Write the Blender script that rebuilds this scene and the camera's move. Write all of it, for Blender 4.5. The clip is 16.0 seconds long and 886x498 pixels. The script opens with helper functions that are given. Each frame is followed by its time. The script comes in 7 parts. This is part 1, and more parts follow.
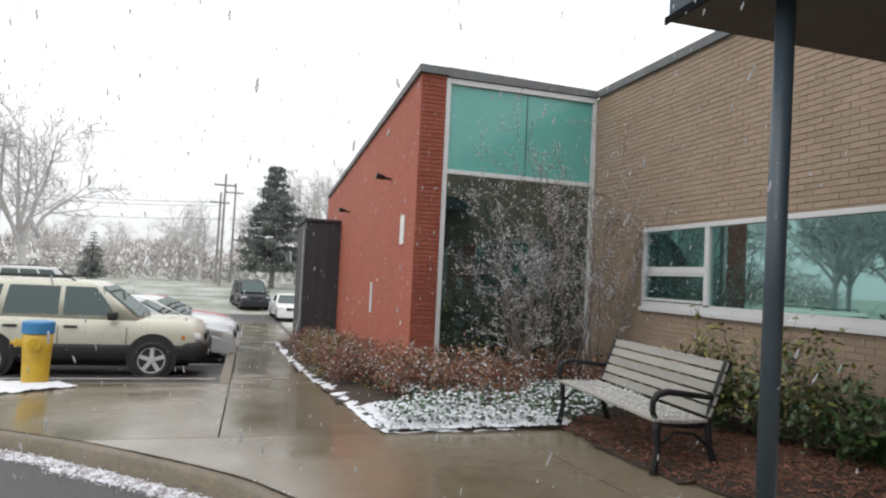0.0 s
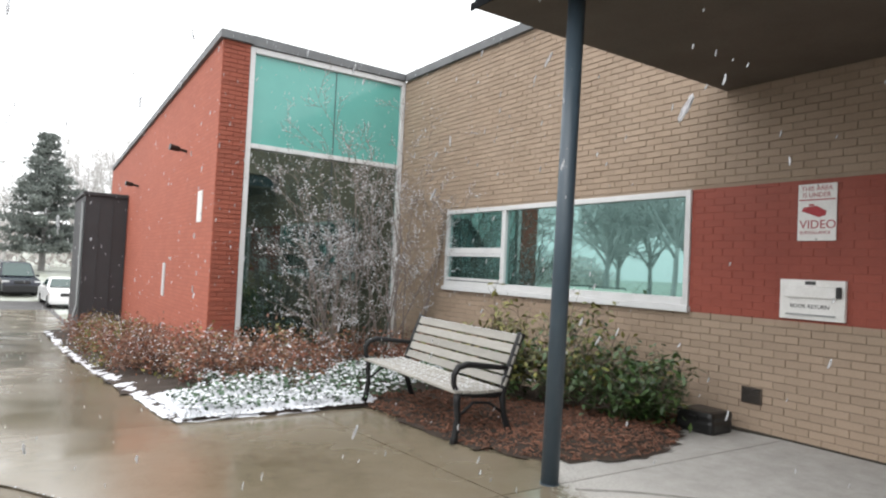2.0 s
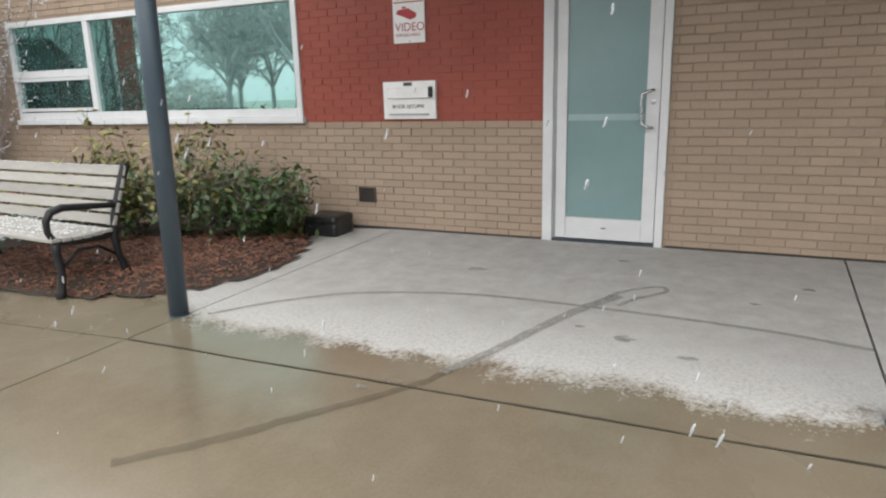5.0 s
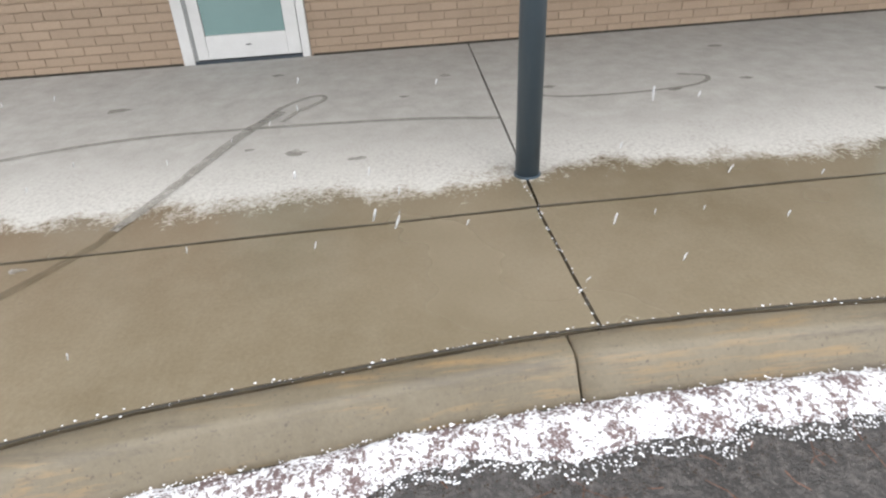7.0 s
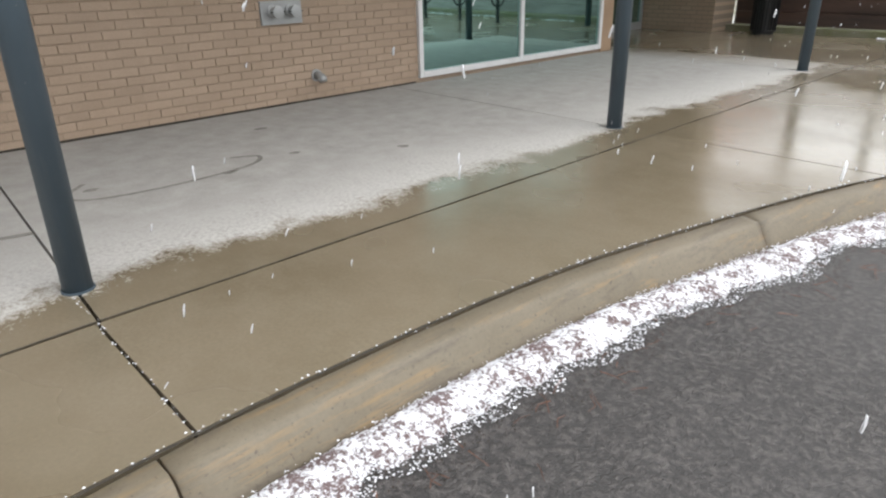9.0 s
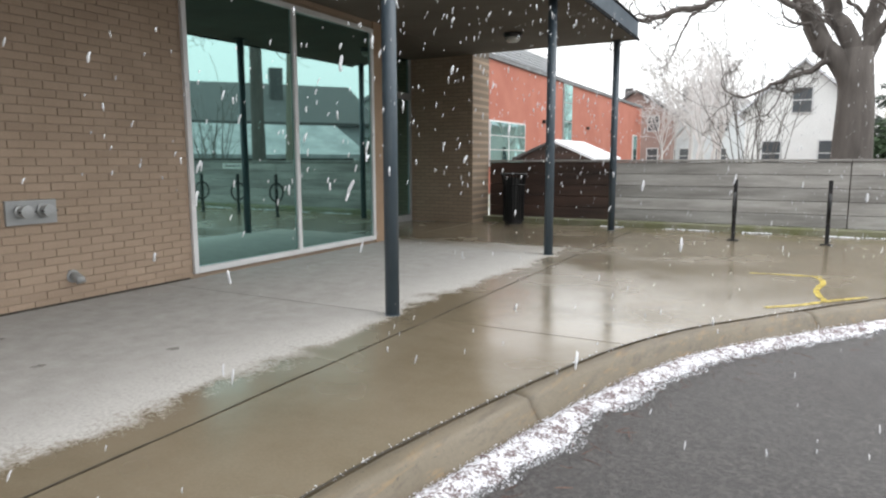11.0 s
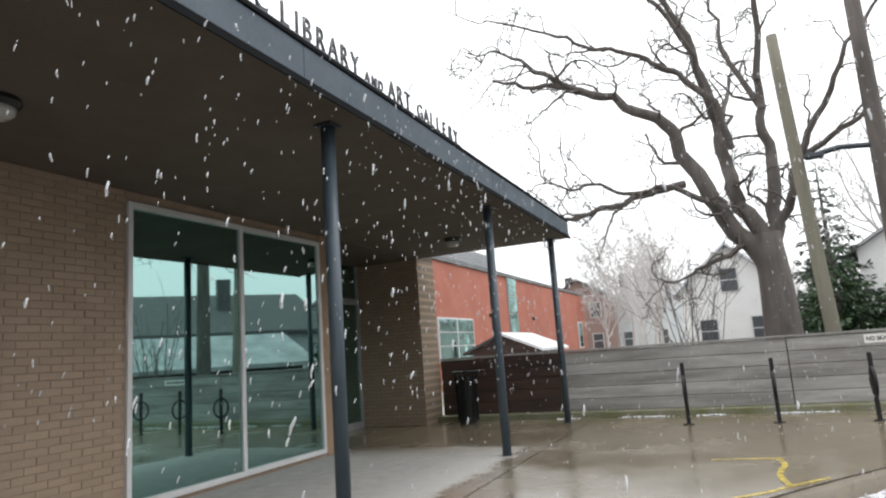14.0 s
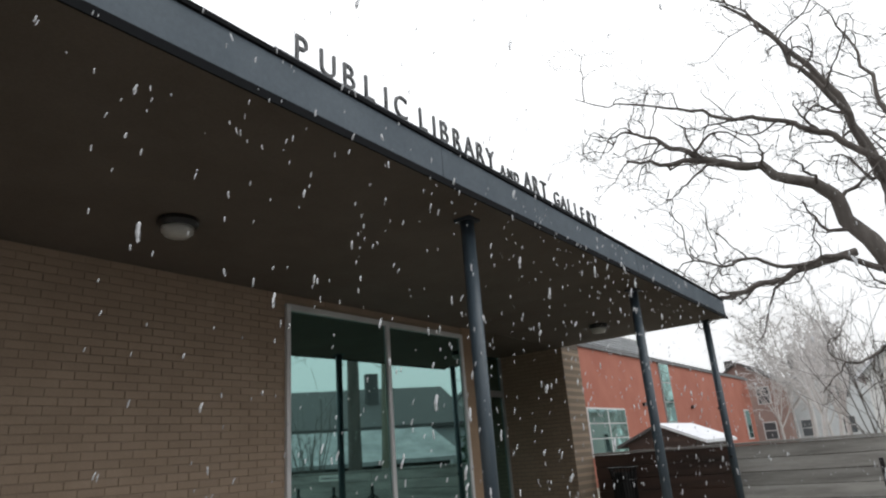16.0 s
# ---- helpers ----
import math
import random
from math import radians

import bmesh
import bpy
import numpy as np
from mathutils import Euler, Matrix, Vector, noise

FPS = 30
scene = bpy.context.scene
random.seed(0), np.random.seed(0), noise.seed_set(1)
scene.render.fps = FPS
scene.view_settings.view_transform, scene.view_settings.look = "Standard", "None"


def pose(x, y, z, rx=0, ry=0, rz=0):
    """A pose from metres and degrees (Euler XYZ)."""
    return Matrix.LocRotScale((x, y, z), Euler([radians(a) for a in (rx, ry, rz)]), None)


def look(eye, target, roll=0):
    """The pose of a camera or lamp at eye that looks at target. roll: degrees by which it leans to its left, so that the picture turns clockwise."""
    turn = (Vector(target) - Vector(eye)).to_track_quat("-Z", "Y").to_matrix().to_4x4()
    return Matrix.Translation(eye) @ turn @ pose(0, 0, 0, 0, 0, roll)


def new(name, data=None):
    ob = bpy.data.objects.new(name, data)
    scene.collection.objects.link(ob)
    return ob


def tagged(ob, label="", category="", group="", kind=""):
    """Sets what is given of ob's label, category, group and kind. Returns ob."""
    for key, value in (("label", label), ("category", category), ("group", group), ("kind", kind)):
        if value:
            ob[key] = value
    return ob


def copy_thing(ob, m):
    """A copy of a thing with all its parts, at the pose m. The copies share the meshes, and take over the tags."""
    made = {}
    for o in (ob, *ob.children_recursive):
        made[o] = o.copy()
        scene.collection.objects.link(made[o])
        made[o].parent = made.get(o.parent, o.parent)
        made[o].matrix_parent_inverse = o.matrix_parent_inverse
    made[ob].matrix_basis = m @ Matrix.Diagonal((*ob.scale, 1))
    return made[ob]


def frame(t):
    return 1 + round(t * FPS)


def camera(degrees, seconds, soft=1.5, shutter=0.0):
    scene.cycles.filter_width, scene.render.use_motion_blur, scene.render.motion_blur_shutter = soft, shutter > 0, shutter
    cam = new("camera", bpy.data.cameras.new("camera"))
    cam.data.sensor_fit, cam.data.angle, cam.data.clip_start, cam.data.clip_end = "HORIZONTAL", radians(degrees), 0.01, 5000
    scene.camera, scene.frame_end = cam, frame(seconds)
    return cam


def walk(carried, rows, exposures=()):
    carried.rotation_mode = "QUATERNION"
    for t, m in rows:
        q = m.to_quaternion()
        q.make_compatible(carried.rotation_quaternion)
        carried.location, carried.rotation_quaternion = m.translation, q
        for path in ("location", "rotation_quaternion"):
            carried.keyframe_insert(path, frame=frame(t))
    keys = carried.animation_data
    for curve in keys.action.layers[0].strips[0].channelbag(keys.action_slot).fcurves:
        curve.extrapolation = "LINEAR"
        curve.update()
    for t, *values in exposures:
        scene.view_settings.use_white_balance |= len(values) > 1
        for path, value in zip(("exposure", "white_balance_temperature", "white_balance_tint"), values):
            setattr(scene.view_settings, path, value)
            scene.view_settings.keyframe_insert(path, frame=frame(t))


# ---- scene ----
cam = camera(68.7, 16.0, soft=2.2)
EXPOSURES = [(0, -0.42), (1, -0.22), (2, 0.28), (3, 0.28), (5.5, 0.5), (6.5, 0.7), (7.5, 0.55), (9, 0.46), (10, 0.42), (12.5, 0.26), (13.2, 0.2), (14, 0.0), (15, -0.28), (16, -0.5)]
PATH = [
    (0, (1.042, -0.235, 1.31), (1.615, 1.679, 1.398), 2.8),
    (0.5, (1.054, -0.21, 1.293), (1.768, 1.655, 1.406), 3.3),
    (1, (1.062, -0.199, 1.28), (1.93, 1.599, 1.396), 3.2),
    (1.5, (1.063, -0.183, 1.274), (2.05, 1.554, 1.373), 2.9),
    (2, (1.069, -0.177, 1.272), (2.177, 1.487, 1.336), 2.8),
    (2.5, (1.105, -0.173, 1.278), (2.339, 1.4, 1.309), 2.5),
    (3, (1.134, -0.168, 1.28), (2.525, 1.269, 1.239), 1.7),
    (3.2, (1.17, -0.158, 1.245), (2.618, 1.22, 1.178), 1.4),
    (5.3, (1.269, -0.162, 1.201), (3.061, 0.533, 0.65), -1.8),
    (5.5, (1.275, -0.162, 1.192), (3.079, 0.445, 0.58), -2.0),
    (6, (1.213, -0.111, 1.236), (3.022, 0.245, 0.459), -2.8),
    (6.5, (1.221, -0.132, 1.229), (3.002, -0.015, 0.325), -3.4),
    (7, (1.246, -0.156, 1.202), (2.967, -0.299, 0.194), -3.4),
    (7.5, (1.263, -0.186, 1.172), (2.907, -0.662, 0.138), -1.9),
    (8, (1.291, -0.234, 1.124), (2.864, -1.032, 0.181), -1.8),
    (8.5, (1.289, -0.271, 1.133), (2.761, -1.303, 0.255), -1.3),
    (9, (1.296, -0.296, 1.113), (2.643, -1.537, 0.31), -1.2),
    (9.5, (1.294, -0.323, 1.125), (2.51, -1.75, 0.428), -0.5),
    (10, (1.286, -0.349, 1.14), (2.408, -1.916, 0.605), -0.0),
    (12.5, (1.233, -0.334, 1.216), (1.975, -2.191, 1.201), -1.5),
    (13, (1.232, -0.332, 1.233), (1.964, -2.191, 1.326), -2.5),
    (13.5, (1.24, -0.34, 1.223), (1.953, -2.196, 1.434), -2.9),
    (14, (1.231, -0.342, 1.243), (2.014, -2.154, 1.564), -4.1),
    (14.5, (1.239, -0.351, 1.262), (2.091, -2.11, 1.685), -4.5),
    (15, (1.268, -0.371, 1.248), (2.213, -2.059, 1.757), -4.5),
    (15.5, (1.254, -0.372, 1.254), (2.296, -1.985, 1.811), -4.2),
    (16, (1.277, -0.362, 1.273), (2.375, -1.916, 1.888), -4.5),
]
walk(cam, [(t, look(eye, target, roll)) for t, eye, target, roll in PATH], EXPOSURES)

# ---- sky and light: a bright snowfall overcast ----
world = bpy.data.worlds.new("overcast_sky")
scene.world = world
world.use_nodes = True
wn, wl = world.node_tree.nodes, world.node_tree.links
sky = wn.new("ShaderNodeTexSky")
sky.sky_type = "NISHITA"
sky.sun_disc = False
sky.sun_elevation, sky.sun_rotation = radians(42), radians(250)
sky.air_density, sky.dust_density, sky.ozone_density = 1.0, 2.0, 1.0
grey = wn.new("ShaderNodeHueSaturation")
grey.inputs["Saturation"].default_value = 0.12
wl.new(sky.outputs[0], grey.inputs["Color"])
cloud = wn.new("ShaderNodeMix")
cloud.data_type = "RGBA"
cloud.inputs[0].default_value = 0.85
cloud.inputs[7].default_value = (8.2, 8.35, 8.5, 1.0)
wl.new(grey.outputs[0], cloud.inputs[6])
# an overcast sky is more than twice as bright overhead as at the horizon
direction = wn.new("ShaderNodeTexCoord")
height = wn.new("ShaderNodeSeparateXYZ")
wl.new(direction.outputs["Generated"], height.inputs[0])
rise = wn.new("ShaderNodeMapRange")
rise.inputs["To Min"].default_value, rise.inputs["To Max"].default_value = 1.2, 2.4
wl.new(height.outputs["Z"], rise.inputs["Value"])
dome = wn.new("ShaderNodeVectorMath")
dome.operation = "SCALE"
wl.new(cloud.outputs[2], dome.inputs[0])
wl.new(rise.outputs[0], dome.inputs["Scale"])
wl.new(dome.outputs[0], wn["Background"].inputs["Color"])
wn["Background"].inputs["Strength"].default_value = 0.14

sun_lamp = bpy.data.lights.new("sun", "SUN")
sun_lamp.energy, sun_lamp.angle, sun_lamp.color = 0.5, radians(40), (1.0, 0.97, 0.93)
sun = new("sun", sun_lamp)
sun.matrix_world = look((-20, -8, 20), (0, 0, 0))

# ---- materials ----
def tree_of(name):
    m = bpy.data.materials.new(name)
    m.use_nodes = True
    nt = m.node_tree
    return m, nt, nt.nodes["Principled BSDF"]


def node(nt, kind, **values):
    n = nt.nodes.new(kind)
    for key, value in values.items():
        n.inputs[key].default_value = value
    return n


def noise_of(nt, scale, detail=4.0, rough=0.6, stretch=(1, 1, 1), where="Object"):
    tc = nt.nodes.new("ShaderNodeTexCoord")
    mp = node(nt, "ShaderNodeMapping", Scale=stretch)
    nz = node(nt, "ShaderNodeTexNoise", Scale=scale, Detail=detail, Roughness=rough)
    nt.links.new(tc.outputs[where], mp.inputs["Vector"])
    nt.links.new(mp.outputs[0], nz.inputs["Vector"])
    return nz.outputs["Fac"]


def ramp(nt, fac, lo, hi, c0=(0, 0, 0, 1), c1=(1, 1, 1, 1)):
    r = nt.nodes.new("ShaderNodeValToRGB")
    r.color_ramp.elements[0].position, r.color_ramp.elements[1].position = lo, hi
    r.color_ramp.elements[0].color, r.color_ramp.elements[1].color = c0, c1
    nt.links.new(fac, r.inputs[0])
    return r.outputs[0]


def mix(nt, fac, a, b, blend="MIX"):
    m = nt.nodes.new("ShaderNodeMix")
    m.data_type, m.blend_type = "RGBA", blend
    for sock, v in ((m.inputs[0], fac), (m.inputs[6], a), (m.inputs[7], b)):
        if isinstance(v, (tuple, list)):
            sock.default_value = (*v[:3], 1.0)
        elif isinstance(v, (int, float)):
            sock.default_value = v
        else:
            nt.links.new(v, sock)
    return m.outputs[2]


def maths(nt, op, a, b=0.0, c=0.0):
    m = nt.nodes.new("ShaderNodeMath")
    m.operation = op
    for i, v in enumerate((a, b, c)):
        if isinstance(v, (int, float)):
            m.inputs[i].default_value = v
        else:
            nt.links.new(v, m.inputs[i])
    return m.outputs[0]


def bump(nt, bsdf, height, strength=0.3, dist=0.01):
    b = node(nt, "ShaderNodeBump", Strength=strength, Distance=dist)
    nt.links.new(height, b.inputs["Height"])
    nt.links.new(b.outputs[0], bsdf.inputs["Normal"])


def surface(name, a, b, scale=6.0, fine=60.0, rough=0.7, metal=0.0, bumps=0.25, dist=0.004, spread=0.0, island=False, stretch=(1, 1, 1), spec=0.5, rvar=0.12, grain=0.25):
    """Two colours mixed by a coarse noise, a fine grain over them, rough relief, and a spread of tone from piece to piece."""
    m, nt, bsdf = tree_of(name)
    coarse = ramp(nt, noise_of(nt, scale, 5, 0.65, stretch), 0.32, 0.68)
    col = mix(nt, coarse, a, b)
    fn = noise_of(nt, fine, 3, 0.7, stretch)
    col = mix(nt, grain, col, ramp(nt, fn, 0.3, 0.75, (0.25, 0.25, 0.25, 1), (1, 1, 1, 1)), "MULTIPLY")
    if spread:
        src = nt.nodes.new("ShaderNodeNewGeometry" if island else "ShaderNodeObjectInfo")
        fac = src.outputs["Random Per Island" if island else "Random"]
        tone = maths(nt, "MULTIPLY_ADD", fac, 2 * spread, 1.0 - spread)
        hs = nt.nodes.new("ShaderNodeHueSaturation")
        nt.links.new(col, hs.inputs["Color"])
        nt.links.new(tone, hs.inputs["Value"])
        col = hs.outputs[0]
    nt.links.new(col, bsdf.inputs["Base Color"])
    nt.links.new(maths(nt, "MULTIPLY_ADD", coarse, rvar, rough - rvar / 2), bsdf.inputs["Roughness"])
    bsdf.inputs["Metallic"].default_value = metal
    bsdf.inputs["Specular IOR Level"].default_value = spec
    if bumps:
        bump(nt, bsdf, fn, bumps, dist)
    return m


def glass_mat(name, tint, rough=0.02, deep=(0.02, 0.03, 0.03), gloss=0.9, coat=0.55):
    """Coated window glass: a mirror layer over a dark tinted pane."""
    m, nt, bsdf = tree_of(name)
    bsdf.inputs["Base Color"].default_value = (*deep, 1)
    bsdf.inputs["Roughness"].default_value = rough
    bsdf.inputs["Specular IOR Level"].default_value = gloss
    mirror = node(nt, "ShaderNodeBsdfGlossy", Color=(*tint, 1), Roughness=rough)
    lw = node(nt, "ShaderNodeLayerWeight", Blend=0.35)
    wave = noise_of(nt, 1.3, 1, 0.4)
    bp = node(nt, "ShaderNodeBump", Strength=0.012, Distance=0.05)
    nt.links.new(wave, bp.inputs["Height"])
    nt.links.new(bp.outputs[0], mirror.inputs["Normal"])
    sh = nt.nodes.new("ShaderNodeMixShader")
    fac = maths(nt, "MULTIPLY_ADD", lw.outputs["Fresnel"], 0.4, coat)
    nt.links.new(fac, sh.inputs[0])
    nt.links.new(bsdf.outputs[0], sh.inputs[1])
    nt.links.new(mirror.outputs[0], sh.inputs[2])
    nt.links.new(sh.outputs[0], nt.nodes["Material Output"].inputs["Surface"])
    return m


# ---- mesh helpers ----
def obj(name, bm, material, parent=None, label="", smooth=False):
    me = bpy.data.meshes.new(name)
    bm.normal_update()
    bm.to_mesh(me)
    bm.free()
    if smooth:
        for p in me.polygons:
            p.use_smooth = True
    for mt in (material if isinstance(material, (list, tuple)) else [material]):
        me.materials.append(mt)
    ob = new(name, me)
    if parent is not None:
        ob.parent = parent
        ob.matrix_parent_inverse = parent.matrix_basis.inverted()
    if label:
        ob["label"] = label
    return ob


def part(name, bm, material, parent, label="", smooth=False):
    return obj(name, bm, material, parent, label, smooth)


def thing(name, label, category, at=(0, 0, 0), group="", kind="", turn=0):
    ob = new(name)
    ob.empty_display_size = 0.2
    ob.matrix_basis = pose(*at, 0, 0, turn)
    bpy.context.view_layer.update()
    return tagged(ob, label, category, group, kind)


def mesh_of(verts, faces):
    bm = bmesh.new()
    vs = [bm.verts.new(v) for v in verts]
    for f in faces:
        bm.faces.new([vs[i] for i in f])
    return bm


def box(x0, x1, y0, y1, z0, z1, bm=None, bev=0.0, m=None):
    bm = bm or bmesh.new()
    r = bmesh.ops.create_cube(bm, size=1.0)["verts"]
    t = Matrix.Translation(((x0 + x1) / 2, (y0 + y1) / 2, (z0 + z1) / 2)) @ Matrix.Diagonal((abs(x1 - x0), abs(y1 - y0), abs(z1 - z0), 1))
    bmesh.ops.transform(bm, matrix=(m @ t) if m else t, verts=r)
    if bev:
        es = {e for v in r for e in v.link_edges}
        bmesh.ops.bevel(bm, geom=list(es), offset=bev, segments=2, affect="EDGES", profile=0.6)
    return bm


def tube(pts, radii, bm=None, seg=10, caps=True):
    """A round bar along points, with a radius for each."""
    bm = bm or bmesh.new()
    pts = [Vector(p) for p in pts]
    if not isinstance(radii, (list, tuple)):
        radii = [radii] * len(pts)
    rings = []
    up = None
    for i, p in enumerate(pts):
        d = (pts[min(i + 1, len(pts) - 1)] - pts[max(i - 1, 0)]).normalized()
        if up is None:
            up = d.orthogonal().normalized()
        else:
            up = (up - d * up.dot(d))
            up = up.normalized() if up.length > 1e-6 else d.orthogonal().normalized()
        side = d.cross(up)
        rings.append([bm.verts.new(p + (up * math.cos(a) + side * math.sin(a)) * radii[i]) for a in [2 * math.pi * k / seg for k in range(seg)]])
    for r0, r1 in zip(rings, rings[1:]):
        for k in range(seg):
            bm.faces.new((r0[k], r0[(k + 1) % seg], r1[(k + 1) % seg], r1[k]))
    if caps:
        bm.faces.new(rings[0][::-1])
        bm.faces.new(rings[-1])
    return bm


def prism(pts, z0, z1, bm=None, zof=None):
    """A slab from an outline in plan; zof gives the fall of the ground along y."""
    bm = bm or bmesh.new()
    zof = zof or (lambda x, y: 0.0)
    lo = [bm.verts.new((x, y, z0 + zof(x, y))) for x, y in pts]
    hi = [bm.verts.new((x, y, z1 + zof(x, y))) for x, y in pts]
    n = len(pts)
    bm.faces.new(hi)
    bm.faces.new(lo[::-1])
    for i in range(n):
        bm.faces.new((lo[i], lo[(i + 1) % n], hi[(i + 1) % n], hi[i]))
    bmesh.ops.recalc_face_normals(bm, faces=bm.faces[:])
    return bm


def lathe(profile, bm=None, seg=20, at=(0, 0, 0)):
    """Turned shape round z from (radius, height) pairs."""
    bm = bm or bmesh.new()
    rings = [[bm.verts.new((at[0] + r * math.cos(2 * math.pi * k / seg), at[1] + r * math.sin(2 * math.pi * k / seg), at[2] + z)) for k in range(seg)] for r, z in profile]
    for a, b in zip(rings, rings[1:]):
        for k in range(seg):
            bm.faces.new((a[k], a[(k + 1) % seg], b[(k + 1) % seg], b[k]))
    bm.faces.new(rings[0][::-1])
    bm.faces.new(rings[-1])
    return bm


def fall(y):
    """The ground falls away to the north along the building."""
    if y <= 2.72:
        return 0.0
    if y <= 5.55:
        return -0.115 * (y - 2.72) / 2.83
    return -0.115 - 0.07 * (min(y, 14.0) - 5.55) - 0.035 * max(0.0, min(y, 34.0) - 14.0) + 0.055 * max(0.0, min(y, 60.0) - 38.0)


def gz(x, y):
    return fall(y)


def spline(pts, n=8):
    """Catmull-Rom through points of any dimension."""
    p = [Vector(q) for q in pts]
    p = [2 * p[0] - p[1]] + p + [2 * p[-1] - p[-2]]
    out = []
    for i in range(1, len(p) - 2):
        for k in range(n):
            t = k / n
            a, b, c, d = p[i - 1], p[i], p[i + 1], p[i + 2]
            out.append(0.5 * ((2 * b) + (c - a) * t + (2 * a - 5 * b + 4 * c - d) * t * t + (3 * b - a - 3 * c + d) * t ** 3))
    out.append(p[-2])
    return out


rng = random.Random(7)


# ---- the surfaces of the place ----


TAN = surface("tan_brick", (0.375, 0.282, 0.208), (0.335, 0.25, 0.182), 2.2, 70, 0.85, bumps=0.4, dist=0.003, spread=0.07, island=True)
TAN_PIECE = surface("tan_brick_piece", (0.375, 0.282, 0.208), (0.335, 0.25, 0.182), 2.2, 70, 0.85, bumps=0.4, dist=0.003, spread=0.07)
MORTAR = surface("mortar", (0.335, 0.258, 0.192), (0.29, 0.222, 0.165), 5, 80, 0.95, bumps=0.5)
REDP = surface("red_painted_brick", (0.30, 0.062, 0.036), (0.25, 0.05, 0.03), 1.2, 50, 0.62, bumps=0.3, dist=0.003, spread=0.05, island=True)
REDW = surface("red_brick", (0.34, 0.095, 0.058), (0.27, 0.07, 0.043), 1.0, 40, 0.8, bumps=0.4, dist=0.004, spread=0.12, island=True)
REDMORTAR = surface("red_mortar", (0.21, 0.05, 0.032), (0.17, 0.042, 0.028), 4, 60, 0.9)
ALU = surface("white_aluminium", (0.66, 0.66, 0.66), (0.58, 0.58, 0.58), 3, 90, 0.42, metal=0.0, bumps=0.05, grain=0.1)
GREYALU = surface("grey_aluminium", (0.36, 0.37, 0.37), (0.3, 0.31, 0.31), 3, 90, 0.4, metal=0.3, bumps=0.05, grain=0.1)
STEEL = surface("dark_painted_steel", (0.045, 0.06, 0.075), (0.036, 0.046, 0.058), 2.5, 45, 0.42, bumps=0.2, dist=0.002, grain=0.3)
FASCIA = surface("slate_metal_fascia", (0.085, 0.112, 0.138), (0.066, 0.088, 0.11), 1.5, 40, 0.6, bumps=0.1, spec=0.3)
DARKEDGE = surface("dark_roof_edge", (0.006, 0.007, 0.008), (0.01, 0.011, 0.013), 3, 40, 0.8, bumps=0.2, spec=0.08)
COPING = surface("weathered_coping", (0.16, 0.165, 0.17), (0.11, 0.115, 0.12), 2.5, 40, 0.55, bumps=0.2)
SOFFIT = surface("brown_soffit", (0.135, 0.112, 0.09), (0.112, 0.092, 0.073), 1.2, 60, 0.85, bumps=0.25)
BLACKIRON = surface("black_cast_iron", (0.012, 0.012, 0.013), (0.018, 0.018, 0.019), 8, 90, 0.5, bumps=0.35, dist=0.002, spec=0.3)
CHROME = surface("brushed_steel", (0.6, 0.6, 0.6), (0.5, 0.5, 0.5), 10, 200, 0.25, metal=1.0, bumps=0.05)
SPANDREL = surface("teal_spandrel_glass", (0.14, 0.40, 0.355), (0.12, 0.365, 0.325), 0.8, 6, 0.12, bumps=0.0, grain=0.04, rvar=0.04)
GLASS = glass_mat("tinted_window_glass", (0.42, 0.71, 0.67), deep=(0.012, 0.03, 0.028))
FACADEGLASS = glass_mat("dark_facade_glass", (0.27, 0.38, 0.35), deep=(0.016, 0.026, 0.024))
DOORGLASS = surface("frosted_door_glass", (0.19, 0.29, 0.29), (0.165, 0.255, 0.255), 1.2, 8, 0.16, bumps=0.0, grain=0.05, rvar=0.05)
WHITEP = surface("white_enamel", (0.82, 0.81, 0.79), (0.74, 0.73, 0.7), 8, 60, 0.45, bumps=0.05, grain=0.15)
REDINK = surface("red_ink", (0.42, 0.02, 0.03), (0.36, 0.02, 0.03), 20, 90, 0.5, bumps=0)
DARKINK = surface("dark_ink", (0.05, 0.05, 0.055), (0.07, 0.07, 0.07), 20, 90, 0.5, bumps=0)
DARKMETAL = surface("dark_cladding", (0.032, 0.033, 0.036), (0.045, 0.046, 0.05), 1.5, 30, 0.6, bumps=0.3)
RUBBER = surface("black_rubber", (0.016, 0.016, 0.017), (0.024, 0.024, 0.025), 6, 60, 0.7, bumps=0.2)
BLACKPL = surface("black_plastic", (0.012, 0.012, 0.012), (0.02, 0.02, 0.02), 5, 60, 0.35, bumps=0.1)


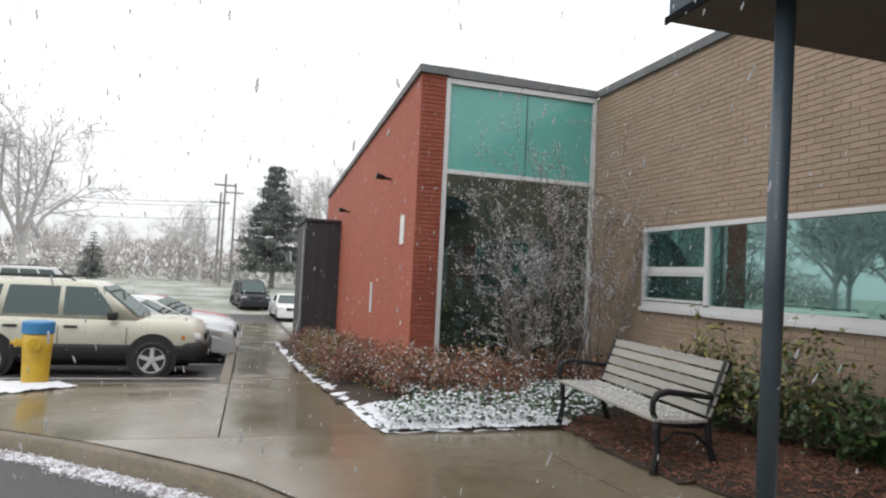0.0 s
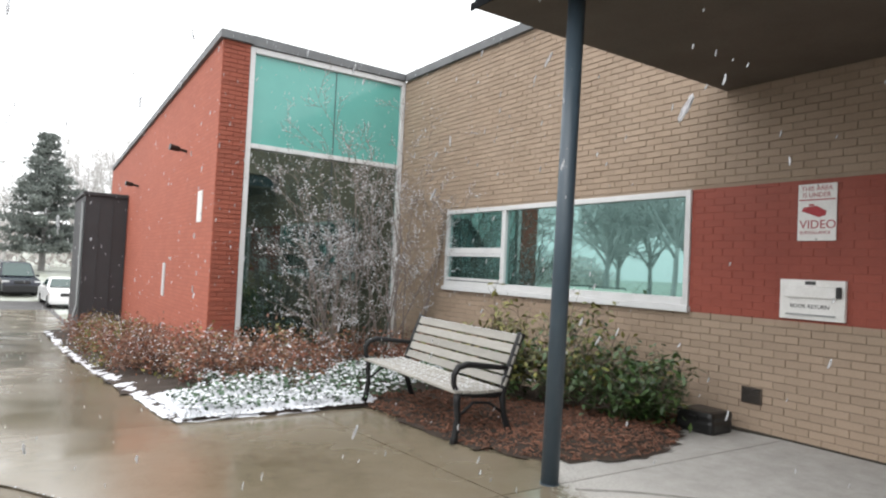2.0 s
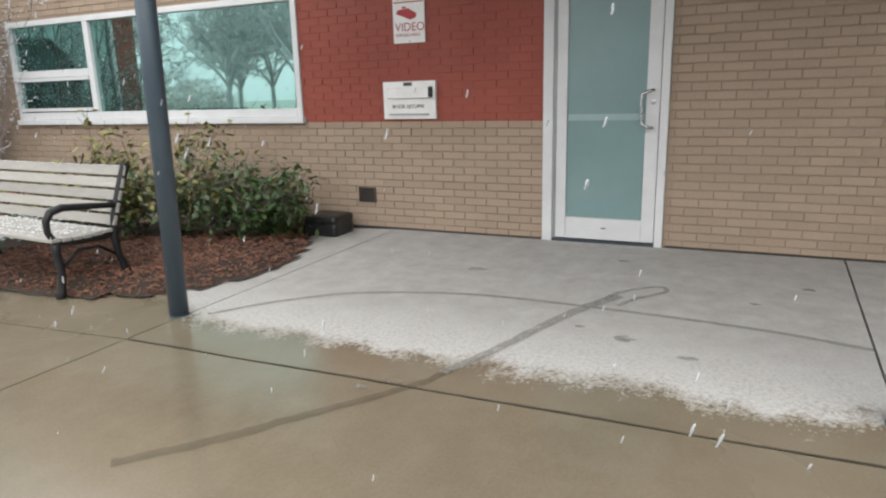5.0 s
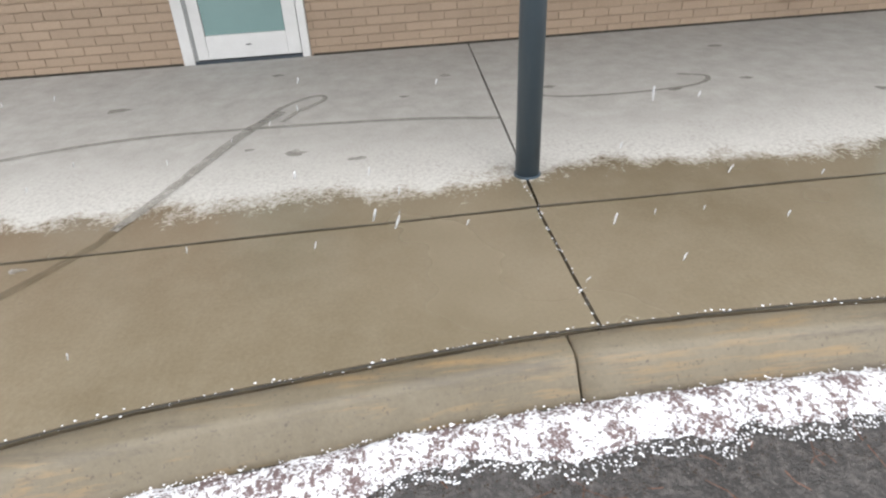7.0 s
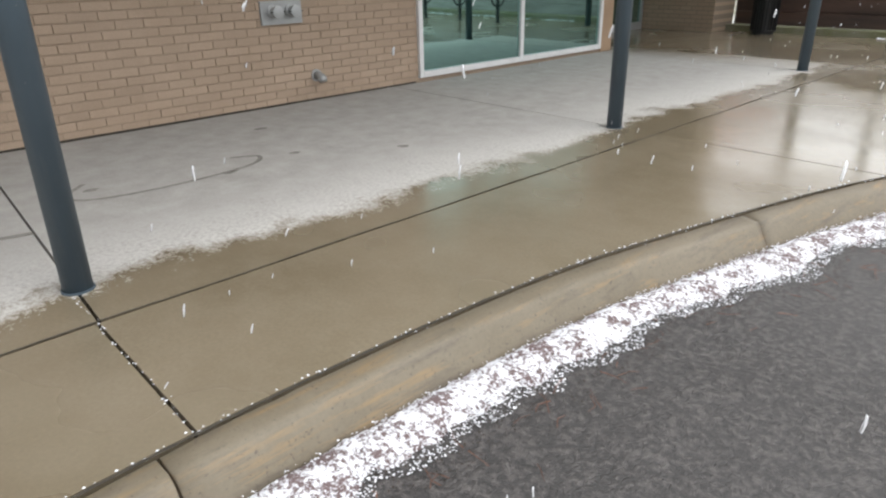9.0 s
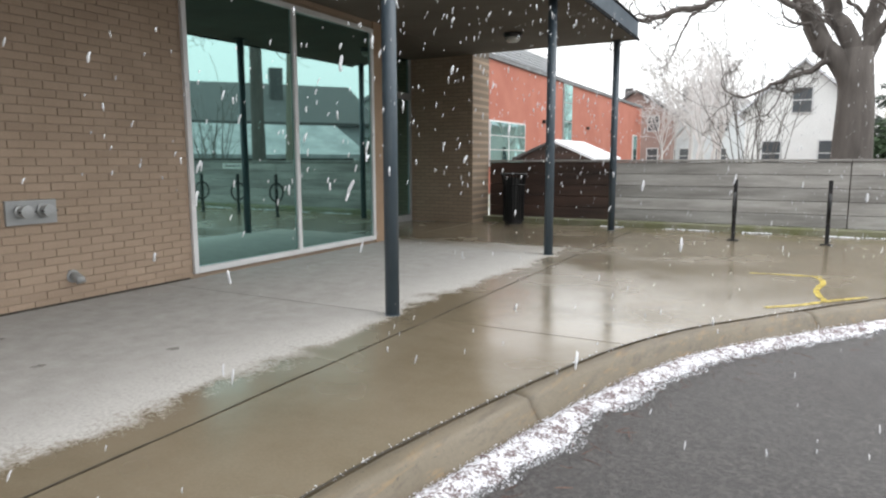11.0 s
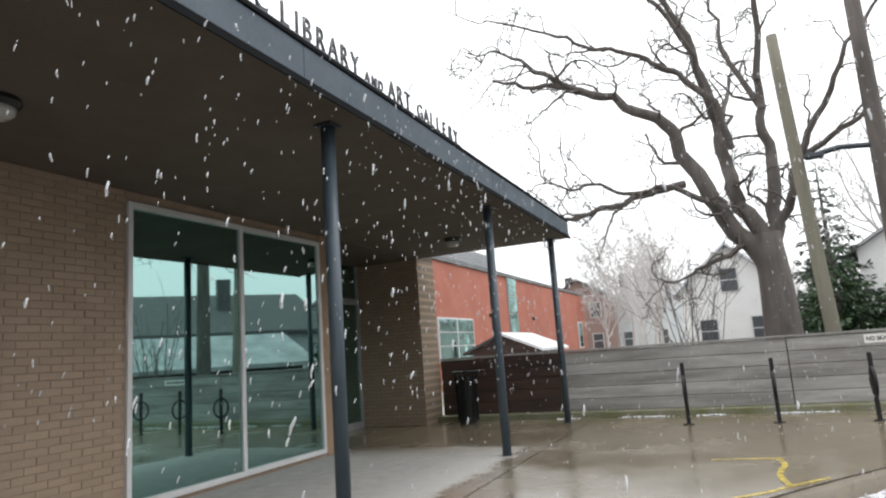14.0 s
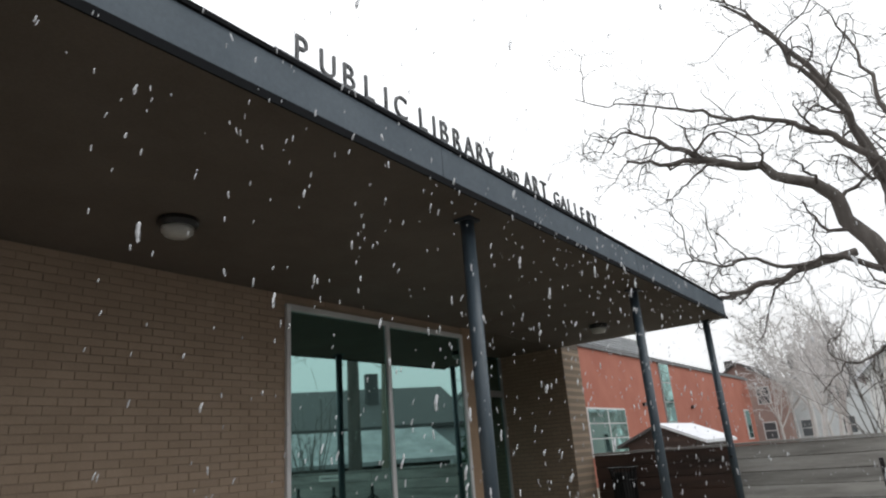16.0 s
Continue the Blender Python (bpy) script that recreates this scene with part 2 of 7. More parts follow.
def concrete_mat(name, wet_only=False, gloss=1.0):
    """Concrete: rain-wet and olive brown in the open, dry and pale under the roof, with a ragged edge of grit between."""
    m, nt, bsdf = tree_of(name)
    tc = nt.nodes.new("ShaderNodeTexCoord")
    sep = nt.nodes.new("ShaderNodeSeparateXYZ")
    nt.links.new(tc.outputs["Object"], sep.inputs[0])
    big = noise_of(nt, 0.9, 4, 0.55)
    mid = noise_of(nt, 5.5, 5, 0.7)
    fine = noise_of(nt, 70, 3, 0.75)
    speck = noise_of(nt, 42, 4, 0.85)
    wetc = mix(nt, ramp(nt, big, 0.3, 0.7), (0.138, 0.112, 0.073), (0.194, 0.161, 0.114))
    wetc = mix(nt, ramp(nt, mid, 0.42, 0.8, (0, 0, 0, 1), (0.6, 0.6, 0.6, 1)), wetc, (0.21, 0.178, 0.13))
    dryc = mix(nt, ramp(nt, mid, 0.3, 0.72), (0.30, 0.287, 0.266), (0.41, 0.397, 0.375))
    if wet_only:
        col, dry = wetc, None
    else:
        # x - 3.87 with wobble; also only south of the planting bed
        edge = maths(nt, "ADD", sep.outputs["X"], maths(nt, "MULTIPLY_ADD", big, 0.55, -0.275))
        edge = maths(nt, "ADD", edge, maths(nt, "MULTIPLY_ADD", mid, 0.5, -0.25))
        edge = maths(nt, "ADD", edge, maths(nt, "MULTIPLY_ADD", speck, 0.5, -0.25))
        d = maths(nt, "SUBTRACT", edge, 3.87)
        south = maths(nt, "MULTIPLY", maths(nt, "SUBTRACT", 2.75, sep.outputs["Y"]), 1.0)
        slant = maths(nt, "SUBTRACT", maths(nt, "MULTIPLY_ADD", sep.outputs["X"], 1.2, -4.7), maths(nt, "SUBTRACT", sep.outputs["Y"], 2.75))
        dd = maths(nt, "MINIMUM", d, maths(nt, "MULTIPLY", slant, 0.8))
        plaza = maths(nt, "MULTIPLY_ADD", sep.outputs["Y"], 0.16, 1.35)
        dd = maths(nt, "MINIMUM", dd, plaza)
        dry = ramp(nt, maths(nt, "MULTIPLY_ADD", dd, 3.2, 0.5), 0.34, 0.78)
        grit = ramp(nt, maths(nt, "MULTIPLY_ADD", d, 1.2, 0.0), 0.0, 0.9, (1, 1, 1, 1), (0, 0, 0, 1))
        dryc = mix(nt, maths(nt, "MULTIPLY", grit, ramp(nt, speck, 0.38, 0.58)), dryc, (0.53, 0.512, 0.485))
        col = mix(nt, dry, wetc, dryc)
    col = mix(nt, 0.22, col, ramp(nt, fine, 0.3, 0.7, (0.3, 0.3, 0.3, 1), (1, 1, 1, 1)), "MULTIPLY")
    nt.links.new(col, bsdf.inputs["Base Color"])
    wetr = ramp(nt, noise_of(nt, 1.0, 3, 0.5), 0.34, 0.66, (0.09, 0.09, 0.09, 1), (0.30, 0.30, 0.30, 1))
    if gloss < 1.0:
        wetr = mix(nt, gloss, (0.7, 0.7, 0.7), wetr)
        col = mix(nt, 0.8, (0.0, 0.0, 0.0), col)
        col = mix(nt, ramp(nt, noise_of(nt, 9, 5, 0.7, (2.2, 0.22, 3.0)), 0.54, 0.70), col, (0.20, 0.135, 0.068))
        col = mix(nt, ramp(nt, noise_of(nt, 6, 5, 0.75, (2.0, 0.3, 2.0)), 0.52, 0.72), col, (0.075, 0.062, 0.048))
        col = mix(nt, ramp(nt, noise_of(nt, 60, 3, 0.8), 0.6, 0.72), col, (0.05, 0.042, 0.034))
        nt.links.new(col, bsdf.inputs["Base Color"])
    if dry is not None:
        r = mix(nt, dry, wetr, (0.9, 0.9, 0.9))
    else:
        r = wetr
    nt.links.new(r, bsdf.inputs["Roughness"])
    bsdf.inputs["Specular IOR Level"].default_value = 0.5
    bump(nt, bsdf, fine, 0.12, 0.003)
    return m


CONC = concrete_mat("concrete_walk")
KERB = concrete_mat("concrete_kerb", True, 0.25)
MARK = surface("damp_mark", (0.25, 0.235, 0.21), (0.31, 0.295, 0.27), 5, 60, 0.6, bumps=0.2)
JOINT = surface("joint_dirt", (0.022, 0.018, 0.013), (0.05, 0.042, 0.03), 10, 80, 0.9)
YELLOW = surface("worn_yellow_paint", (0.62, 0.47, 0.05), (0.5, 0.38, 0.06), 8, 60, 0.5)


def asphalt_mat():
    m, nt, bsdf = tree_of("wet_asphalt")
    fine = noise_of(nt, 120, 3, 0.8)
    agg = noise_of(nt, 45, 2, 0.6)
    big = noise_of(nt, 0.7, 3, 0.5)
    col = mix(nt, ramp(nt, agg, 0.45, 0.7), (0.018, 0.016, 0.0155), (0.085, 0.076, 0.072))
    col = mix(nt, ramp(nt, noise_of(nt, 150, 2, 0.7), 0.62, 0.70), col, (0.17, 0.15, 0.145))
    col = mix(nt, ramp(nt, big, 0.35, 0.65), col, mix(nt, 0.3, col, (0.075, 0.071, 0.07)))
    nt.links.new(col, bsdf.inputs["Base Color"])
    nt.links.new(ramp(nt, big, 0.3, 0.7, (0.34, 0.34, 0.34, 1), (0.55, 0.55, 0.55, 1)), bsdf.inputs["Roughness"])
    bump(nt, bsdf, maths(nt, "ADD", fine, agg), 0.8, 0.01)
    return m


ASPHALT = asphalt_mat()
SNOW = surface("fresh_snow", (0.74, 0.75, 0.78), (0.66, 0.67, 0.71), 3, 40, 0.75, bumps=0.6, dist=0.01, grain=0.12)
SLUSH = surface("snow_on_grass", (0.5, 0.52, 0.5), (0.2, 0.21, 0.14), 0.35, 18, 0.85, bumps=0.5, dist=0.02)
MULCH = surface("bark_mulch", (0.20, 0.086, 0.05), (0.10, 0.046, 0.028), 9, 70, 0.85, bumps=0.6, dist=0.01, spread=0.35, island=True)
SOIL = surface("dark_soil", (0.045, 0.028, 0.018), (0.028, 0.018, 0.012), 6, 60, 0.95, bumps=0.6)
BARK = surface("wet_bark", (0.15, 0.13, 0.118), (0.085, 0.074, 0.066), 5, 40, 0.85, bumps=0.9, dist=0.02, stretch=(1, 1, 0.2))
PALEBARK = surface("pale_bark", (0.17, 0.15, 0.135), (0.11, 0.1, 0.09), 6, 50, 0.85, bumps=0.5)
# far trees: the haze of distance is painted into this pale twig colour
FARTWIG = surface("haze_pale_twigs", (0.64, 0.62, 0.61), (0.52, 0.50, 0.49), 2, 20, 0.9, bumps=0)
TWIG = surface("bare_twig", (0.15, 0.12, 0.10), (0.10, 0.078, 0.064), 20, 60, 0.8, bumps=0)
LEAFG = surface("evergreen_leaf", (0.03, 0.075, 0.02), (0.06, 0.10, 0.025), 4, 30, 0.4, bumps=0, spread=0.45, island=True)
LEAFY = surface("yellowing_leaf", (0.23, 0.20, 0.05), (0.12, 0.135, 0.035), 4, 30, 0.45, bumps=0, spread=0.4, island=True)
LEAFR = surface("russet_leaf", (0.24, 0.075, 0.045), (0.18, 0.11, 0.06), 3, 30, 0.6, bumps=0, spread=0.5, island=True)
LEAFD = surface("ground_ivy", (0.05, 0.11, 0.055), (0.08, 0.14, 0.07), 3, 30, 0.5, bumps=0, spread=0.4, island=True)
# needle green raised towards grey, a painted bit of haze
NEEDLE = surface("conifer_needles", (0.06, 0.082, 0.062), (0.10, 0.12, 0.10), 2, 25, 0.7, bumps=0, spread=0.4, island=True)
TIMBER = surface("weathered_timber", (0.42, 0.41, 0.39), (0.2, 0.19, 0.18), 2.6, 34, 0.8, bumps=0.5, dist=0.004, stretch=(0.25, 1, 2.5), spread=0.16)
DARKTIMBER = surface("wet_dark_timber", (0.085, 0.046, 0.034), (0.03, 0.021, 0.018), 2.0, 30, 0.6, bumps=0.5, dist=0.004, stretch=(0.25, 1, 2.5), spread=0.2)
SLAT = surface("grey_bench_slat", (0.36, 0.345, 0.31), (0.28, 0.265, 0.24), 4.0, 60, 0.7, bumps=0.4, dist=0.002, stretch=(1, 0.15, 1), spread=0.1)
MOSS = surface("mossy_ledge", (0.13, 0.14, 0.055), (0.24, 0.23, 0.18), 3, 40, 0.9, bumps=0.5)
SIDING = surface("white_siding", (0.86, 0.86, 0.85), (0.8, 0.8, 0.79), 1, 20, 0.6, bumps=0.1)
PALESIDING = surface("pale_siding", (0.66, 0.68, 0.7), (0.58, 0.6, 0.62), 1, 20, 0.6, bumps=0.1)
GREYSIDING = surface("grey_siding", (0.42, 0.44, 0.46), (0.36, 0.38, 0.39), 1, 20, 0.6, bumps=0.1)
SHINGLE = surface("roof_shingle", (0.07, 0.068, 0.07), (0.1, 0.095, 0.095), 2, 30, 0.85, bumps=0.4)
FARRED = surface("far_red_brick", (0.44, 0.16, 0.11), (0.38, 0.13, 0.09), 0.8, 20, 0.85, bumps=0.1)
HOUSEGLASS = surface("house_window_glass", (0.07, 0.08, 0.09), (0.10, 0.105, 0.11), 1, 6, 0.12, bumps=0.0, grain=0.05)
SNOWROOF = surface("half_snowed_shingle", (0.45, 0.46, 0.47), (0.26, 0.27, 0.275), 1.2, 25, 0.85, bumps=0.4)
# brick of the far house, haze mixed into its base colour
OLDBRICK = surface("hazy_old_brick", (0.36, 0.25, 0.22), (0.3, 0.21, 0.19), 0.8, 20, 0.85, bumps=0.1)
# far spruce needles, base colour lightened to imitate haze
FARNEEDLE = surface("haze_pale_needles", (0.22, 0.24, 0.225), (0.28, 0.30, 0.285), 2, 25, 0.8, bumps=0, spread=0.35, island=True)
# scrub brown, washed out in the colour itself to read as hazy
FARSCRUB = surface("haze_pale_scrub", (0.62, 0.575, 0.55), (0.5, 0.46, 0.44), 0.5, 20, 0.9, bumps=0, spread=0.3, island=True)
POLEWOOD = surface("utility_pole_wood", (0.23, 0.215, 0.165), (0.17, 0.158, 0.125), 3, 30, 0.85, bumps=0.5, stretch=(1, 1, 0.1))


def speckled_snow():
    m, nt, bsdf = tree_of("gritty_snow")
    g = noise_of(nt, 70, 4, 0.75)
    big = noise_of(nt, 14, 3, 0.6)
    fac = ramp(nt, maths(nt, "MULTIPLY_ADD", big, 0.5, maths(nt, "MULTIPLY", g, 0.8)), 0.60, 0.68)
    nt.links.new(mix(nt, fac, (0.13, 0.09, 0.09), (0.70, 0.71, 0.75)), bsdf.inputs["Base Color"])
    bsdf.inputs["Roughness"].default_value = 0.75
    bump(nt, bsdf, g, 0.9, 0.012)
    return m


GRITSNOW = speckled_snow()


def post_paint():
    """Slate-blue enamel on steel, scuffed and chipped."""
    m, nt, bsdf = tree_of("scuffed_slate_enamel")
    base = mix(nt, ramp(nt, noise_of(nt, 2.5, 4, 0.6), 0.3, 0.7), (0.042, 0.062, 0.080), (0.055, 0.078, 0.098))
    runs = noise_of(nt, 9, 4, 0.7, (1, 1, 0.12))
    base = mix(nt, ramp(nt, runs, 0.55, 0.75), base, (0.075, 0.095, 0.11))
    chips = ramp(nt, noise_of(nt, 34, 3, 0.8, (1, 1, 0.45)), 0.70, 0.74)
    nt.links.new(mix(nt, chips, base, (0.30, 0.31, 0.32)), bsdf.inputs["Base Color"])
    nt.links.new(ramp(nt, runs, 0.3, 0.7, (0.36, 0.36, 0.36, 1), (0.55, 0.55, 0.55, 1)), bsdf.inputs["Roughness"])
    bump(nt, bsdf, noise_of(nt, 60, 3, 0.6), 0.15, 0.002)
    return m


POSTPAINT = post_paint()
WETMARK = surface("dark_wet_mark", (0.10, 0.082, 0.05), (0.125, 0.102, 0.065), 5, 60, 0.4, bumps=0.15)

for stain, keep in ((MARK, 0.75), (WETMARK, 0.42), (YELLOW, 0.95)):
    nt = stain.node_tree
    nt.links.new(ramp(nt, noise_of(nt, 11, 5, 0.75), 0.30, 0.62, (0.15, 0.15, 0.15, 1), (keep, keep, keep, 1)), nt.nodes["Principled BSDF"].inputs["Alpha"])

# ---- ground, road, pavement, kerb ----
def sheet(name, xs, ys, z, material, label, category, zof=fall):
    bm = bmesh.new()
    grid = [[bm.verts.new((x, y, z + zof(y))) for x in xs] for y in ys]
    for a, b in zip(grid, grid[1:]):
        for i in range(len(xs) - 1):
            bm.faces.new((a[i], a[i + 1], b[i + 1], b[i]))
    return tagged(obj(name, bm, material), label, category, kind="structure")


sheet("ground", [-600, -60, 0, 60, 600], [-600, -60, -12, 2.72, 5.55, 14, 34, 38, 60, 80, 600], -0.17, SLUSH, "winter grass thinly covered with wet snow", "ground")
sheet("road", [-45, -10, 2.95], [-40, -10, 2.72, 5.55, 14, 34, 38, 40], -0.125, ASPHALT, "wet dark asphalt driveway and parking lot", "road")

KPTS = [(-4.5, 8.6), (-2.5, 7.4), (-0.9, 6.18), (0.15, 5.27), (0.95, 4.44), (1.28, 3.97), (1.78, 3.0), (2.25, 1.85), (2.56, 0.86), (2.67, 0.18), (2.75, -0.62),
        (2.74, -1.6), (2.61, -2.64), (2.16, -4.37), (1.44, -5.62), (-0.42, -7.89), (-3.0, -9.6), (-7.0, -11.2)]
KERBLINE = [Vector((p.x, p.y)) for p in spline([(x, y, 0) for x, y in KPTS], 8)]


def kerb_between(y1, y0):
    """Points of the kerb's back edge from y1 down to y0."""
    out = []
    for a, b in zip(KERBLINE, KERBLINE[1:]):
        for y in (y1, y0):
            if a.y > y > b.y:
                out.append(tuple(a.lerp(b, (a.y - y) / (a.y - b.y))))
        if y1 >= b.y >= y0:
            out.append(tuple(b))
    return sorted(set(out), key=lambda p: -p[1])


pavement = thing("pavement", "concrete walk in large slabs, wet outside and dry under the canopy", "pavement", kind="structure")
GAP = 0.006


def slab(pts):
    part("slab", prism(pts, -0.16, 0.0, zof=gz), CONC, pavement)


def long_joint(y):
    """The joint along the walk bends a little towards the kerb north of the second post."""
    return 3.555 - 0.02 * max(0.0, y + 0.7) if y < 3.0 else 3.485


YB = [5.55, 2.72, -0.74, -4.42, -8.0, -11.98]
for y1, y0 in zip(YB, YB[1:]):
    k = kerb_between(y1 - GAP, y0 + GAP)
    slab(k + [(long_joint(y0) - 0.007, y0 + GAP), (long_joint(y1) - 0.007, y1 - GAP)])
YA = [(5.55, 5.55), (2.72, 2.72), (-0.75, -0.89), (-4.43, -4.45), (-8.0, -8.05), (-11.98, -11.98)]
for (a1, b1), (a0, b0) in zip(YA, YA[1:]):
    slab([(long_joint(a1) + 0.007, a1 - GAP), (long_joint(a0) + 0.007, a0 + GAP), (6.478, b0 + GAP), (6.478, b1 - GAP)])
slab([(6.508, -8.26), (6.508, -11.23), (7.9, -11.23), (7.9, -8.26)])
k = kerb_between(10.0, 5.55 + GAP)
k = [p for p in k if p[0] < 0.88]
slab(k + [(0.885, 5.55 + GAP), (0.885, 10.0), (-4.6, 10.0)])
y = 5.55
while y < 34:
    slab([(0.9, y + GAP), (2.6, y + GAP), (2.6, y + 1.5 - GAP), (0.9, y + 1.5 - GAP)])
    y += 1.5

road_kerb = thing("kerb", "rolled concrete kerb, cracked and rust-stained", "kerb", kind="structure")
PROFILE = [(0.016, -0.17), (0.016, -0.01), (0.024, -0.002), (0.06, -0.002), (0.095, -0.004), (0.114, -0.009), (0.127, -0.022), (0.148, -0.06), (0.175, -0.1), (0.2, -0.17)]


def offset_line(line, d):
    out = []
    for i, p in enumerate(line):
        t = (line[min(i + 1, len(line) - 1)] - line[max(i - 1, 0)]).normalized()
        out.append(p + Vector((t.y, -t.x)) * d)
    return out


def kerb_piece(line):
    bm = bmesh.new()
    fine = [line[0]]
    for a, b in zip(line, line[1:]):
        n = max(1, int((b - a).length / 0.05))
        fine += [a.lerp(b, k / n) for k in range(1, n + 1)]
    line = fine
    rows = []
    for d, z in PROFILE:
        worn = 0.006 if 0.02 < d < 0.19 else 0.0
        rows.append([bm.verts.new((q.x, q.y, z + fall(q.y) + worn * (noise.noise((q.x * 9, q.y * 9, d * 40)) - 0.35))) for q in offset_line(line, d)])
    for a, b in zip(rows, rows[1:]):
        for i in range(len(line) - 1):
            bm.faces.new((a[i], a[i + 1], b[i + 1], b[i]))
    for i in range(len(line) - 1):
        bm.faces.new((rows[-1][i], rows[-1][i + 1], rows[0][i + 1], rows[0][i]))
    for i in (0, -1):
        bm.faces.new([r[i] for r in rows])
    bmesh.ops.recalc_face_normals(bm, faces=bm.faces[:])
    part("kerb_stone", bm, KERB, road_kerb, smooth=True)


cuts, start = [6.3, 3.2, -0.63, -3.3, -6.0, -8.6], 0
seg = []
for p in KERBLINE:
    if cuts and p.y < cuts[0]:
        c = seg[-1].lerp(p, (seg[-1].y - cuts[0]) / (seg[-1].y - p.y))
        t = (p - seg[-1]).normalized()
        kerb_piece(seg + [c - t * 0.005])
        seg = [c + t * 0.005]
        cuts.pop(0)
    seg.append(p)
if len(seg) > 1:
    kerb_piece(seg)
for y0, y1 in ((10.0, 34.0),):
    part("kerb_stone", prism([(0.72, y0), (0.885, y0), (0.885, y1), (0.72, y1)], -0.16, 0.004, zof=gz), KERB, road_kerb)
part("kerb_stone", prism([(-4.6, 10.01), (0.715, 10.01), (0.715, 10.14), (-4.6, 10.14)], -0.16, 0.0, zof=gz), KERB, road_kerb)


# dirt-filled joints of the walk
for y0, y1 in ((-4.75, 0.33), (1.335, 3.3)):
    tagged(obj("joint", box(6.484, 6.499, y0, y1, -0.05, 0.013), JOINT), "dark dirty joint along the foot of the brick wall", "joint", kind="structure")


# ---- walls ----
def cells(u0, u1, z0, z1, holes):
    us = sorted({u0, u1, *[h[0] for h in holes], *[h[1] for h in holes]})
    zs = sorted({z0, z1, *[h[2] for h in holes], *[h[3] for h in holes]})
    for a, b in zip(us, us[1:]):
        for c, d in zip(zs, zs[1:]):
            if a >= u0 and b <= u1 and c >= z0 and d <= z1 and not any(h[0] <= a and b <= h[1] and h[2] <= c and d <= h[3] for h in holes):
                yield a, b, c, d


WX = 6.5
HOLES = [(3.69, 7.89, 1.0, 2.16), (0.35, 1.32, -0.2, 2.17), (-8.02, -4.80, 0.04, 2.95)]
COURSE, BLEN = 0.0665, 0.203
RED = (1.32, 3.69, 0.995, 2.16)

bm = bmesh.new()
for a, b, c, d in cells(-8.25, 9.75, -0.4, 4.42, HOLES):
    box(WX + 0.0075, WX + 0.36, a, b, c, d, bm)
wall_east = tagged(obj("wall_east", bm, MORTAR), "tan brick wall of the library with raked joints and a red band", "wall", kind="structure")


def courses(u0, u1, z0, z1, holes, bond=BLEN):
    """Every brick of a stretch of wall in running bond, cut at the openings: (u0, u1, z0, z1)."""
    n0 = math.floor(z0 / COURSE)
    r = n0
    while r * COURSE < z1 - 0.01:
        za, zb = r * COURSE, (r + 1) * COURSE - 0.008
        spans = [(u0, u1)]
        for h in holes:
            if h[2] < zb - 0.01 and h[3] > za + 0.02:
                spans = [s for p, q in spans for s in ((p, min(q, h[0])), (max(p, h[1]), q)) if s[1] - s[0] > 0.02]
        for p, q in spans:
            x = math.floor(p / bond) * bond + (bond / 2 if r % 2 else 0) - bond
            while x < q:
                a, b = max(x, p), min(x + bond - 0.0012, q)
                if b - a > 0.02:
                    yield a, b, max(za, z0), min(zb, z1)
                x += bond
        r += 1


def brick_faces(verts, faces, m, a, b, c, d, depth=0.011, e=0.0025):
    """One brick, its face towards local -y of m's frame, with a soft arris."""
    n = len(verts)
    for u, w, q in ((a, c, depth), (b, c, depth), (b, d, depth), (a, d, depth), (a + e, c + e, 0), (b - e, c + e, 0), (b - e, d - e, 0), (a + e, d - e, 0)):
        verts.append(m(u, w, q))
    for f in ((4, 5, 6, 7), (0, 1, 5, 4), (1, 2, 6, 5), (2, 3, 7, 6), (3, 0, 4, 7)):
        faces.append([n + i for i in f])


def bricks_mesh(name, items, m, material, parent, jitter=0.0025):
    verts, faces = [], []
    r = random.Random(3)
    for a, b, c, d in items:
        o = r.uniform(-jitter, jitter)
        brick_faces(verts, faces, lambda u, w, q: m(u, w, q + o), a, b, c, d)
    me = bpy.data.meshes.new(name)
    me.from_pydata([tuple(v) for v in verts], [], faces)
    me.materials.append(material)
    ob = new(name, me)
    ob.parent = parent
    ob["kind"] = "stuff"
    return ob


def east(u, w, q):
    return (WX + q, u, w)


def in_red(b):
    return b[0] >= RED[0] - 0.05 and b[1] <= RED[1] + 0.05 and b[2] >= RED[2] - 0.02 and b[3] <= RED[3] + 0.02


BRICKS = list(courses(-8.25, 9.4, -0.399, 4.42, HOLES + [(RED[0], RED[1], RED[2], RED[3])]))
REDB = list(courses(RED[0], RED[1], RED[2], RED[3], []))
NEAR = [b for b in BRICKS if -0.62 <= b[0] and b[1] <= 0.36 and 0 <= b[2] < 2.2][:150] + [b for b in BRICKS if 1.3 <= b[0] and b[1] <= 3.45 and 0 <= b[2] < 0.98][:150]
nearset = set(NEAR)
bricks_mesh("bricks", [b for b in BRICKS if b not in nearset], east, TAN, wall_east)
part("red_joints", box(WX + 0.0035, WX + 0.0088, RED[0] + 0.002, RED[1] - 0.002, RED[2] + 0.002, RED[3] - 0.002), REDP, wall_east)
bricks_mesh("red_bricks", REDB, east, REDP, wall_east, 0.0015)

bm = box(WX - 0.05, WX + 0.4, -8.25, 9.30, 4.42, 4.55, bev=0.008)
tagged(obj("coping", bm, COPING), "grey weathered metal coping on the tan wall", "coping", kind="structure")
tagged(obj("roof", box(WX + 0.3, WX + 14, -12.0, 21, 4.3, 4.4), SHINGLE), "flat dark roof of the library", "roof", kind="structure")
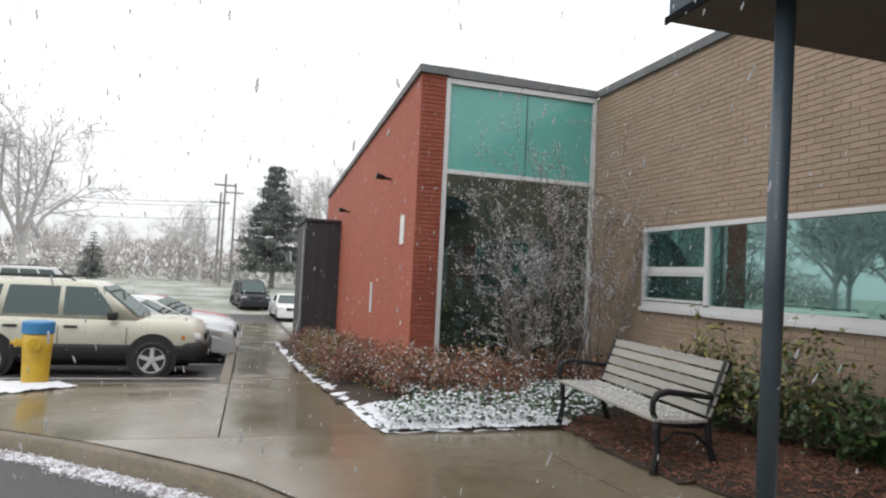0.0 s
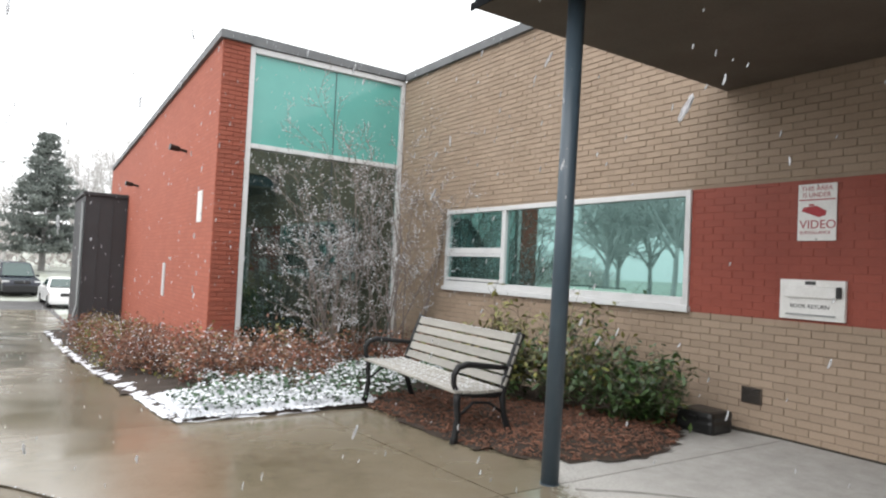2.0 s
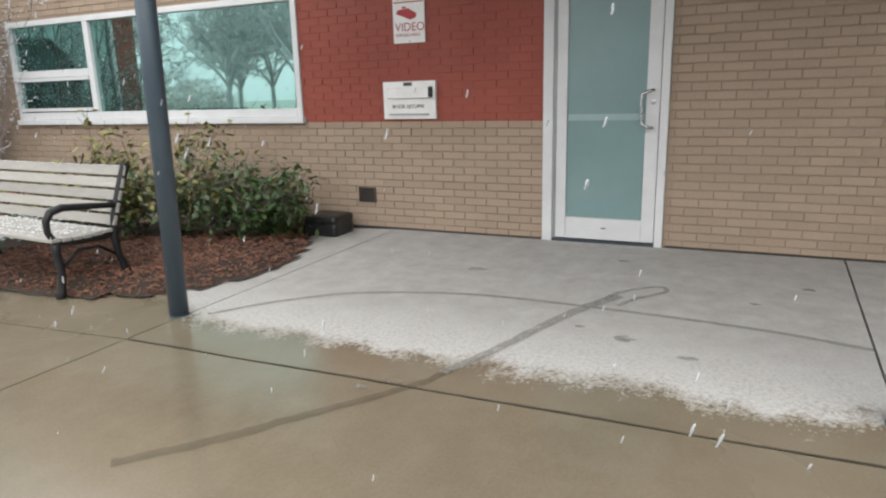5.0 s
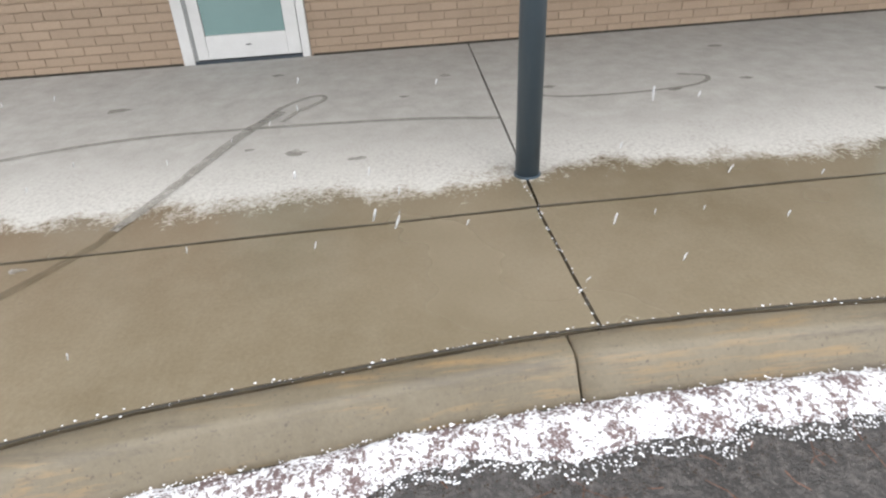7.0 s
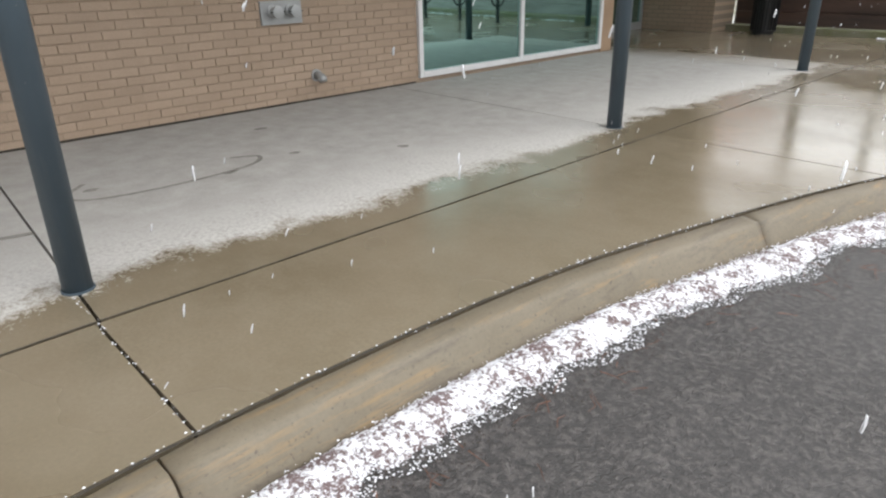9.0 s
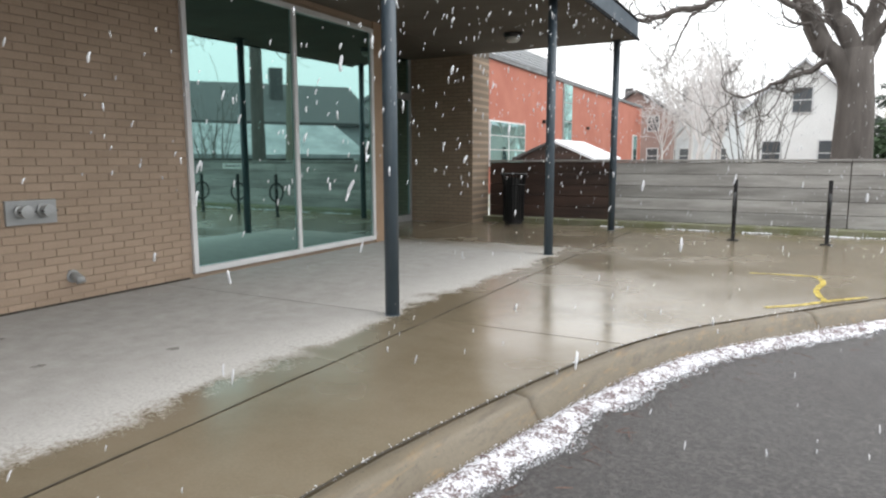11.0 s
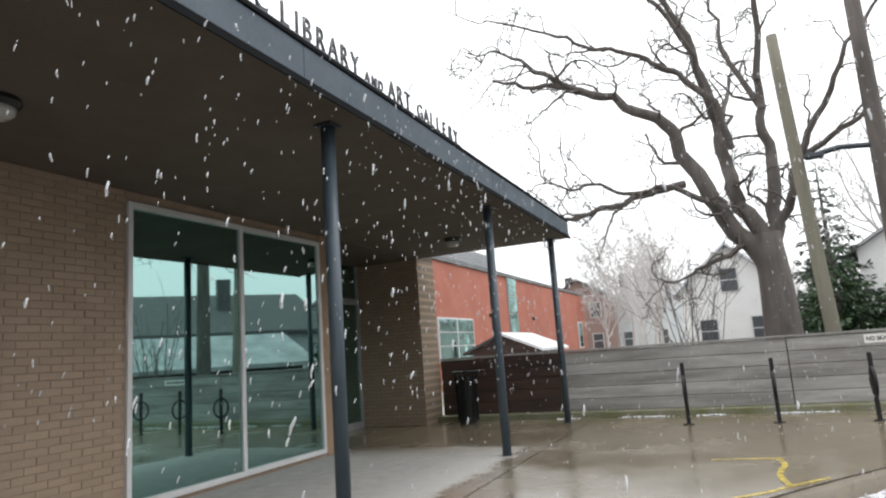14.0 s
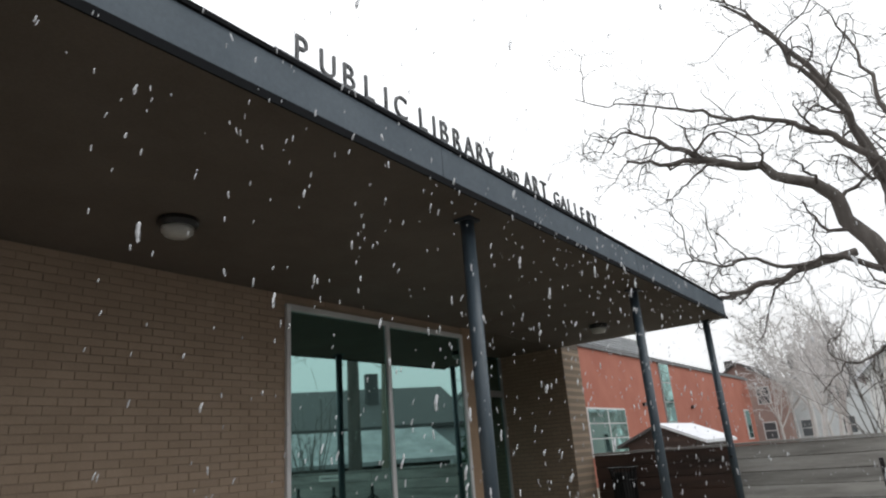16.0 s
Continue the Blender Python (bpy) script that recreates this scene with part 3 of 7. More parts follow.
tagged(obj("wall_back", box(WX + 13.7, WX + 14, -12.0, 21, -1.3, 4.3), MORTAR), "plain back wall of the library", "wall", kind="structure")


def brickwall_mat(name, a, b, mortar, axis):
    """Brickwork seen from far off, as relief and tone in the material."""
    m, nt, bsdf = tree_of(name)
    tc = nt.nodes.new("ShaderNodeTexCoord")
    sep = nt.nodes.new("ShaderNodeSeparateXYZ")
    com = nt.nodes.new("ShaderNodeCombineXYZ")
    nt.links.new(tc.outputs["Object"], sep.inputs[0])
    nt.links.new(sep.outputs[axis], com.inputs[0])
    nt.links.new(sep.outputs["Z"], com.inputs[1])
    bt = node(nt, "ShaderNodeTexBrick", Scale=1.0)
    bt.inputs["Brick Width"].default_value, bt.inputs["Row Height"].default_value = 0.203, 0.0665
    bt.inputs["Mortar Size"].default_value = 0.005
    bt.inputs["Color1"].default_value, bt.inputs["Color2"].default_value, bt.inputs["Mortar"].default_value = (*a, 1), (*b, 1), (*mortar, 1)
    nt.links.new(com.outputs[0], bt.inputs["Vector"])
    worn = noise_of(nt, 0.7, 5, 0.6)
    col = mix(nt, 0.35, bt.outputs["Color"], ramp(nt, worn, 0.3, 0.7, (0.7, 0.68, 0.66, 1), (1, 1, 1, 1)), "MULTIPLY")
    nt.links.new(col, bsdf.inputs["Base Color"])
    bsdf.inputs["Roughness"].default_value = 0.8
    bump(nt, bsdf, maths(nt, "SUBTRACT", 1.0, bt.outputs["Fac"]), 0.5, 0.006)
    return m


REDFAR = brickwall_mat("red_brickwork", (0.43, 0.128, 0.08), (0.385, 0.11, 0.068), (0.31, 0.09, 0.058), "Y")
# shade put into the colour: TANFAR_X, for recess and pier, is the darker copy
TANFAR_X = brickwall_mat("tan_brickwork_shaded", (0.33, 0.25, 0.18), (0.28, 0.21, 0.15), (0.19, 0.15, 0.11), "X")
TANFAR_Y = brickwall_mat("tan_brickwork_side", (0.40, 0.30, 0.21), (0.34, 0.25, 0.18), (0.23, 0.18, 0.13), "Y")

# the red wing: a long side wall with a falling roofline, and a pier at its corner
RX, RY, RE = 3.44, 9.34, 20.8


def roofline(y):
    return 4.46 - (y - RY) * 0.066


bm = mesh_of([(RX, RY + 0.012, -1.3), (RX, RE, -1.3), (RX, RE, roofline(RE)), (RX, RY + 0.012, roofline(RY)),
              (RX + 0.4, RY + 0.012, -1.3), (RX + 0.4, RE, -1.3), (RX + 0.4, RE, roofline(RE)), (RX + 0.4, RY + 0.012, roofline(RY))],
             [(0, 3, 2, 1), (4, 5, 6, 7), (0, 1, 5, 4), (3, 7, 6, 2), (0, 4, 7, 3), (1, 2, 6, 5)])
wall_red = tagged(obj("wall_red_wing", bm, REDFAR), "long red brick wall of the side wing", "wall", kind="structure")
bricks_mesh("bricks", list(courses(RX + 0.002, 3.84, -0.42, 4.46, [])), lambda u, w, q: (u, RY + q, w), REDW, wall_red)
tagged(obj("wall_red_end", box(RX, WX + 8, RE, RE + 0.3, -1.3, roofline(RE)), REDFAR), "far end wall of the red wing", "wall", kind="structure")
bm = mesh_of([(RX - 0.05, RY - 0.06, 4.45), (RX - 0.05, RE + 0.05, roofline(RE) - 0.01), (RX - 0.05, RE + 0.05, roofline(RE) + 0.1), (RX - 0.05, RY - 0.06, 4.57),
              (RX + 0.42, RY - 0.06, 4.45), (RX + 0.42, RE + 0.05, roofline(RE) - 0.01), (RX + 0.42, RE + 0.05, roofline(RE) + 0.1), (RX + 0.42, RY - 0.06, 4.57)],
             [(0, 3, 2, 1), (4, 5, 6, 7), (0, 1, 5, 4), (3, 7, 6, 2), (0, 4, 7, 3), (1, 2, 6, 5)])
tagged(obj("coping_red_wing", bm, COPING), "grey metal coping along the red wing", "coping", kind="structure")

# the glazed end between the red pier and the tan wall
FY = 9.40
facade = thing("window_facade", "tall glazed bay, teal panels above dark glass", "window", (5.17, FY, 0), kind="structure")
for name, x0, x1, z0, z1 in (("frame", 3.845, 3.92, -0.4, 4.43), ("frame", 6.425, 6.495, -0.4, 4.43), ("frame", 3.921, 6.424, 4.345, 4.43), ("frame", 3.921, 6.424, 2.93, 3.0), ("frame", 3.921, 6.424, -0.4, -0.2)):
    part(name, box(x0, x1, FY - 0.05, FY + 0.08, z0, z1, bev=0.006), ALU, facade)
for x0, x1 in ((3.925, 5.235), (5.25, 6.42)):
    part("panel", box(x0, x1, FY + 0.0, FY + 0.03, 3.003, 4.342), SPANDREL, facade, "teal opaque glass panel")
    part("pane", box(x0, x1, FY + 0.0, FY + 0.03, -0.198, 2.927), FACADEGLASS, facade, "dark reflecting glass")
part("mullion", box(5.236, 5.249, FY - 0.006, FY + 0.03, -0.198, 4.342), STEEL, facade)
bm = mesh_of([(3.862, FY - 0.08, 4.44), (6.5, FY - 0.08, 4.44), (6.5, FY + 0.5, 4.44), (3.862, FY + 0.5, 4.44), (3.862, FY - 0.08, 4.59), (6.5, FY - 0.08, 4.55), (6.5, FY + 0.5, 4.55), (3.862, FY + 0.5, 4.59)],
             [(0, 1, 5, 4), (1, 2, 6, 5), (2, 3, 7, 6), (3, 0, 4, 7), (4, 5, 6, 7), (3, 2, 1, 0)])
tagged(obj("coping_facade", bm, COPING), "grey metal coping over the glazed bay", "coping", kind="structure")
tagged(obj("roof_red_wing", mesh_of([(RX + 0.2, FY + 0.2, 4.4), (WX + 0.4, FY + 0.2, 4.4), (WX + 0.4, RE, 3.65), (RX + 0.2, RE, 3.65)], [(0, 1, 2, 3)]), SHINGLE), "flat roof of the red wing", "roof", kind="structure")

# window in the tan wall
w1 = thing("window_1", "wide aluminium window with a small opening light", "window", (WX, 5.79, 1.0), kind="structure")
Y0, Y1, Z0, Z1 = 3.69, 7.89, 1.0, 2.16
for y0, y1, z0, z1 in ((Y0, Y0 + 0.06, Z0, Z1), (Y1 - 0.06, Y1, Z0, Z1), (Y0 + 0.061, Y1 - 0.061, Z1 - 0.06, Z1), (Y0 + 0.061, Y1 - 0.061, Z0 + 0.04, Z0 + 0.12), (6.49, 6.57, Z0 + 0.121, Z1 - 0.061), (6.571, Y1 - 0.061, 1.52, 1.6)):
    part("window_frame", box(WX - 0.02, WX + 0.08, y0, y1, z0, z1, bev=0.005), ALU, w1)
part("window_sill", box(WX - 0.05, WX + 0.08, Y0 - 0.02, Y1 + 0.02, Z0 - 0.02, Z0 + 0.038, bev=0.006), ALU, w1)
sash = part("sash", box(WX - 0.03, WX + 0.05, 6.575, 7.825, 1.135, 1.17), ALU, w1)
part("sash", box(WX - 0.03, WX + 0.05, 6.575, 7.825, 1.48, 1.515), ALU, w1)
for y0, y1, z0, z1 in ((3.752, 6.488, 1.122, 2.098), (6.572, 7.828, 1.602, 2.098), (6.572, 7.828, 1.122, 1.518)):
    part("pane", box(WX + 0.02, WX + 0.045, y0, y1, z0, z1), GLASS, w1)

# shopfront window under the canopy
w2 = thing("window_2", "full-height shopfront window of two large panes", "window", (WX, -6.4, 0.0), kind="structure")
Y0, Y1, Z0, Z1 = -8.02, -4.80, 0.04, 2.95
for y0, y1, z0, z1 in ((Y0, Y0 + 0.055, Z0, Z1), (Y1 - 0.055, Y1, Z0, Z1), (-6.43, -6.37, Z0, Z1), (Y0 + 0.056, -6.431, Z1 - 0.055, Z1), (-6.369, Y1 - 0.056, Z1 - 0.055, Z1), (Y0 + 0.056, -6.431, Z0, Z0 + 0.06), (-6.369, Y1 - 0.056, Z0, Z0 + 0.06)):
    part("window_frame", box(WX - 0.03, WX + 0.08, y0, y1, z0, z1, bev=0.005), ALU, w2)
for y0, y1 in ((Y0 + 0.058, -6.433), (-6.367, Y1 - 0.058)):
    ym = (y0 + y1) / 2
    lean = Matrix.Translation((WX + 0.027, ym, 0)) @ Matrix.Rotation(radians(-1.3), 4, "Z")
    part("pane", box(-0.0125, 0.0125, y0 - ym, y1 - ym, Z0 + 0.062, Z1 - 0.057, m=lean), GLASS, w2)
part("jamb", box(WX - 0.02, WX + 0.36, -8.27, -8.03, 0.0, 3.06, bev=0.004), surface("tan_jamb", (0.36, 0.25, 0.16), (0.3, 0.2, 0.13), 3, 50, 0.8), w2, "tan painted jamb")

# entrance recess and its pier
CZ0 = 3.056
recess = thing("door_2", "dark aluminium entrance doors set back in a recess", "door", (7.85, -9.7, 0), kind="structure")
for y in (-8.28, -9.2, -10.15, -11.2):
    part("door_frame", box(7.8, 7.88, y - 0.03, y + 0.03, 0.0, 3.05), GREYALU, recess)
for a, b in ((-9.17, -8.31), (-10.12, -9.23), (-11.17, -10.18)):
    part("pane", box(7.83, 7.85, a, b, 0.12, 2.3), GLASS, recess)
    part("door_rail", box(7.8, 7.88, a, b, 0.0, 0.118), GREYALU, recess)
    part("door_rail", box(7.8, 7.88, a, b, 2.302, 2.42), GREYALU, recess)
    part("pane", box(7.83, 7.85, a, b, 2.422, 3.05), GLASS, recess)
    part("handle", tube([(7.79, b - 0.12, 0.8), (7.75, b - 0.12, 0.82), (7.75, b - 0.12, 1.18), (7.79, b - 0.12, 1.2)], 0.012, seg=8), CHROME, recess)
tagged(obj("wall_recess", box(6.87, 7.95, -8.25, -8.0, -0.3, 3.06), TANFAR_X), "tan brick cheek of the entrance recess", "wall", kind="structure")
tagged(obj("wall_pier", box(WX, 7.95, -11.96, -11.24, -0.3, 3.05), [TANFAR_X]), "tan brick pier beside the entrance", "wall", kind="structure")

tagged(obj("ceiling_recess", box(WX + 0.002, 8.0, -11.96, -8.0, CZ0, CZ0 + 0.2), SOFFIT), "brown soffit over the entrance recess", "ceiling", kind="structure")
tagged(obj("wall_recess_back", box(7.96, 8.1, -12.0, -8.0, -0.3, 4.4), MORTAR), "wall behind the entrance doors", "wall", kind="structure")
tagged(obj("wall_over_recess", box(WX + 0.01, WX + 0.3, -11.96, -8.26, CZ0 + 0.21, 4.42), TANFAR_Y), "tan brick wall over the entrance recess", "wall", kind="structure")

# the glazed side door
door = thing("door_1", "white aluminium door with one frosted pane, closed", "door", (WX, 0.835, 0.0), kind="structure")
for y0, y1, z0, z1 in ((1.235, 1.318, 0.0, 2.165), (0.352, 0.412, 0.0, 2.165), (0.413, 1.234, 2.10, 2.165)):
    part("door_frame", box(WX - 0.035, WX + 0.1, y0, y1, z0, z1, bev=0.005), ALU, door)
part("door_frame", box(WX - 0.012, WX + 0.04, 1.212, 1.234, 0.0, 2.099), GREYALU, door)
for y0, y1, z0, z1 in ((1.125, 1.208, 0.03, 2.09), (0.418, 0.518, 0.03, 2.09), (0.519, 1.124, 0.03, 0.205), (0.519, 1.124, 1.93, 2.09)):
    part("leaf", box(WX - 0.02, WX + 0.03, y0, y1, z0, z1, bev=0.004), ALU, door)
part("pane", box(WX - 0.003, WX + 0.012, 0.52, 1.123, 0.207, 1.928), DOORGLASS, door, "frosted grey-green glass")
part("push_bar", box(WX - 0.006, WX - 0.0035, 0.53, 1.115, 0.985, 1.035), surface("push_bar_behind_glass", (0.3, 0.40, 0.40), (0.27, 0.37, 0.37), 3, 20, 0.3, bumps=0, grain=0.05), door, "pale push bar showing through the frosted pane")
part("threshold", box(WX - 0.03, WX + 0.1, 0.413, 1.234, 0.0, 0.022), STEEL, door)
part("handle", tube([(WX - 0.02, 0.465, 0.93), (WX - 0.075, 0.47, 0.93), (WX - 0.085, 0.5, 0.94), (WX - 0.085, 0.54, 0.96), (WX - 0.085, 0.545, 1.0), (WX - 0.085, 0.545, 1.14), (WX - 0.085, 0.54, 1.18), (WX - 0.085, 0.5, 1.2), (WX - 0.075, 0.47, 1.21), (WX - 0.02, 0.465, 1.21)], 0.012, seg=10), CHROME, door, "bent steel pull handle", True)
part("lock", lathe([(0.018, -0.01), (0.018, 0.006), (0.012, 0.008)], seg=14, at=(0, 0, 0)), CHROME, door).matrix_basis = pose(WX - 0.02, 0.465, 1.12, 0, -90, 0)
part("plate", box(WX - 0.023, WX - 0.02, 0.79, 0.83, 0.12, 0.13), DARKINK, door)

# ---- canopy ----
CX, CN, CS, CZ = 3.585, 3.36, -11.25, 3.056
canopy = thing("canopy", "long flat entrance canopy with slate metal fascia and brown soffit", "canopy", (CX, -4, CZ), kind="structure")
part("soffit", box(CX - 0.008, WX - 0.002, CS - 0.008, CN + 0.008, CZ, CZ + 0.025), SOFFIT, canopy, "dark brown soffit board")
for y0, y1 in ((CS, -7.405), (-7.4, -3.705), (-3.7, -0.005), (0.0, CN)):
    part("fascia", box(CX, CX + 0.04, y0, y1, CZ + 0.027, CZ + 0.275, bev=0.003), FASCIA, canopy)
part("fascia", box(CX + 0.042, WX - 0.003, CN - 0.04, CN, CZ + 0.027, CZ + 0.275, bev=0.003), FASCIA, canopy)
part("fascia", box(CX + 0.042, WX - 0.003, CS, CS + 0.04, CZ + 0.027, CZ + 0.275, bev=0.003), FASCIA, canopy)
part("drip_edge", box(CX - 0.014, WX - 0.003, CS - 0.014, CN + 0.014, CZ + 0.278, CZ + 0.312, bev=0.004), DARKEDGE, canopy, "dark metal roof edge")
part("trim", box(CX - 0.02, CX - 0.009, CS - 0.02, CN + 0.02, CZ - 0.022, CZ + 0.03), DARKEDGE, canopy, "dark lower edge trim")

POSTS = [2.755, -0.775, -4.408, -7.975, -11.126]
for i, py in enumerate(POSTS):
    post = thing("canopy_post", "round dark slate-painted steel post under the canopy", "post", (3.885, py, gz(0, py)), group="canopy posts")
    h = CZ - gz(0, py)
    lean, tip = ((0.03, 0.03), (0.0, 0.06), (0, 0), (0, 0), (0, 0))[i]
    part("shaft", tube([(3.885, py, gz(0, py) - 0.01), (3.885 + lean, py - tip, CZ - 0.02)], 0.054, seg=24), POSTPAINT, post, smooth=True)
    part("cap", box(3.885 - 0.075, 3.885 + 0.075, py - 0.075, py + 0.075, CZ - 0.022, CZ - 0.001, bev=0.003), STEEL, post)
    part("collar", tube([(3.885, py, gz(0, py)), (3.885, py, gz(0, py) + 0.008)], 0.06, seg=24), POSTPAINT, post)
    if i in (1, 4):
        part("bracket", tube([(3.885, py - tip * 0.33 + 0.05, 0.99), (3.885, py - tip * 0.33 + 0.078, 0.99)], 0.02, seg=10), BLACKIRON, post, "short black stub")

LETTERMAT = surface("dark_sign_letter", (0.05, 0.055, 0.06), (0.04, 0.044, 0.05), 5, 40, 0.45, bumps=0.1)


def word(text, size, depth, m, material, name, label, parent=None, bold=0.0):
    """Solid lettering in the built-in font, each word one mesh."""
    cu = bpy.data.curves.new(name, "FONT")
    cu.body, cu.size, cu.extrude, cu.offset = text, size, depth, bold
    ob = bpy.data.objects.new(name, cu)
    me = bpy.data.meshes.new_from_object(ob)
    bpy.data.objects.remove(ob)
    me.materials.append(material)
    o = new(name, me)
    o.matrix_basis = m
    if parent is not None:
        o.parent = parent
        o.matrix_parent_inverse = parent.matrix_basis.inverted()
    return o

# ---- makers of plants ----
def raw(name, verts, faces, material, parent=None, label="", kind="", smooth=False):
    me = bpy.data.meshes.new(name)
    me.from_pydata(verts, [], faces)
    me.materials.append(material)
    if smooth:
        me.polygons.foreach_set("use_smooth", [True] * len(me.polygons))
    ob = new(name, me)
    if parent is not None:
        ob.parent = parent
        ob.matrix_parent_inverse = parent.matrix_basis.inverted()
    if label:
        ob["label"] = label
    if kind:
        ob["kind"] = kind
    return ob


def add_tube(verts, faces, pts, r0, r1, seg=5):
    n = len(pts)
    up = None
    base = len(verts)
    for i, p in enumerate(pts):
        d = (pts[min(i + 1, n - 1)] - pts[max(i - 1, 0)])
        d = d.normalized() if d.length > 1e-9 else Vector((0, 0, 1))
        up = d.orthogonal().normalized() if up is None else (up - d * up.dot(d))
        up = up.normalized() if up.length > 1e-6 else d.orthogonal().normalized()
        side = d.cross(up)
        r = r0 + (r1 - r0) * i / max(1, n - 1)
        for k in range(seg):
            a = 2 * math.pi * k / seg
            verts.append(tuple(p + (up * math.cos(a) + side * math.sin(a)) * r))
    for i in range(n - 1):
        for k in range(seg):
            a, b = base + i * seg + k, base + i * seg + (k + 1) % seg
            faces.append((a, b, b + seg, a + seg))
    faces.append(tuple(base + (n - 1) * seg + k for k in range(seg)))


def crooked(start, way, length, r, bend=0.35, lift=0.0, steps=5):
    pts, p, d = [start], Vector(start), Vector(way).normalized()
    for _ in range(steps):
        d = (d + Vector((r.gauss(0, bend), r.gauss(0, bend), r.gauss(0, bend) + lift)) * 0.5).normalized()
        p = p + d * (length / steps)
        pts.append(Vector(p))
    return pts


def twigs(verts, faces, pts, r0, r1, depth, r, per=4, ratio=0.6, spread=0.9, lift=0.08, seg=5, tips=None, least=0.004, bend=0.35):
    """A limb and all that grows from it."""
    add_tube(verts, faces, pts, r0, r1, max(3, seg))
    length = sum((b - a).length for a, b in zip(pts, pts[1:]))
    if tips is not None:
        tips.extend(pts[1:])
    if depth == 0:
        return
    for k in range(per):
        f = (0.25 + 0.75 * (k + r.random()) / per) * (len(pts) - 1)
        i = min(int(f), len(pts) - 2)
        p = pts[i].lerp(pts[i + 1], f - i)
        along = (pts[i + 1] - pts[i]).normalized()
        side = along.orthogonal().normalized()
        side = Matrix.Rotation(r.uniform(0, 2 * math.pi), 3, along) @ side
        way = along * r.uniform(0.5, 1.0) + side * spread * r.uniform(0.6, 1.1)
        rr = max(least, (r0 + (r1 - r0) * f / (len(pts) - 1)) * r.uniform(0.45, 0.65))
        sub = crooked(p, way, length * ratio * r.uniform(0.6, 1.1), r, bend, lift, 4 if depth > 1 else 3)
        twigs(verts, faces, sub, rr, max(least * 0.7, rr * 0.45), depth - 1, r, per, ratio, spread, lift, seg - 1, tips, least, bend)


def leaf(verts, faces, p, d, n, length, width):
    """A folded leaf of two triangles pairs."""
    b = len(verts)
    s = d.cross(n).normalized()
    mid = p + d * length * 0.5
    for v in (p, mid + s * width * 0.5 + n * width * 0.12, p + d * length, mid - s * width * 0.5 + n * width * 0.12):
        verts.append(tuple(v))
    faces.append((b, b + 1, b + 2))
    faces.append((b, b + 2, b + 3))


def rand_unit(r, flat=1.0):
    v = Vector((r.gauss(0, 1), r.gauss(0, 1), r.gauss(0, 1) * flat))
    return v.normalized() if v.length > 1e-6 else Vector((0, 0, 1))


def clump(verts, faces, p, s, r, squash=0.7):
    """A small irregular lump."""
    b = len(verts)
    for x, y, z in ((1, 0, 0), (0, 1, 0), (-1, 0, 0), (0, -1, 0), (0, 0, 1), (0, 0, -0.6)):
        k = s * r.uniform(0.65, 1.25)
        verts.append((p[0] + x * k, p[1] + y * k, p[2] + z * k * squash))
    for f in ((0, 1, 4), (1, 2, 4), (2, 3, 4), (3, 0, 4), (1, 0, 5), (2, 1, 5), (3, 2, 5), (0, 3, 5)):
        faces.append(tuple(b + i for i in f))


def bare_tree(name, label, at, height, radius, seed, depth=4, per=5, material=None, category="tree", group="", least=0.012, limbs=6, spread=0.8, fork=0.35):
    r = random.Random(seed)
    base = Vector(at)
    t = thing(name, label, category, at, group=group)
    tv, tf = [], []
    trunk = crooked(base - Vector((0, 0, 0.1)), (r.uniform(-0.05, 0.05), r.uniform(-0.05, 0.05), 1), height * fork + 0.1, r, 0.08, 0.1, 5)
    add_tube(tv, tf, trunk, radius, radius * 0.75, 9)
    raw("trunk", tv, tf, material or BARK, t, smooth=True)
    cv, cf = [], []
    for k in range(limbs):
        a = 2 * math.pi * (k + r.random() * 0.6) / limbs
        lean = r.uniform(0.25, 0.9)
        way = (math.cos(a) * lean, math.sin(a) * lean, 1.0)
        limb = crooked(trunk[-1 - (k % 2)], way, height * (1 - fork) * r.uniform(0.75, 1.05), r, 0.22, 0.12, 6)
        twigs(cv, cf, limb, radius * 0.55, radius * 0.1, depth - 1, r, per, 0.5, spread, 0.06, 5, None, least)
    raw("crown", cv, cf, material or BARK, t)
    return t


def conifer(name, label, at, height, width, seed, tiers=16, material=None, density=26, full=1.0):
    r = random.Random(seed)
    t = thing(name, label, "tree", at)
    x, y, z = at
    tv, tf = [], []
    add_tube(tv, tf, [Vector((x, y, z - 0.1)), Vector((x, y, z + height * 0.5)), Vector((x, y, z + height * 0.97))], height * 0.022, 0.02, 8)
    raw("trunk", tv, tf, BARK, t)
    v, f = [], []
    for i in range(tiers):
        h = 0.10 + 0.88 * i / tiers
        rad = width * min(1.0, (1 - h) * full) ** 0.8 * r.uniform(0.8, 1.12) + 0.12
        n = max(5, int(9 * (1 - h) + 4))
        for k in range(n):
            a = 2 * math.pi * (k + r.random()) / n
            L = rad * r.uniform(0.7, 1.15)
            d = Vector((math.cos(a), math.sin(a), r.uniform(-0.18, 0.12)))
            p0 = Vector((x, y, z + height * h + r.uniform(-0.1, 0.1) * height / tiers))
            for q in range(int(density * (0.4 + L / max(width, 0.1)))):
                u = r.uniform(0.12, 1.0)
                p = p0 + d * L * u + Vector((0, 0, -0.10 * L * u * u))
                s = (1.15 - 0.6 * u) * L * 0.26 + 0.05
                way = (d * 0.8 + rand_unit(r) * 0.7 + Vector((0, 0, -0.25))).normalized()
                leaf(v, f, p, way, rand_unit(r), s * r.uniform(0.6, 1.3), s * 0.34)
    raw("crown", v, f, material or NEEDLE, t)
    return t

# ---- planting bed beside the walk ----
def bed_z(x, y):
    return fall(y) + 0.05


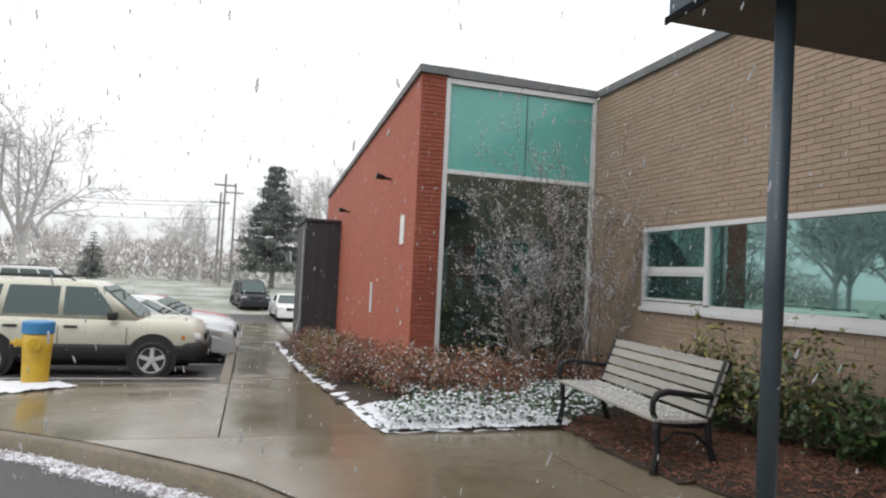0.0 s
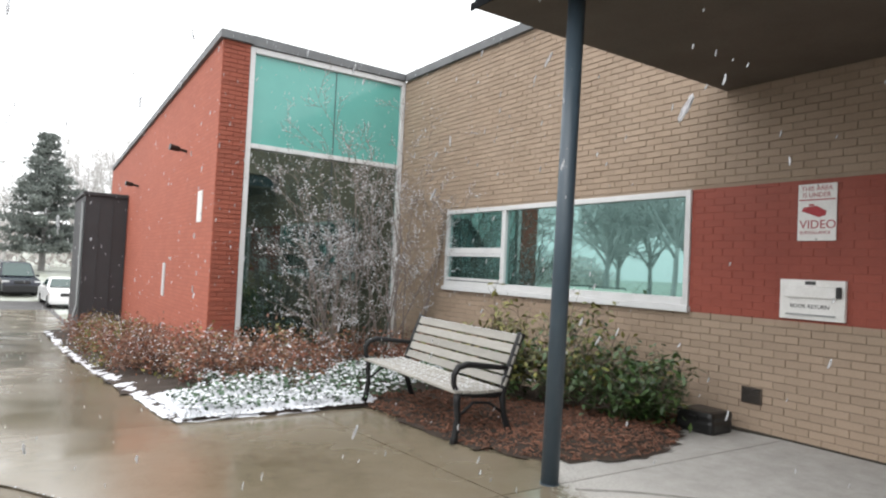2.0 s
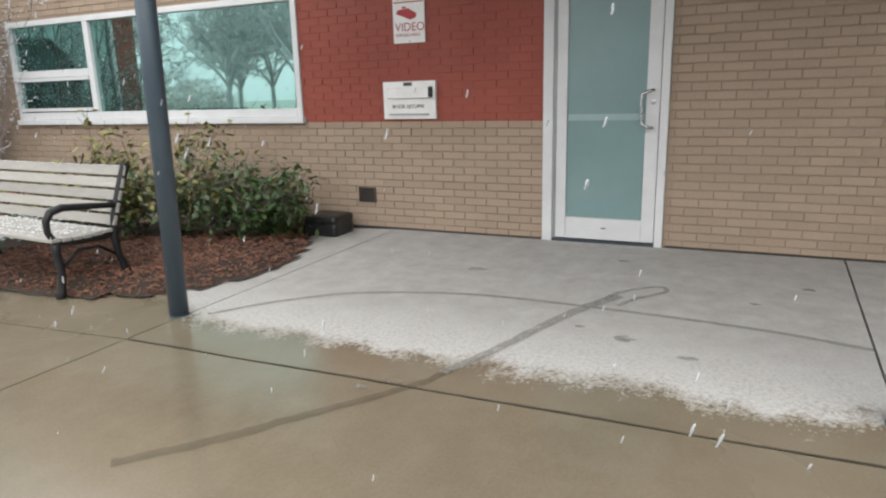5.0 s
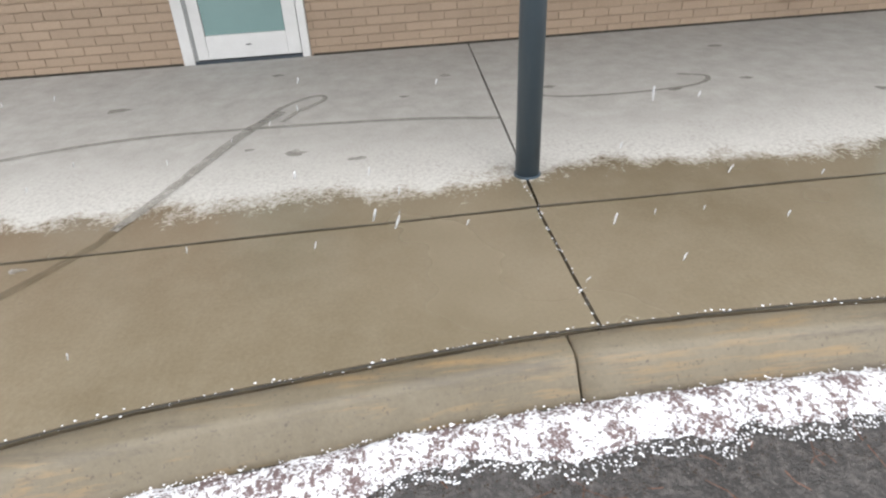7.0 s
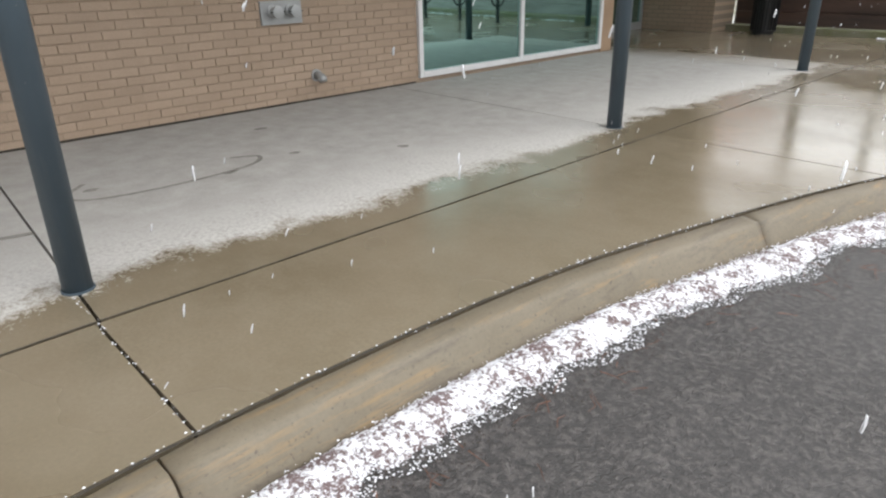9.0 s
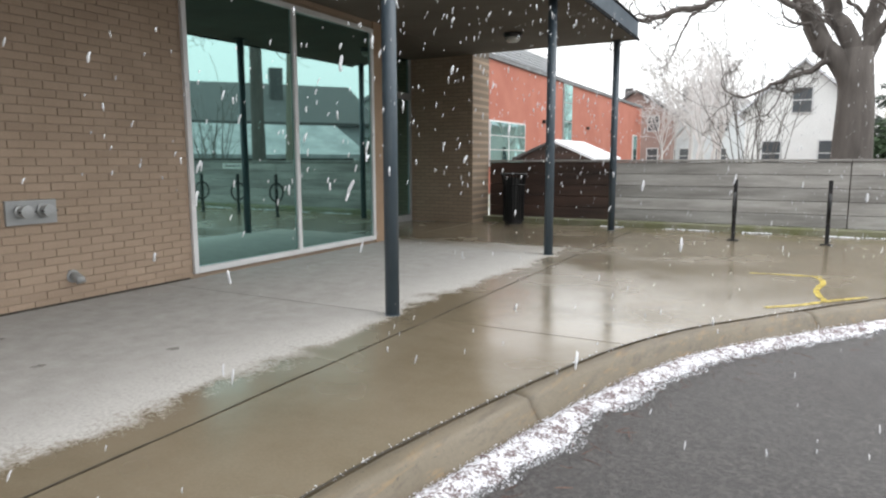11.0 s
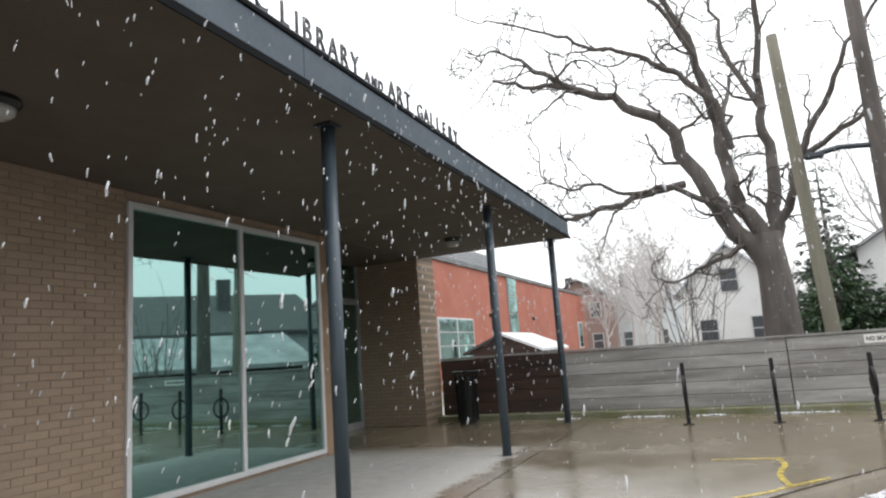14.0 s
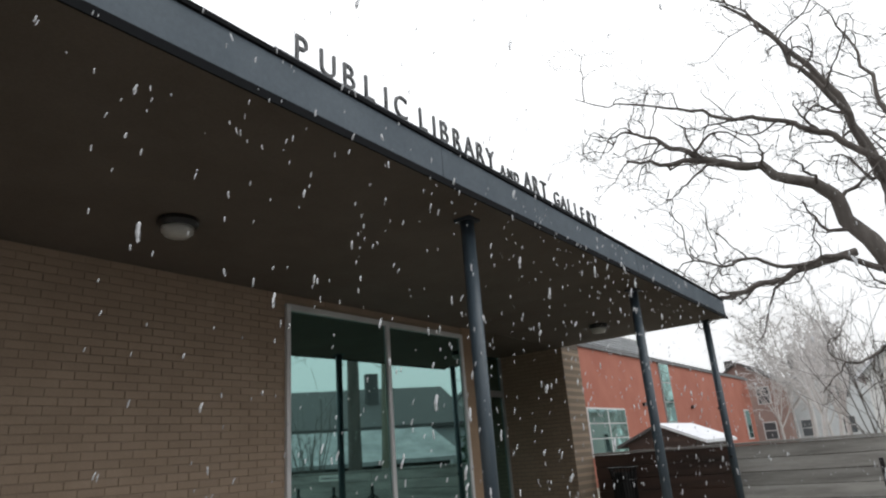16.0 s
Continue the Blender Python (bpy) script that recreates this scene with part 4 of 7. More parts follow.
BED = [(2.28, 5.56), (3.1, 5.54), (4.06, 5.5), (4.02, 4.6), (3.98, 3.78), (4.05, 3.48), (4.3, 3.06), (4.8, 2.9), (5.3, 2.95), (5.68, 3.14), (6.0, 3.38), (6.49, 3.4),
       (6.49, 9.34), (3.86, 9.33), (3.43, 9.3), (3.43, 20.7), (3.43, 33.0), (1.9, 33.0), (1.95, 19.0), (2.12, 12.0)]
bed = thing("planting_bed", "planting bed of dark soil and bark along the wall", "planting bed", (4, 8, 0), kind="structure")


def inside(x, y, poly):
    c = False
    for (x0, y0), (x1, y1) in zip(poly, poly[1:] + poly[:1]):
        if (y0 > y) != (y1 > y) and x < (x1 - x0) * (y - y0) / (y1 - y0) + x0:
            c = not c
    return c


def grid_patch(name, poly, step, hz, material, parent, label="", xr=None, yr=None, hmin=0.0):
    """A soft mound over an outline in plan, its rim laid on the ground."""
    xs = [p[0] for p in poly]
    ys = [p[1] for p in poly]
    x0, x1, y0, y1 = min(xs), max(xs), min(ys), max(ys)
    if yr:
        y0, y1 = yr
    nx, ny = int((x1 - x0) / step) + 1, int((y1 - y0) / step) + 1
    v, f, idx = [], [], {}

    def vid(i, j):
        if (i, j) not in idx:
            x, y = x0 + i * step, y0 + j * step
            idx[i, j] = len(v)
            jx, jy = noise.noise((x * 9, y * 9, 1.0)) * step * 0.6, noise.noise((x * 9, y * 9, 5.0)) * step * 0.6
            v.append((x + jx, y + jy, hz(x, y)))
        return idx[i, j]

    for i in range(nx):
        for j in range(ny):
            cx, cy = x0 + (i + 0.5) * step, y0 + (j + 0.5) * step
            if inside(cx, cy, poly):
                f.append((vid(i, j), vid(i + 1, j), vid(i + 1, j + 1), vid(i, j + 1)))
    return raw(name, v, f, material, parent, label, smooth=True)


def edge_dist(x, y, poly):
    best = 9.0
    p = Vector((x, y))
    for a, b in zip(poly, poly[1:] + poly[:1]):
        a, b = Vector(a), Vector(b)
        t = max(0.0, min(1.0, (p - a).dot(b - a) / (b - a).length_squared))
        best = min(best, (p - (a + (b - a) * t)).length)
    return best


BEDN = [p for p in BED if p[1] < 20.75][:15] + [(3.43, 20.7), (1.93, 20.7)] + [BED[-1]]
grid_patch("soil", BEDN, 0.12, lambda x, y: fall(y) + 0.005 + 0.06 * min(1, edge_dist(x, y, BEDN) / 0.3) + 0.02 * noise.noise((x * 3, y * 3, 0)), SOIL, bed)
MULCHPOLY = [(4.06, 5.5), (4.02, 4.6), (3.98, 3.78), (4.05, 3.48), (4.3, 3.06), (4.8, 2.9), (5.3, 2.95), (5.68, 3.14), (6.0, 3.38), (6.45, 3.42), (6.45, 5.6), (4.3, 5.9)]
v, f = [], []
r = random.Random(11)
while len(f) < 5200 * 6:
    x, y = r.uniform(3.96, 6.45), r.uniform(2.88, 5.9)
    if not inside(x, y, MULCHPOLY) or (x > 5.5 and y > 4.4):
        continue
    z = fall(y) + 0.012 + 0.06 * min(1, edge_dist(x, y, BEDN) / 0.3) + r.uniform(0, 0.02)
    d = rand_unit(r, 0.25)
    s = d.orthogonal().normalized()
    n = d.cross(s)
    L, W, H = r.uniform(0.015, 0.05), r.uniform(0.005, 0.013), r.uniform(0.002, 0.006)
    b = len(v)
    for i in (-1, 1):
        for j in (-1, 1):
            for k in (-1, 1):
                v.append(tuple(Vector((x, y, z)) + d * L * i * 0.5 + s * W * j * 0.5 + n * H * k * 0.5))
    f += [(b, b + 1, b + 3, b + 2), (b + 4, b + 6, b + 7, b + 5), (b, b + 4, b + 5, b + 1), (b + 2, b + 3, b + 7, b + 6), (b, b + 2, b + 6, b + 4), (b + 1, b + 5, b + 7, b + 3)]
tagged(raw("bark_mulch", v, f, MULCH), "red-brown shredded bark mulch round the shrubs", "mulch", kind="stuff")

# snow on the bed: a clean strip by the walk, patchy over the ground cover
SNOWPOLY = [(2.27, 5.55), (3.1, 5.53), (3.6, 5.55), (3.3, 5.85), (2.95, 6.2), (2.72, 7.2), (2.6, 9.0), (2.45, 12), (2.3, 20.6), (1.94, 20.6), (1.95, 19.0), (2.12, 12.0)]


def snow_h(x, y):
    e = edge_dist(x, y, SNOWPOLY)
    return fall(y) + 0.006 + 0.022 * min(1, e / 0.12) + 0.016 * noise.noise((x * 5, y * 5, 2)) + 0.014 * noise.noise((x * 17, y * 17, 3))


snow_strip = tagged(grid_patch("snow_strip", SNOWPOLY, 0.05, snow_h, SNOW, None), "clean white snow along the edge of the bed", "snow", kind="stuff")

# ground cover under snow
gv, gf, sv, sf = [], [], [], []
r = random.Random(21)
for _ in range(9000):
    x, y = r.uniform(2.4, 6.3), r.uniform(5.55, 9.2)
    if y > 8.6 and x < 3.5 or edge_dist(x, y, BEDN) < 0.04 or not inside(x, y, BEDN):
        continue
    if x < 2.9 and y > 6.6:
        continue
    h = 0.05 + 0.17 * min(1.0, edge_dist(x, y, BEDN) / 0.7) * r.uniform(0.3, 1.0)
    p = Vector((x, y, fall(y) + 0.05 + h))
    leaf(gv, gf, p, rand_unit(r, 0.5), (rand_unit(r) + Vector((0, 0, 1.2))).normalized(), r.uniform(0.03, 0.075), r.uniform(0.02, 0.045))
    if r.random() < 0.5:
        clump(sv, sf, p + Vector((0, 0, 0.008)), r.uniform(0.012, 0.034), r, 0.5)
for _ in range(5000):
    x, y = r.uniform(2.35, 4.2), r.uniform(5.56, 7.0)
    if inside(x, y, BEDN) and edge_dist(x, y, BEDN) > 0.02:
        clump(sv, sf, (x, y, fall(y) + 0.03 + 0.06 * min(1, edge_dist(x, y, BEDN) / 0.3)), r.uniform(0.01, 0.035), r, 0.6)
cover = thing("ground_cover", "low evergreen ground cover half buried in snow", "plants", (4, 7, 0), kind="stuff")
raw("leaves", gv, gf, LEAFD, cover, kind="stuff")
raw("snow", sv, sf, SNOW, cover, "white snow on the leaves", kind="stuff")


# russet low shrubs along the wall
def low_shrub(x, y, w, h, seed, leafmat, n=620, group="russet shrubs", label="low bare-twigged shrub with russet leaves and snow"):
    r = random.Random(seed)
    z = fall(y) + 0.04
    t = thing("shrub", label, "shrub", (x, y, z), group=group)
    bv, bf, lv, lf, wv, wf = [], [], [], [], [], []
    tips = []
    for k in range(9):
        a = r.uniform(0, 6.28)
        stem = crooked(Vector((x + r.uniform(-0.1, 0.1), y + r.uniform(-0.1, 0.1), z - 0.03)), (math.cos(a) * 0.7, math.sin(a) * 0.7, 1), h * r.uniform(0.7, 1.15), r, 0.35, 0.1, 4)
        twigs(bv, bf, stem, 0.007, 0.003, 2, r, 4, 0.6, 0.9, 0.1, 3, tips, 0.002)
    raw("branchwork", bv, bf, TWIG, t, kind="stuff")
    for _ in range(n):
        p = r.choice(tips) + Vector((r.gauss(0, w * 0.10), r.gauss(0, w * 0.10), r.gauss(0, 0.04)))
        p.z = max(p.z, z + 0.02)
        leaf(lv, lf, p, rand_unit(r, 0.6), rand_unit(r), r.uniform(0.035, 0.075), r.uniform(0.018, 0.038))
        if r.random() < 0.2:
            clump(wv, wf, p + Vector((0, 0, 0.01)), r.uniform(0.007, 0.019), r, 0.6)
    raw("leaves", lv, lf, leafmat, t, kind="stuff")
    raw("snow", wv, wf, SNOW, t, "caps of white snow", kind="stuff")
    return t


r = random.Random(5)
first = [low_shrub(3.0, 7.0, 0.6, 0.5, s, LEAFR if s % 3 else LEAFY) for s in range(31, 35)]
for i, o in enumerate(first):
    o.matrix_basis = pose(2.95 + 0.12 * i, 7.2 + 0.75 * i, fall(7.2 + 0.75 * i) + 0.04)
for i in range(32):
    y = 6.75 + i * 0.34 + r.uniform(-0.15, 0.15)
    if y < 9.2:
        x = r.uniform(2.85, 4.1)
    else:
        x = r.uniform(2.55, 3.15)
    copy_thing(r.choice(first), pose(x, y, fall(y) + 0.04, 0, 0, r.uniform(0, 360)))
for x, y in ((4.5, 8.9), (4.2, 8.4), (5.0, 8.7), (4.7, 7.9), (5.3, 8.1), (4.0, 7.5), (5.9, 8.7), (5.7, 7.6)):
    copy_thing(first[(int(x * 10)) % 4], pose(x, y, fall(y) + 0.04, 0, 0, r.uniform(0, 360)))

# tall bare shrub before the glazed bay
r = random.Random(77)
at = (5.15, 8.25, fall(8.25) + 0.05)
tall = thing("bare_shrub", "tall many-stemmed bare shrub with snow on its twigs", "shrub", at)
SHRUBTWIG = surface("pale_shrub_twig", (0.25, 0.205, 0.185), (0.17, 0.14, 0.125), 20, 60, 0.8, bumps=0)
bv, bf, tips = [], [], []
for cx, cy, count, low, high, wide in ((4.95, 8.35, 14, 1.5, 2.6, 0.7), (5.5, 8.4, 6, 2.4, 3.4, 0.28), (5.95, 8.25, 8, 2.0, 3.2, 0.4)):
    for k in range(count):
        a = r.uniform(0, 6.28)
        lean = r.uniform(0.1, wide)
        stem = crooked(Vector((cx, cy, at[2])) + Vector((r.uniform(-0.22, 0.22), r.uniform(-0.2, 0.2), -0.05)), (math.cos(a) * lean, math.sin(a) * lean * 0.5 - 0.05, 1), r.uniform(low, high), r, 0.2, 0.1, 6)
        twigs(bv, bf, stem, 0.015, 0.004, 3, r, 4, 0.42, 0.85, 0.14, 5, tips, 0.0034, 0.3)
bv2 = [(min(x, 6.44), min(y, 9.32), z) for x, y, z in bv]
raw("branchwork", bv2, bf, SHRUBTWIG, tall, kind="stuff")
wv, wf = [], []
for p in tips:
    if r.random() < 0.85:
        q = p + Vector((r.gauss(0, 0.02), r.gauss(0, 0.02), 0.006))
        clump(wv, wf, (min(q.x, 6.43), min(q.y, 9.3), q.z), r.uniform(0.006, 0.015), r, 0.6)
raw("snow", wv, wf, SNOW, tall, "specks of snow on the twigs", kind="stuff")


# broad-leaved evergreen shrub by the wall
def leafy_shrub(at, w, d, h, seed, n, mats, label):
    r = random.Random(seed)
    t = thing("evergreen_shrub", label, "shrub", at)
    x, y, z = at
    bv, bf, tips = [], [], []
    for k in range(22):
        a = r.uniform(0, 6.28)
        q = Vector((x + math.cos(a) * w * r.uniform(0, 0.35), y + math.sin(a) * d * r.uniform(0, 0.35), z - 0.03))
        stem = crooked(q, (math.cos(a) * 0.6, math.sin(a) * 0.75, 1), h * r.uniform(0.45, 1.2), r, 0.28, 0.12, 5)
        twigs(bv, bf, stem, 0.009, 0.004, 2, r, 5, 0.5, 0.9, 0.1, 4, tips, 0.0025)
    raw("branchwork", bv, bf, TWIG, t, kind="stuff")
    lim = 6.47
    for mi, (m, share, lo, hi) in enumerate(mats):
        lv, lf = [], []
        for _ in range(int(n * share)):
            for _k in range(12):
                p = r.choice(tips) + Vector((r.gauss(0, 0.05), r.gauss(0, 0.05), r.gauss(0, 0.05)))
                if lo <= (p.z - z) / h <= hi:
                    break
            p.x = min(p.x, lim - 0.05)
            p.z = max(p.z, z + 0.03)
            way = (rand_unit(r, 0.5) + Vector((0, 0, 0.25 if r.random() < 0.6 else -0.4))).normalized()
            leaf(lv, lf, p, way, (rand_unit(r) * 0.6 + Vector((0, 0, 1))).normalized(), r.uniform(0.06, 0.12), r.uniform(0.03, 0.052))
        raw("leaves", lv, lf, m, t, kind="stuff")
    return t


leafy_shrub((5.62, 4.95, fall(4.95) + 0.05), 0.5, 0.6, 0.8, 3, 1600, [(LEAFY, 0.65, 0.3, 1.6), (LEAFG, 0.45, 0.0, 0.8)], "evergreen shrub with yellowing leaves behind the bench")
leafy_shrub((5.85, 4.3, fall(4.3) + 0.05), 0.4, 0.4, 0.66, 12, 1000, [(LEAFG, 0.7, 0.0, 1.6), (LEAFY, 0.3, 0.5, 1.6)], "evergreen shrub with a few yellowing tips by the wall")
leafy_shrub((5.8, 3.72, fall(3.72) + 0.05), 0.5, 0.4, 0.46, 8, 1500, [(LEAFG, 0.95, 0.0, 1.6), (LEAFY, 0.05, 0.4, 1.6)], "low glossy green leafy shrub against the brick wall")
leafy_shrub((5.5, 5.75, fall(5.75) + 0.05), 0.5, 0.5, 0.5, 9, 600, [(LEAFY, 0.7, 0.3, 1.6), (LEAFG, 0.3, 0.0, 0.9)], "thin yellowing evergreen shrub near the window")

# ---- bench ----
bench = thing("bench", "park bench of grey slats on black cast-iron ends, dusted with snow", "bench", (0, 0, 0))
BL = 1.78
for sx in (-1, 1):
    y = sx * (BL / 2 - 0.03)
    iron = part("iron_end", tube([(-0.27, y, 0.0), (-0.255, y, 0.06), (-0.235, y, 0.2), (-0.25, y, 0.33), (-0.245, y, 0.40)], [0.034, 0.028, 0.025, 0.028, 0.03], seg=8), BLACKIRON, bench, "black cast-iron bench end", True)
    part("rear_leg", tube([(0.27, y, 0.0), (0.24, y, 0.08), (0.19, y, 0.22), (0.17, y, 0.36), (0.2, y, 0.5), (0.27, y, 0.7), (0.325, y, 0.82), (0.34, y, 0.85)], [0.034, 0.028, 0.025, 0.028, 0.03, 0.028, 0.033, 0.038], seg=8), BLACKIRON, iron, smooth=True)
    part("seat_rail", tube([(-0.26, y, 0.395), (-0.1, y, 0.375), (0.1, y, 0.365), (0.18, y, 0.38)], 0.02, seg=8), BLACKIRON, iron, smooth=True)
    part("armrest", tube([(-0.25, y, 0.40), (-0.285, y, 0.47), (-0.285, y, 0.54), (-0.25, y, 0.595), (-0.17, y, 0.615), (-0.02, y, 0.60), (0.12, y, 0.585), (0.225, y, 0.575)], [0.022, 0.022, 0.024, 0.027, 0.027, 0.025, 0.022, 0.022], seg=8), BLACKIRON, iron, smooth=True)
    part("brace", tube([(-0.23, y, 0.22), (-0.1, y, 0.32), (0.05, y, 0.31), (0.18, y, 0.22)], 0.012, seg=6), BLACKIRON, iron, smooth=True)
for i in range(6):
    x = -0.255 + i * 0.075
    part("seat_slat", box(x - 0.032, x + 0.032, -BL / 2, BL / 2, 0.40 - 0.012 * math.sin(i * 0.55), 0.424 - 0.012 * math.sin(i * 0.55), bev=0.005), SLAT, bench)
for i in range(5):
    u = i / 4
    m = pose(0.185 + 0.125 * u, 0, 0.47 + 0.335 * u, 0, 20, 0)
    part("back_slat", box(-0.012, 0.012, -BL / 2, BL / 2, -0.036, 0.036, bev=0.005, m=m), SLAT, bench)
sv, sf = [], []
r = random.Random(4)
for _ in range(900):
    x, y = r.uniform(-0.28, 0.14), r.uniform(-BL / 2, BL / 2)
    if abs(((x + 0.255) / 0.075) % 1 - 0.5) > 0.14:
        clump(sv, sf, (x, y, 0.423), r.uniform(0.003, 0.010), r, 0.4)
for _ in range(160):
    clump(sv, sf, (0.31, r.uniform(-BL / 2, BL / 2), 0.842), r.uniform(0.003, 0.009), r, 0.4)
raw("snow", sv, sf, SNOW, bench, "specks of snow on the slats", kind="stuff")
bench.matrix_basis = pose(4.28, 4.73, fall(4.6) + 0.012, 0, 0, -4)

# ---- things on and by the wall ----
bait = thing("bait_box", "black plastic pest bait box against the wall", "box", (6.2, 3.28, fall(3.3)), turn=8)
part("body", box(6.05, 6.36, 3.1, 3.46, fall(3.3), fall(3.3) + 0.13, bev=0.04), BLACKPL, bait)
part("lid", box(6.045, 6.365, 3.1, 3.46, fall(3.3) + 0.105, fall(3.3) + 0.195, bev=0.042), BLACKPL, bait)
part("latch", box(6.03, 6.045, 3.24, 3.32, fall(3.3) + 0.11, fall(3.3) + 0.15), BLACKPL, bait)

vent = thing("wall_vent", "small dark metal vent cover in the brick", "vent", (6.5, 3.02, 0.3))
part("frame", box(6.487, 6.512, 2.93, 3.115, 0.24, 0.385, bev=0.003), surface("bronze_vent", (0.10, 0.075, 0.055), (0.07, 0.052, 0.04), 8, 80, 0.6), vent)
for i in range(6):
    part("slat", box(6.480, 6.486, 2.945, 3.10, 0.255 + i * 0.021, 0.266 + i * 0.021), BLACKPL, vent)

drop = thing("book_drop", "white metal book return slot in the red brick", "book return", (6.5, 2.54, 1.17))
part("frame", box(6.47, 6.51, 2.275, 2.79, 1.01, 1.335, bev=0.006), WHITEP, drop)
part("flap", box(6.445, 6.469, 2.335, 2.735, 1.19, 1.28, bev=0.005), WHITEP, drop)
part("hood", box(6.44, 6.469, 2.298, 2.333, 1.195, 1.285, bev=0.008), BLACKPL, drop, "black end of the flap")
part("lock", box(6.462, 6.469, 2.50, 2.58, 1.295, 1.325), DARKINK, drop)
part("ledge", box(6.455, 6.469, 2.345, 2.73, 1.045, 1.057), GREYALU, drop)
w = word("BOOK RETURN", 0.045, 0.001, Matrix.Translation((6.468, 2.70, 1.105)) @ Matrix.Rotation(radians(-90), 4, "Z") @ Matrix.Rotation(radians(90), 4, "X"), DARKINK, "lettering", "", drop)
w["label"] = "dark lettering reading book return"

cctv = thing("video_sign", "white and red video surveillance sign on the red brick", "sign", (6.49, 2.52, 1.9))
part("plate", box(6.488, 6.4935, 2.365, 2.67, 1.655, 2.12, bev=0.002), WHITEP, cctv)
part("border", box(6.4865, 6.4875, 2.375, 2.66, 1.985, 1.995), REDINK, cctv)


def sign_text(text, size, z, y, mat, parent, name="lettering"):
    return word(text, size, 0.0006, Matrix.Translation((6.4868, y, z)) @ Matrix.Rotation(radians(-90), 4, "Z") @ Matrix.Rotation(radians(90), 4, "X"), mat, name, "", parent)


sign_text("THIS AREA", 0.052, 2.065, 2.645, REDINK, cctv)
sign_text("IS UNDER", 0.052, 2.012, 2.635, REDINK, cctv)
sign_text("VIDEO", 0.098, 1.755, 2.652, REDINK, cctv)
sign_text("SURVEILLANCE", 0.036, 1.71, 2.65, REDINK, cctv)
cv = mesh_of([(6.4866, 2.62, 1.93), (6.4866, 2.64, 1.90), (6.4866, 2.50, 1.845), (6.4866, 2.45, 1.86), (6.4866, 2.44, 1.895), (6.4866, 2.52, 1.94)], [(0, 1, 2, 3, 4, 5)])
part("camera_symbol", cv, REDINK, cctv)
part("camera_symbol", box(6.4862, 6.4866, 2.54, 2.58, 1.94, 1.955), REDINK, cctv)
part("screw", lathe([(0.006, 0), (0.006, 0.003), (0.002, 0.004)], seg=8), DARKINK, cctv).matrix_basis = pose(6.488, 2.515, 2.105, 0, -90, 0)
part("screw", lathe([(0.006, 0), (0.006, 0.003), (0.002, 0.004)], seg=8), DARKINK, cctv).matrix_basis = pose(6.488, 2.515, 1.668, 0, -90, 0)

# fire-service inlet and drain on the wall
inlet = thing("fire_inlet", "grey metal fire-service inlet with two capped ports", "fire inlet", (6.5, -3.27, 0.78))
part("plate", box(6.478, 6.512, -3.47, -3.08, 0.675, 0.865, bev=0.006), GREYALU, inlet)
for y in (-3.36, -3.19):
    cap = part("cap", lathe([(0.055, 0), (0.055, 0.02), (0.043, 0.025), (0.043, 0.075), (0.05, 0.078), (0.05, 0.1), (0.02, 0.105)], seg=18), GREYALU, inlet, smooth=False)
    cap.matrix_basis = pose(6.478, y, 0.78, 0, -90, 0)
    lug = part("lug", box(-0.006, 0.006, -0.06, 0.06, 0.08, 0.1), BLACKIRON, cap)
    lug.matrix_parent_inverse = Matrix()
pipe = thing("drain_pipe", "short grey drain pipe stub low on the wall", "pipe", (6.5, -3.57, 0.22))
part("flange", tube([(6.49, -3.57, 0.215), (6.508, -3.57, 0.215)], 0.055, seg=18), GREYALU, pipe)
part("spout", tube([(6.505, -3.57, 0.215), (6.44, -3.57, 0.213), (6.405, -3.57, 0.2), (6.39, -3.57, 0.17)], [0.036, 0.036, 0.038, 0.038], seg=14), GREYALU, pipe, smooth=True)

# sign letters standing on the canopy's edge
sign = thing("canopy_sign", "dark free-standing letters along the canopy's roof edge", "sign", (3.6, -4.3, 3.37))
part("rail", box(3.576, 3.592, -6.45, -2.25, CZ + 0.313, CZ + 0.325), STEEL, sign)


def sign_word(text, size, y, squeeze=1.0):
    m = Matrix.Translation((3.584, y, CZ + 0.324)) @ Matrix.Rotation(radians(-90), 4, "Z") @ Matrix.Rotation(radians(90), 4, "X")
    for ch, dy in text:
        o = word(ch, size, 0.008, m @ Matrix.Translation((dy, 0, 0)) @ Matrix.Diagonal((squeeze, 1, 1, 1)), LETTERMAT, "letter", "", sign)


def spaced(text, pitch):
    out, x = [], 0.0
    for ch in text:
        out.append((ch, x))
        x += pitch * (0.55 if ch == "I" else 1.0)
    return out


sign_word(spaced("PUBLIC", 0.182), 0.235, -2.38, 0.85)
sign_word(spaced("LIBRARY", 0.152), 0.235, -3.46, 0.8)
sign_word(spaced("AND", 0.105), 0.13, -4.50, 0.85)
sign_word(spaced("ART", 0.15), 0.235, -4.88, 0.8)
sign_word(spaced("GALLERY", 0.142), 0.2, -5.42, 0.85)

# round lamps under the soffit
OPAL = surface("opal_glass", (0.55, 0.55, 0.52), (0.48, 0.48, 0.45), 5, 30, 0.3, bumps=0)
for x, y in ((5.33, -2.82), (5.12, -9.75)):
    lamp = thing("ceiling_lamp", "round dark soffit lamp with an opal glass, unlit", "lamp", (x, y, CZ), group="soffit lamps")
    part("housing", lathe([(0.14, 0.0), (0.145, -0.03), (0.13, -0.06), (0.10, -0.062)], seg=28, at=(x, y, CZ - 0.001)), BLACKPL, lamp)
    part("shade", lathe([(0.115, -0.06), (0.11, -0.1), (0.085, -0.125), (0.03, -0.135)], seg=28, at=(x, y, CZ)), OPAL, lamp, "opal glass bowl", True)

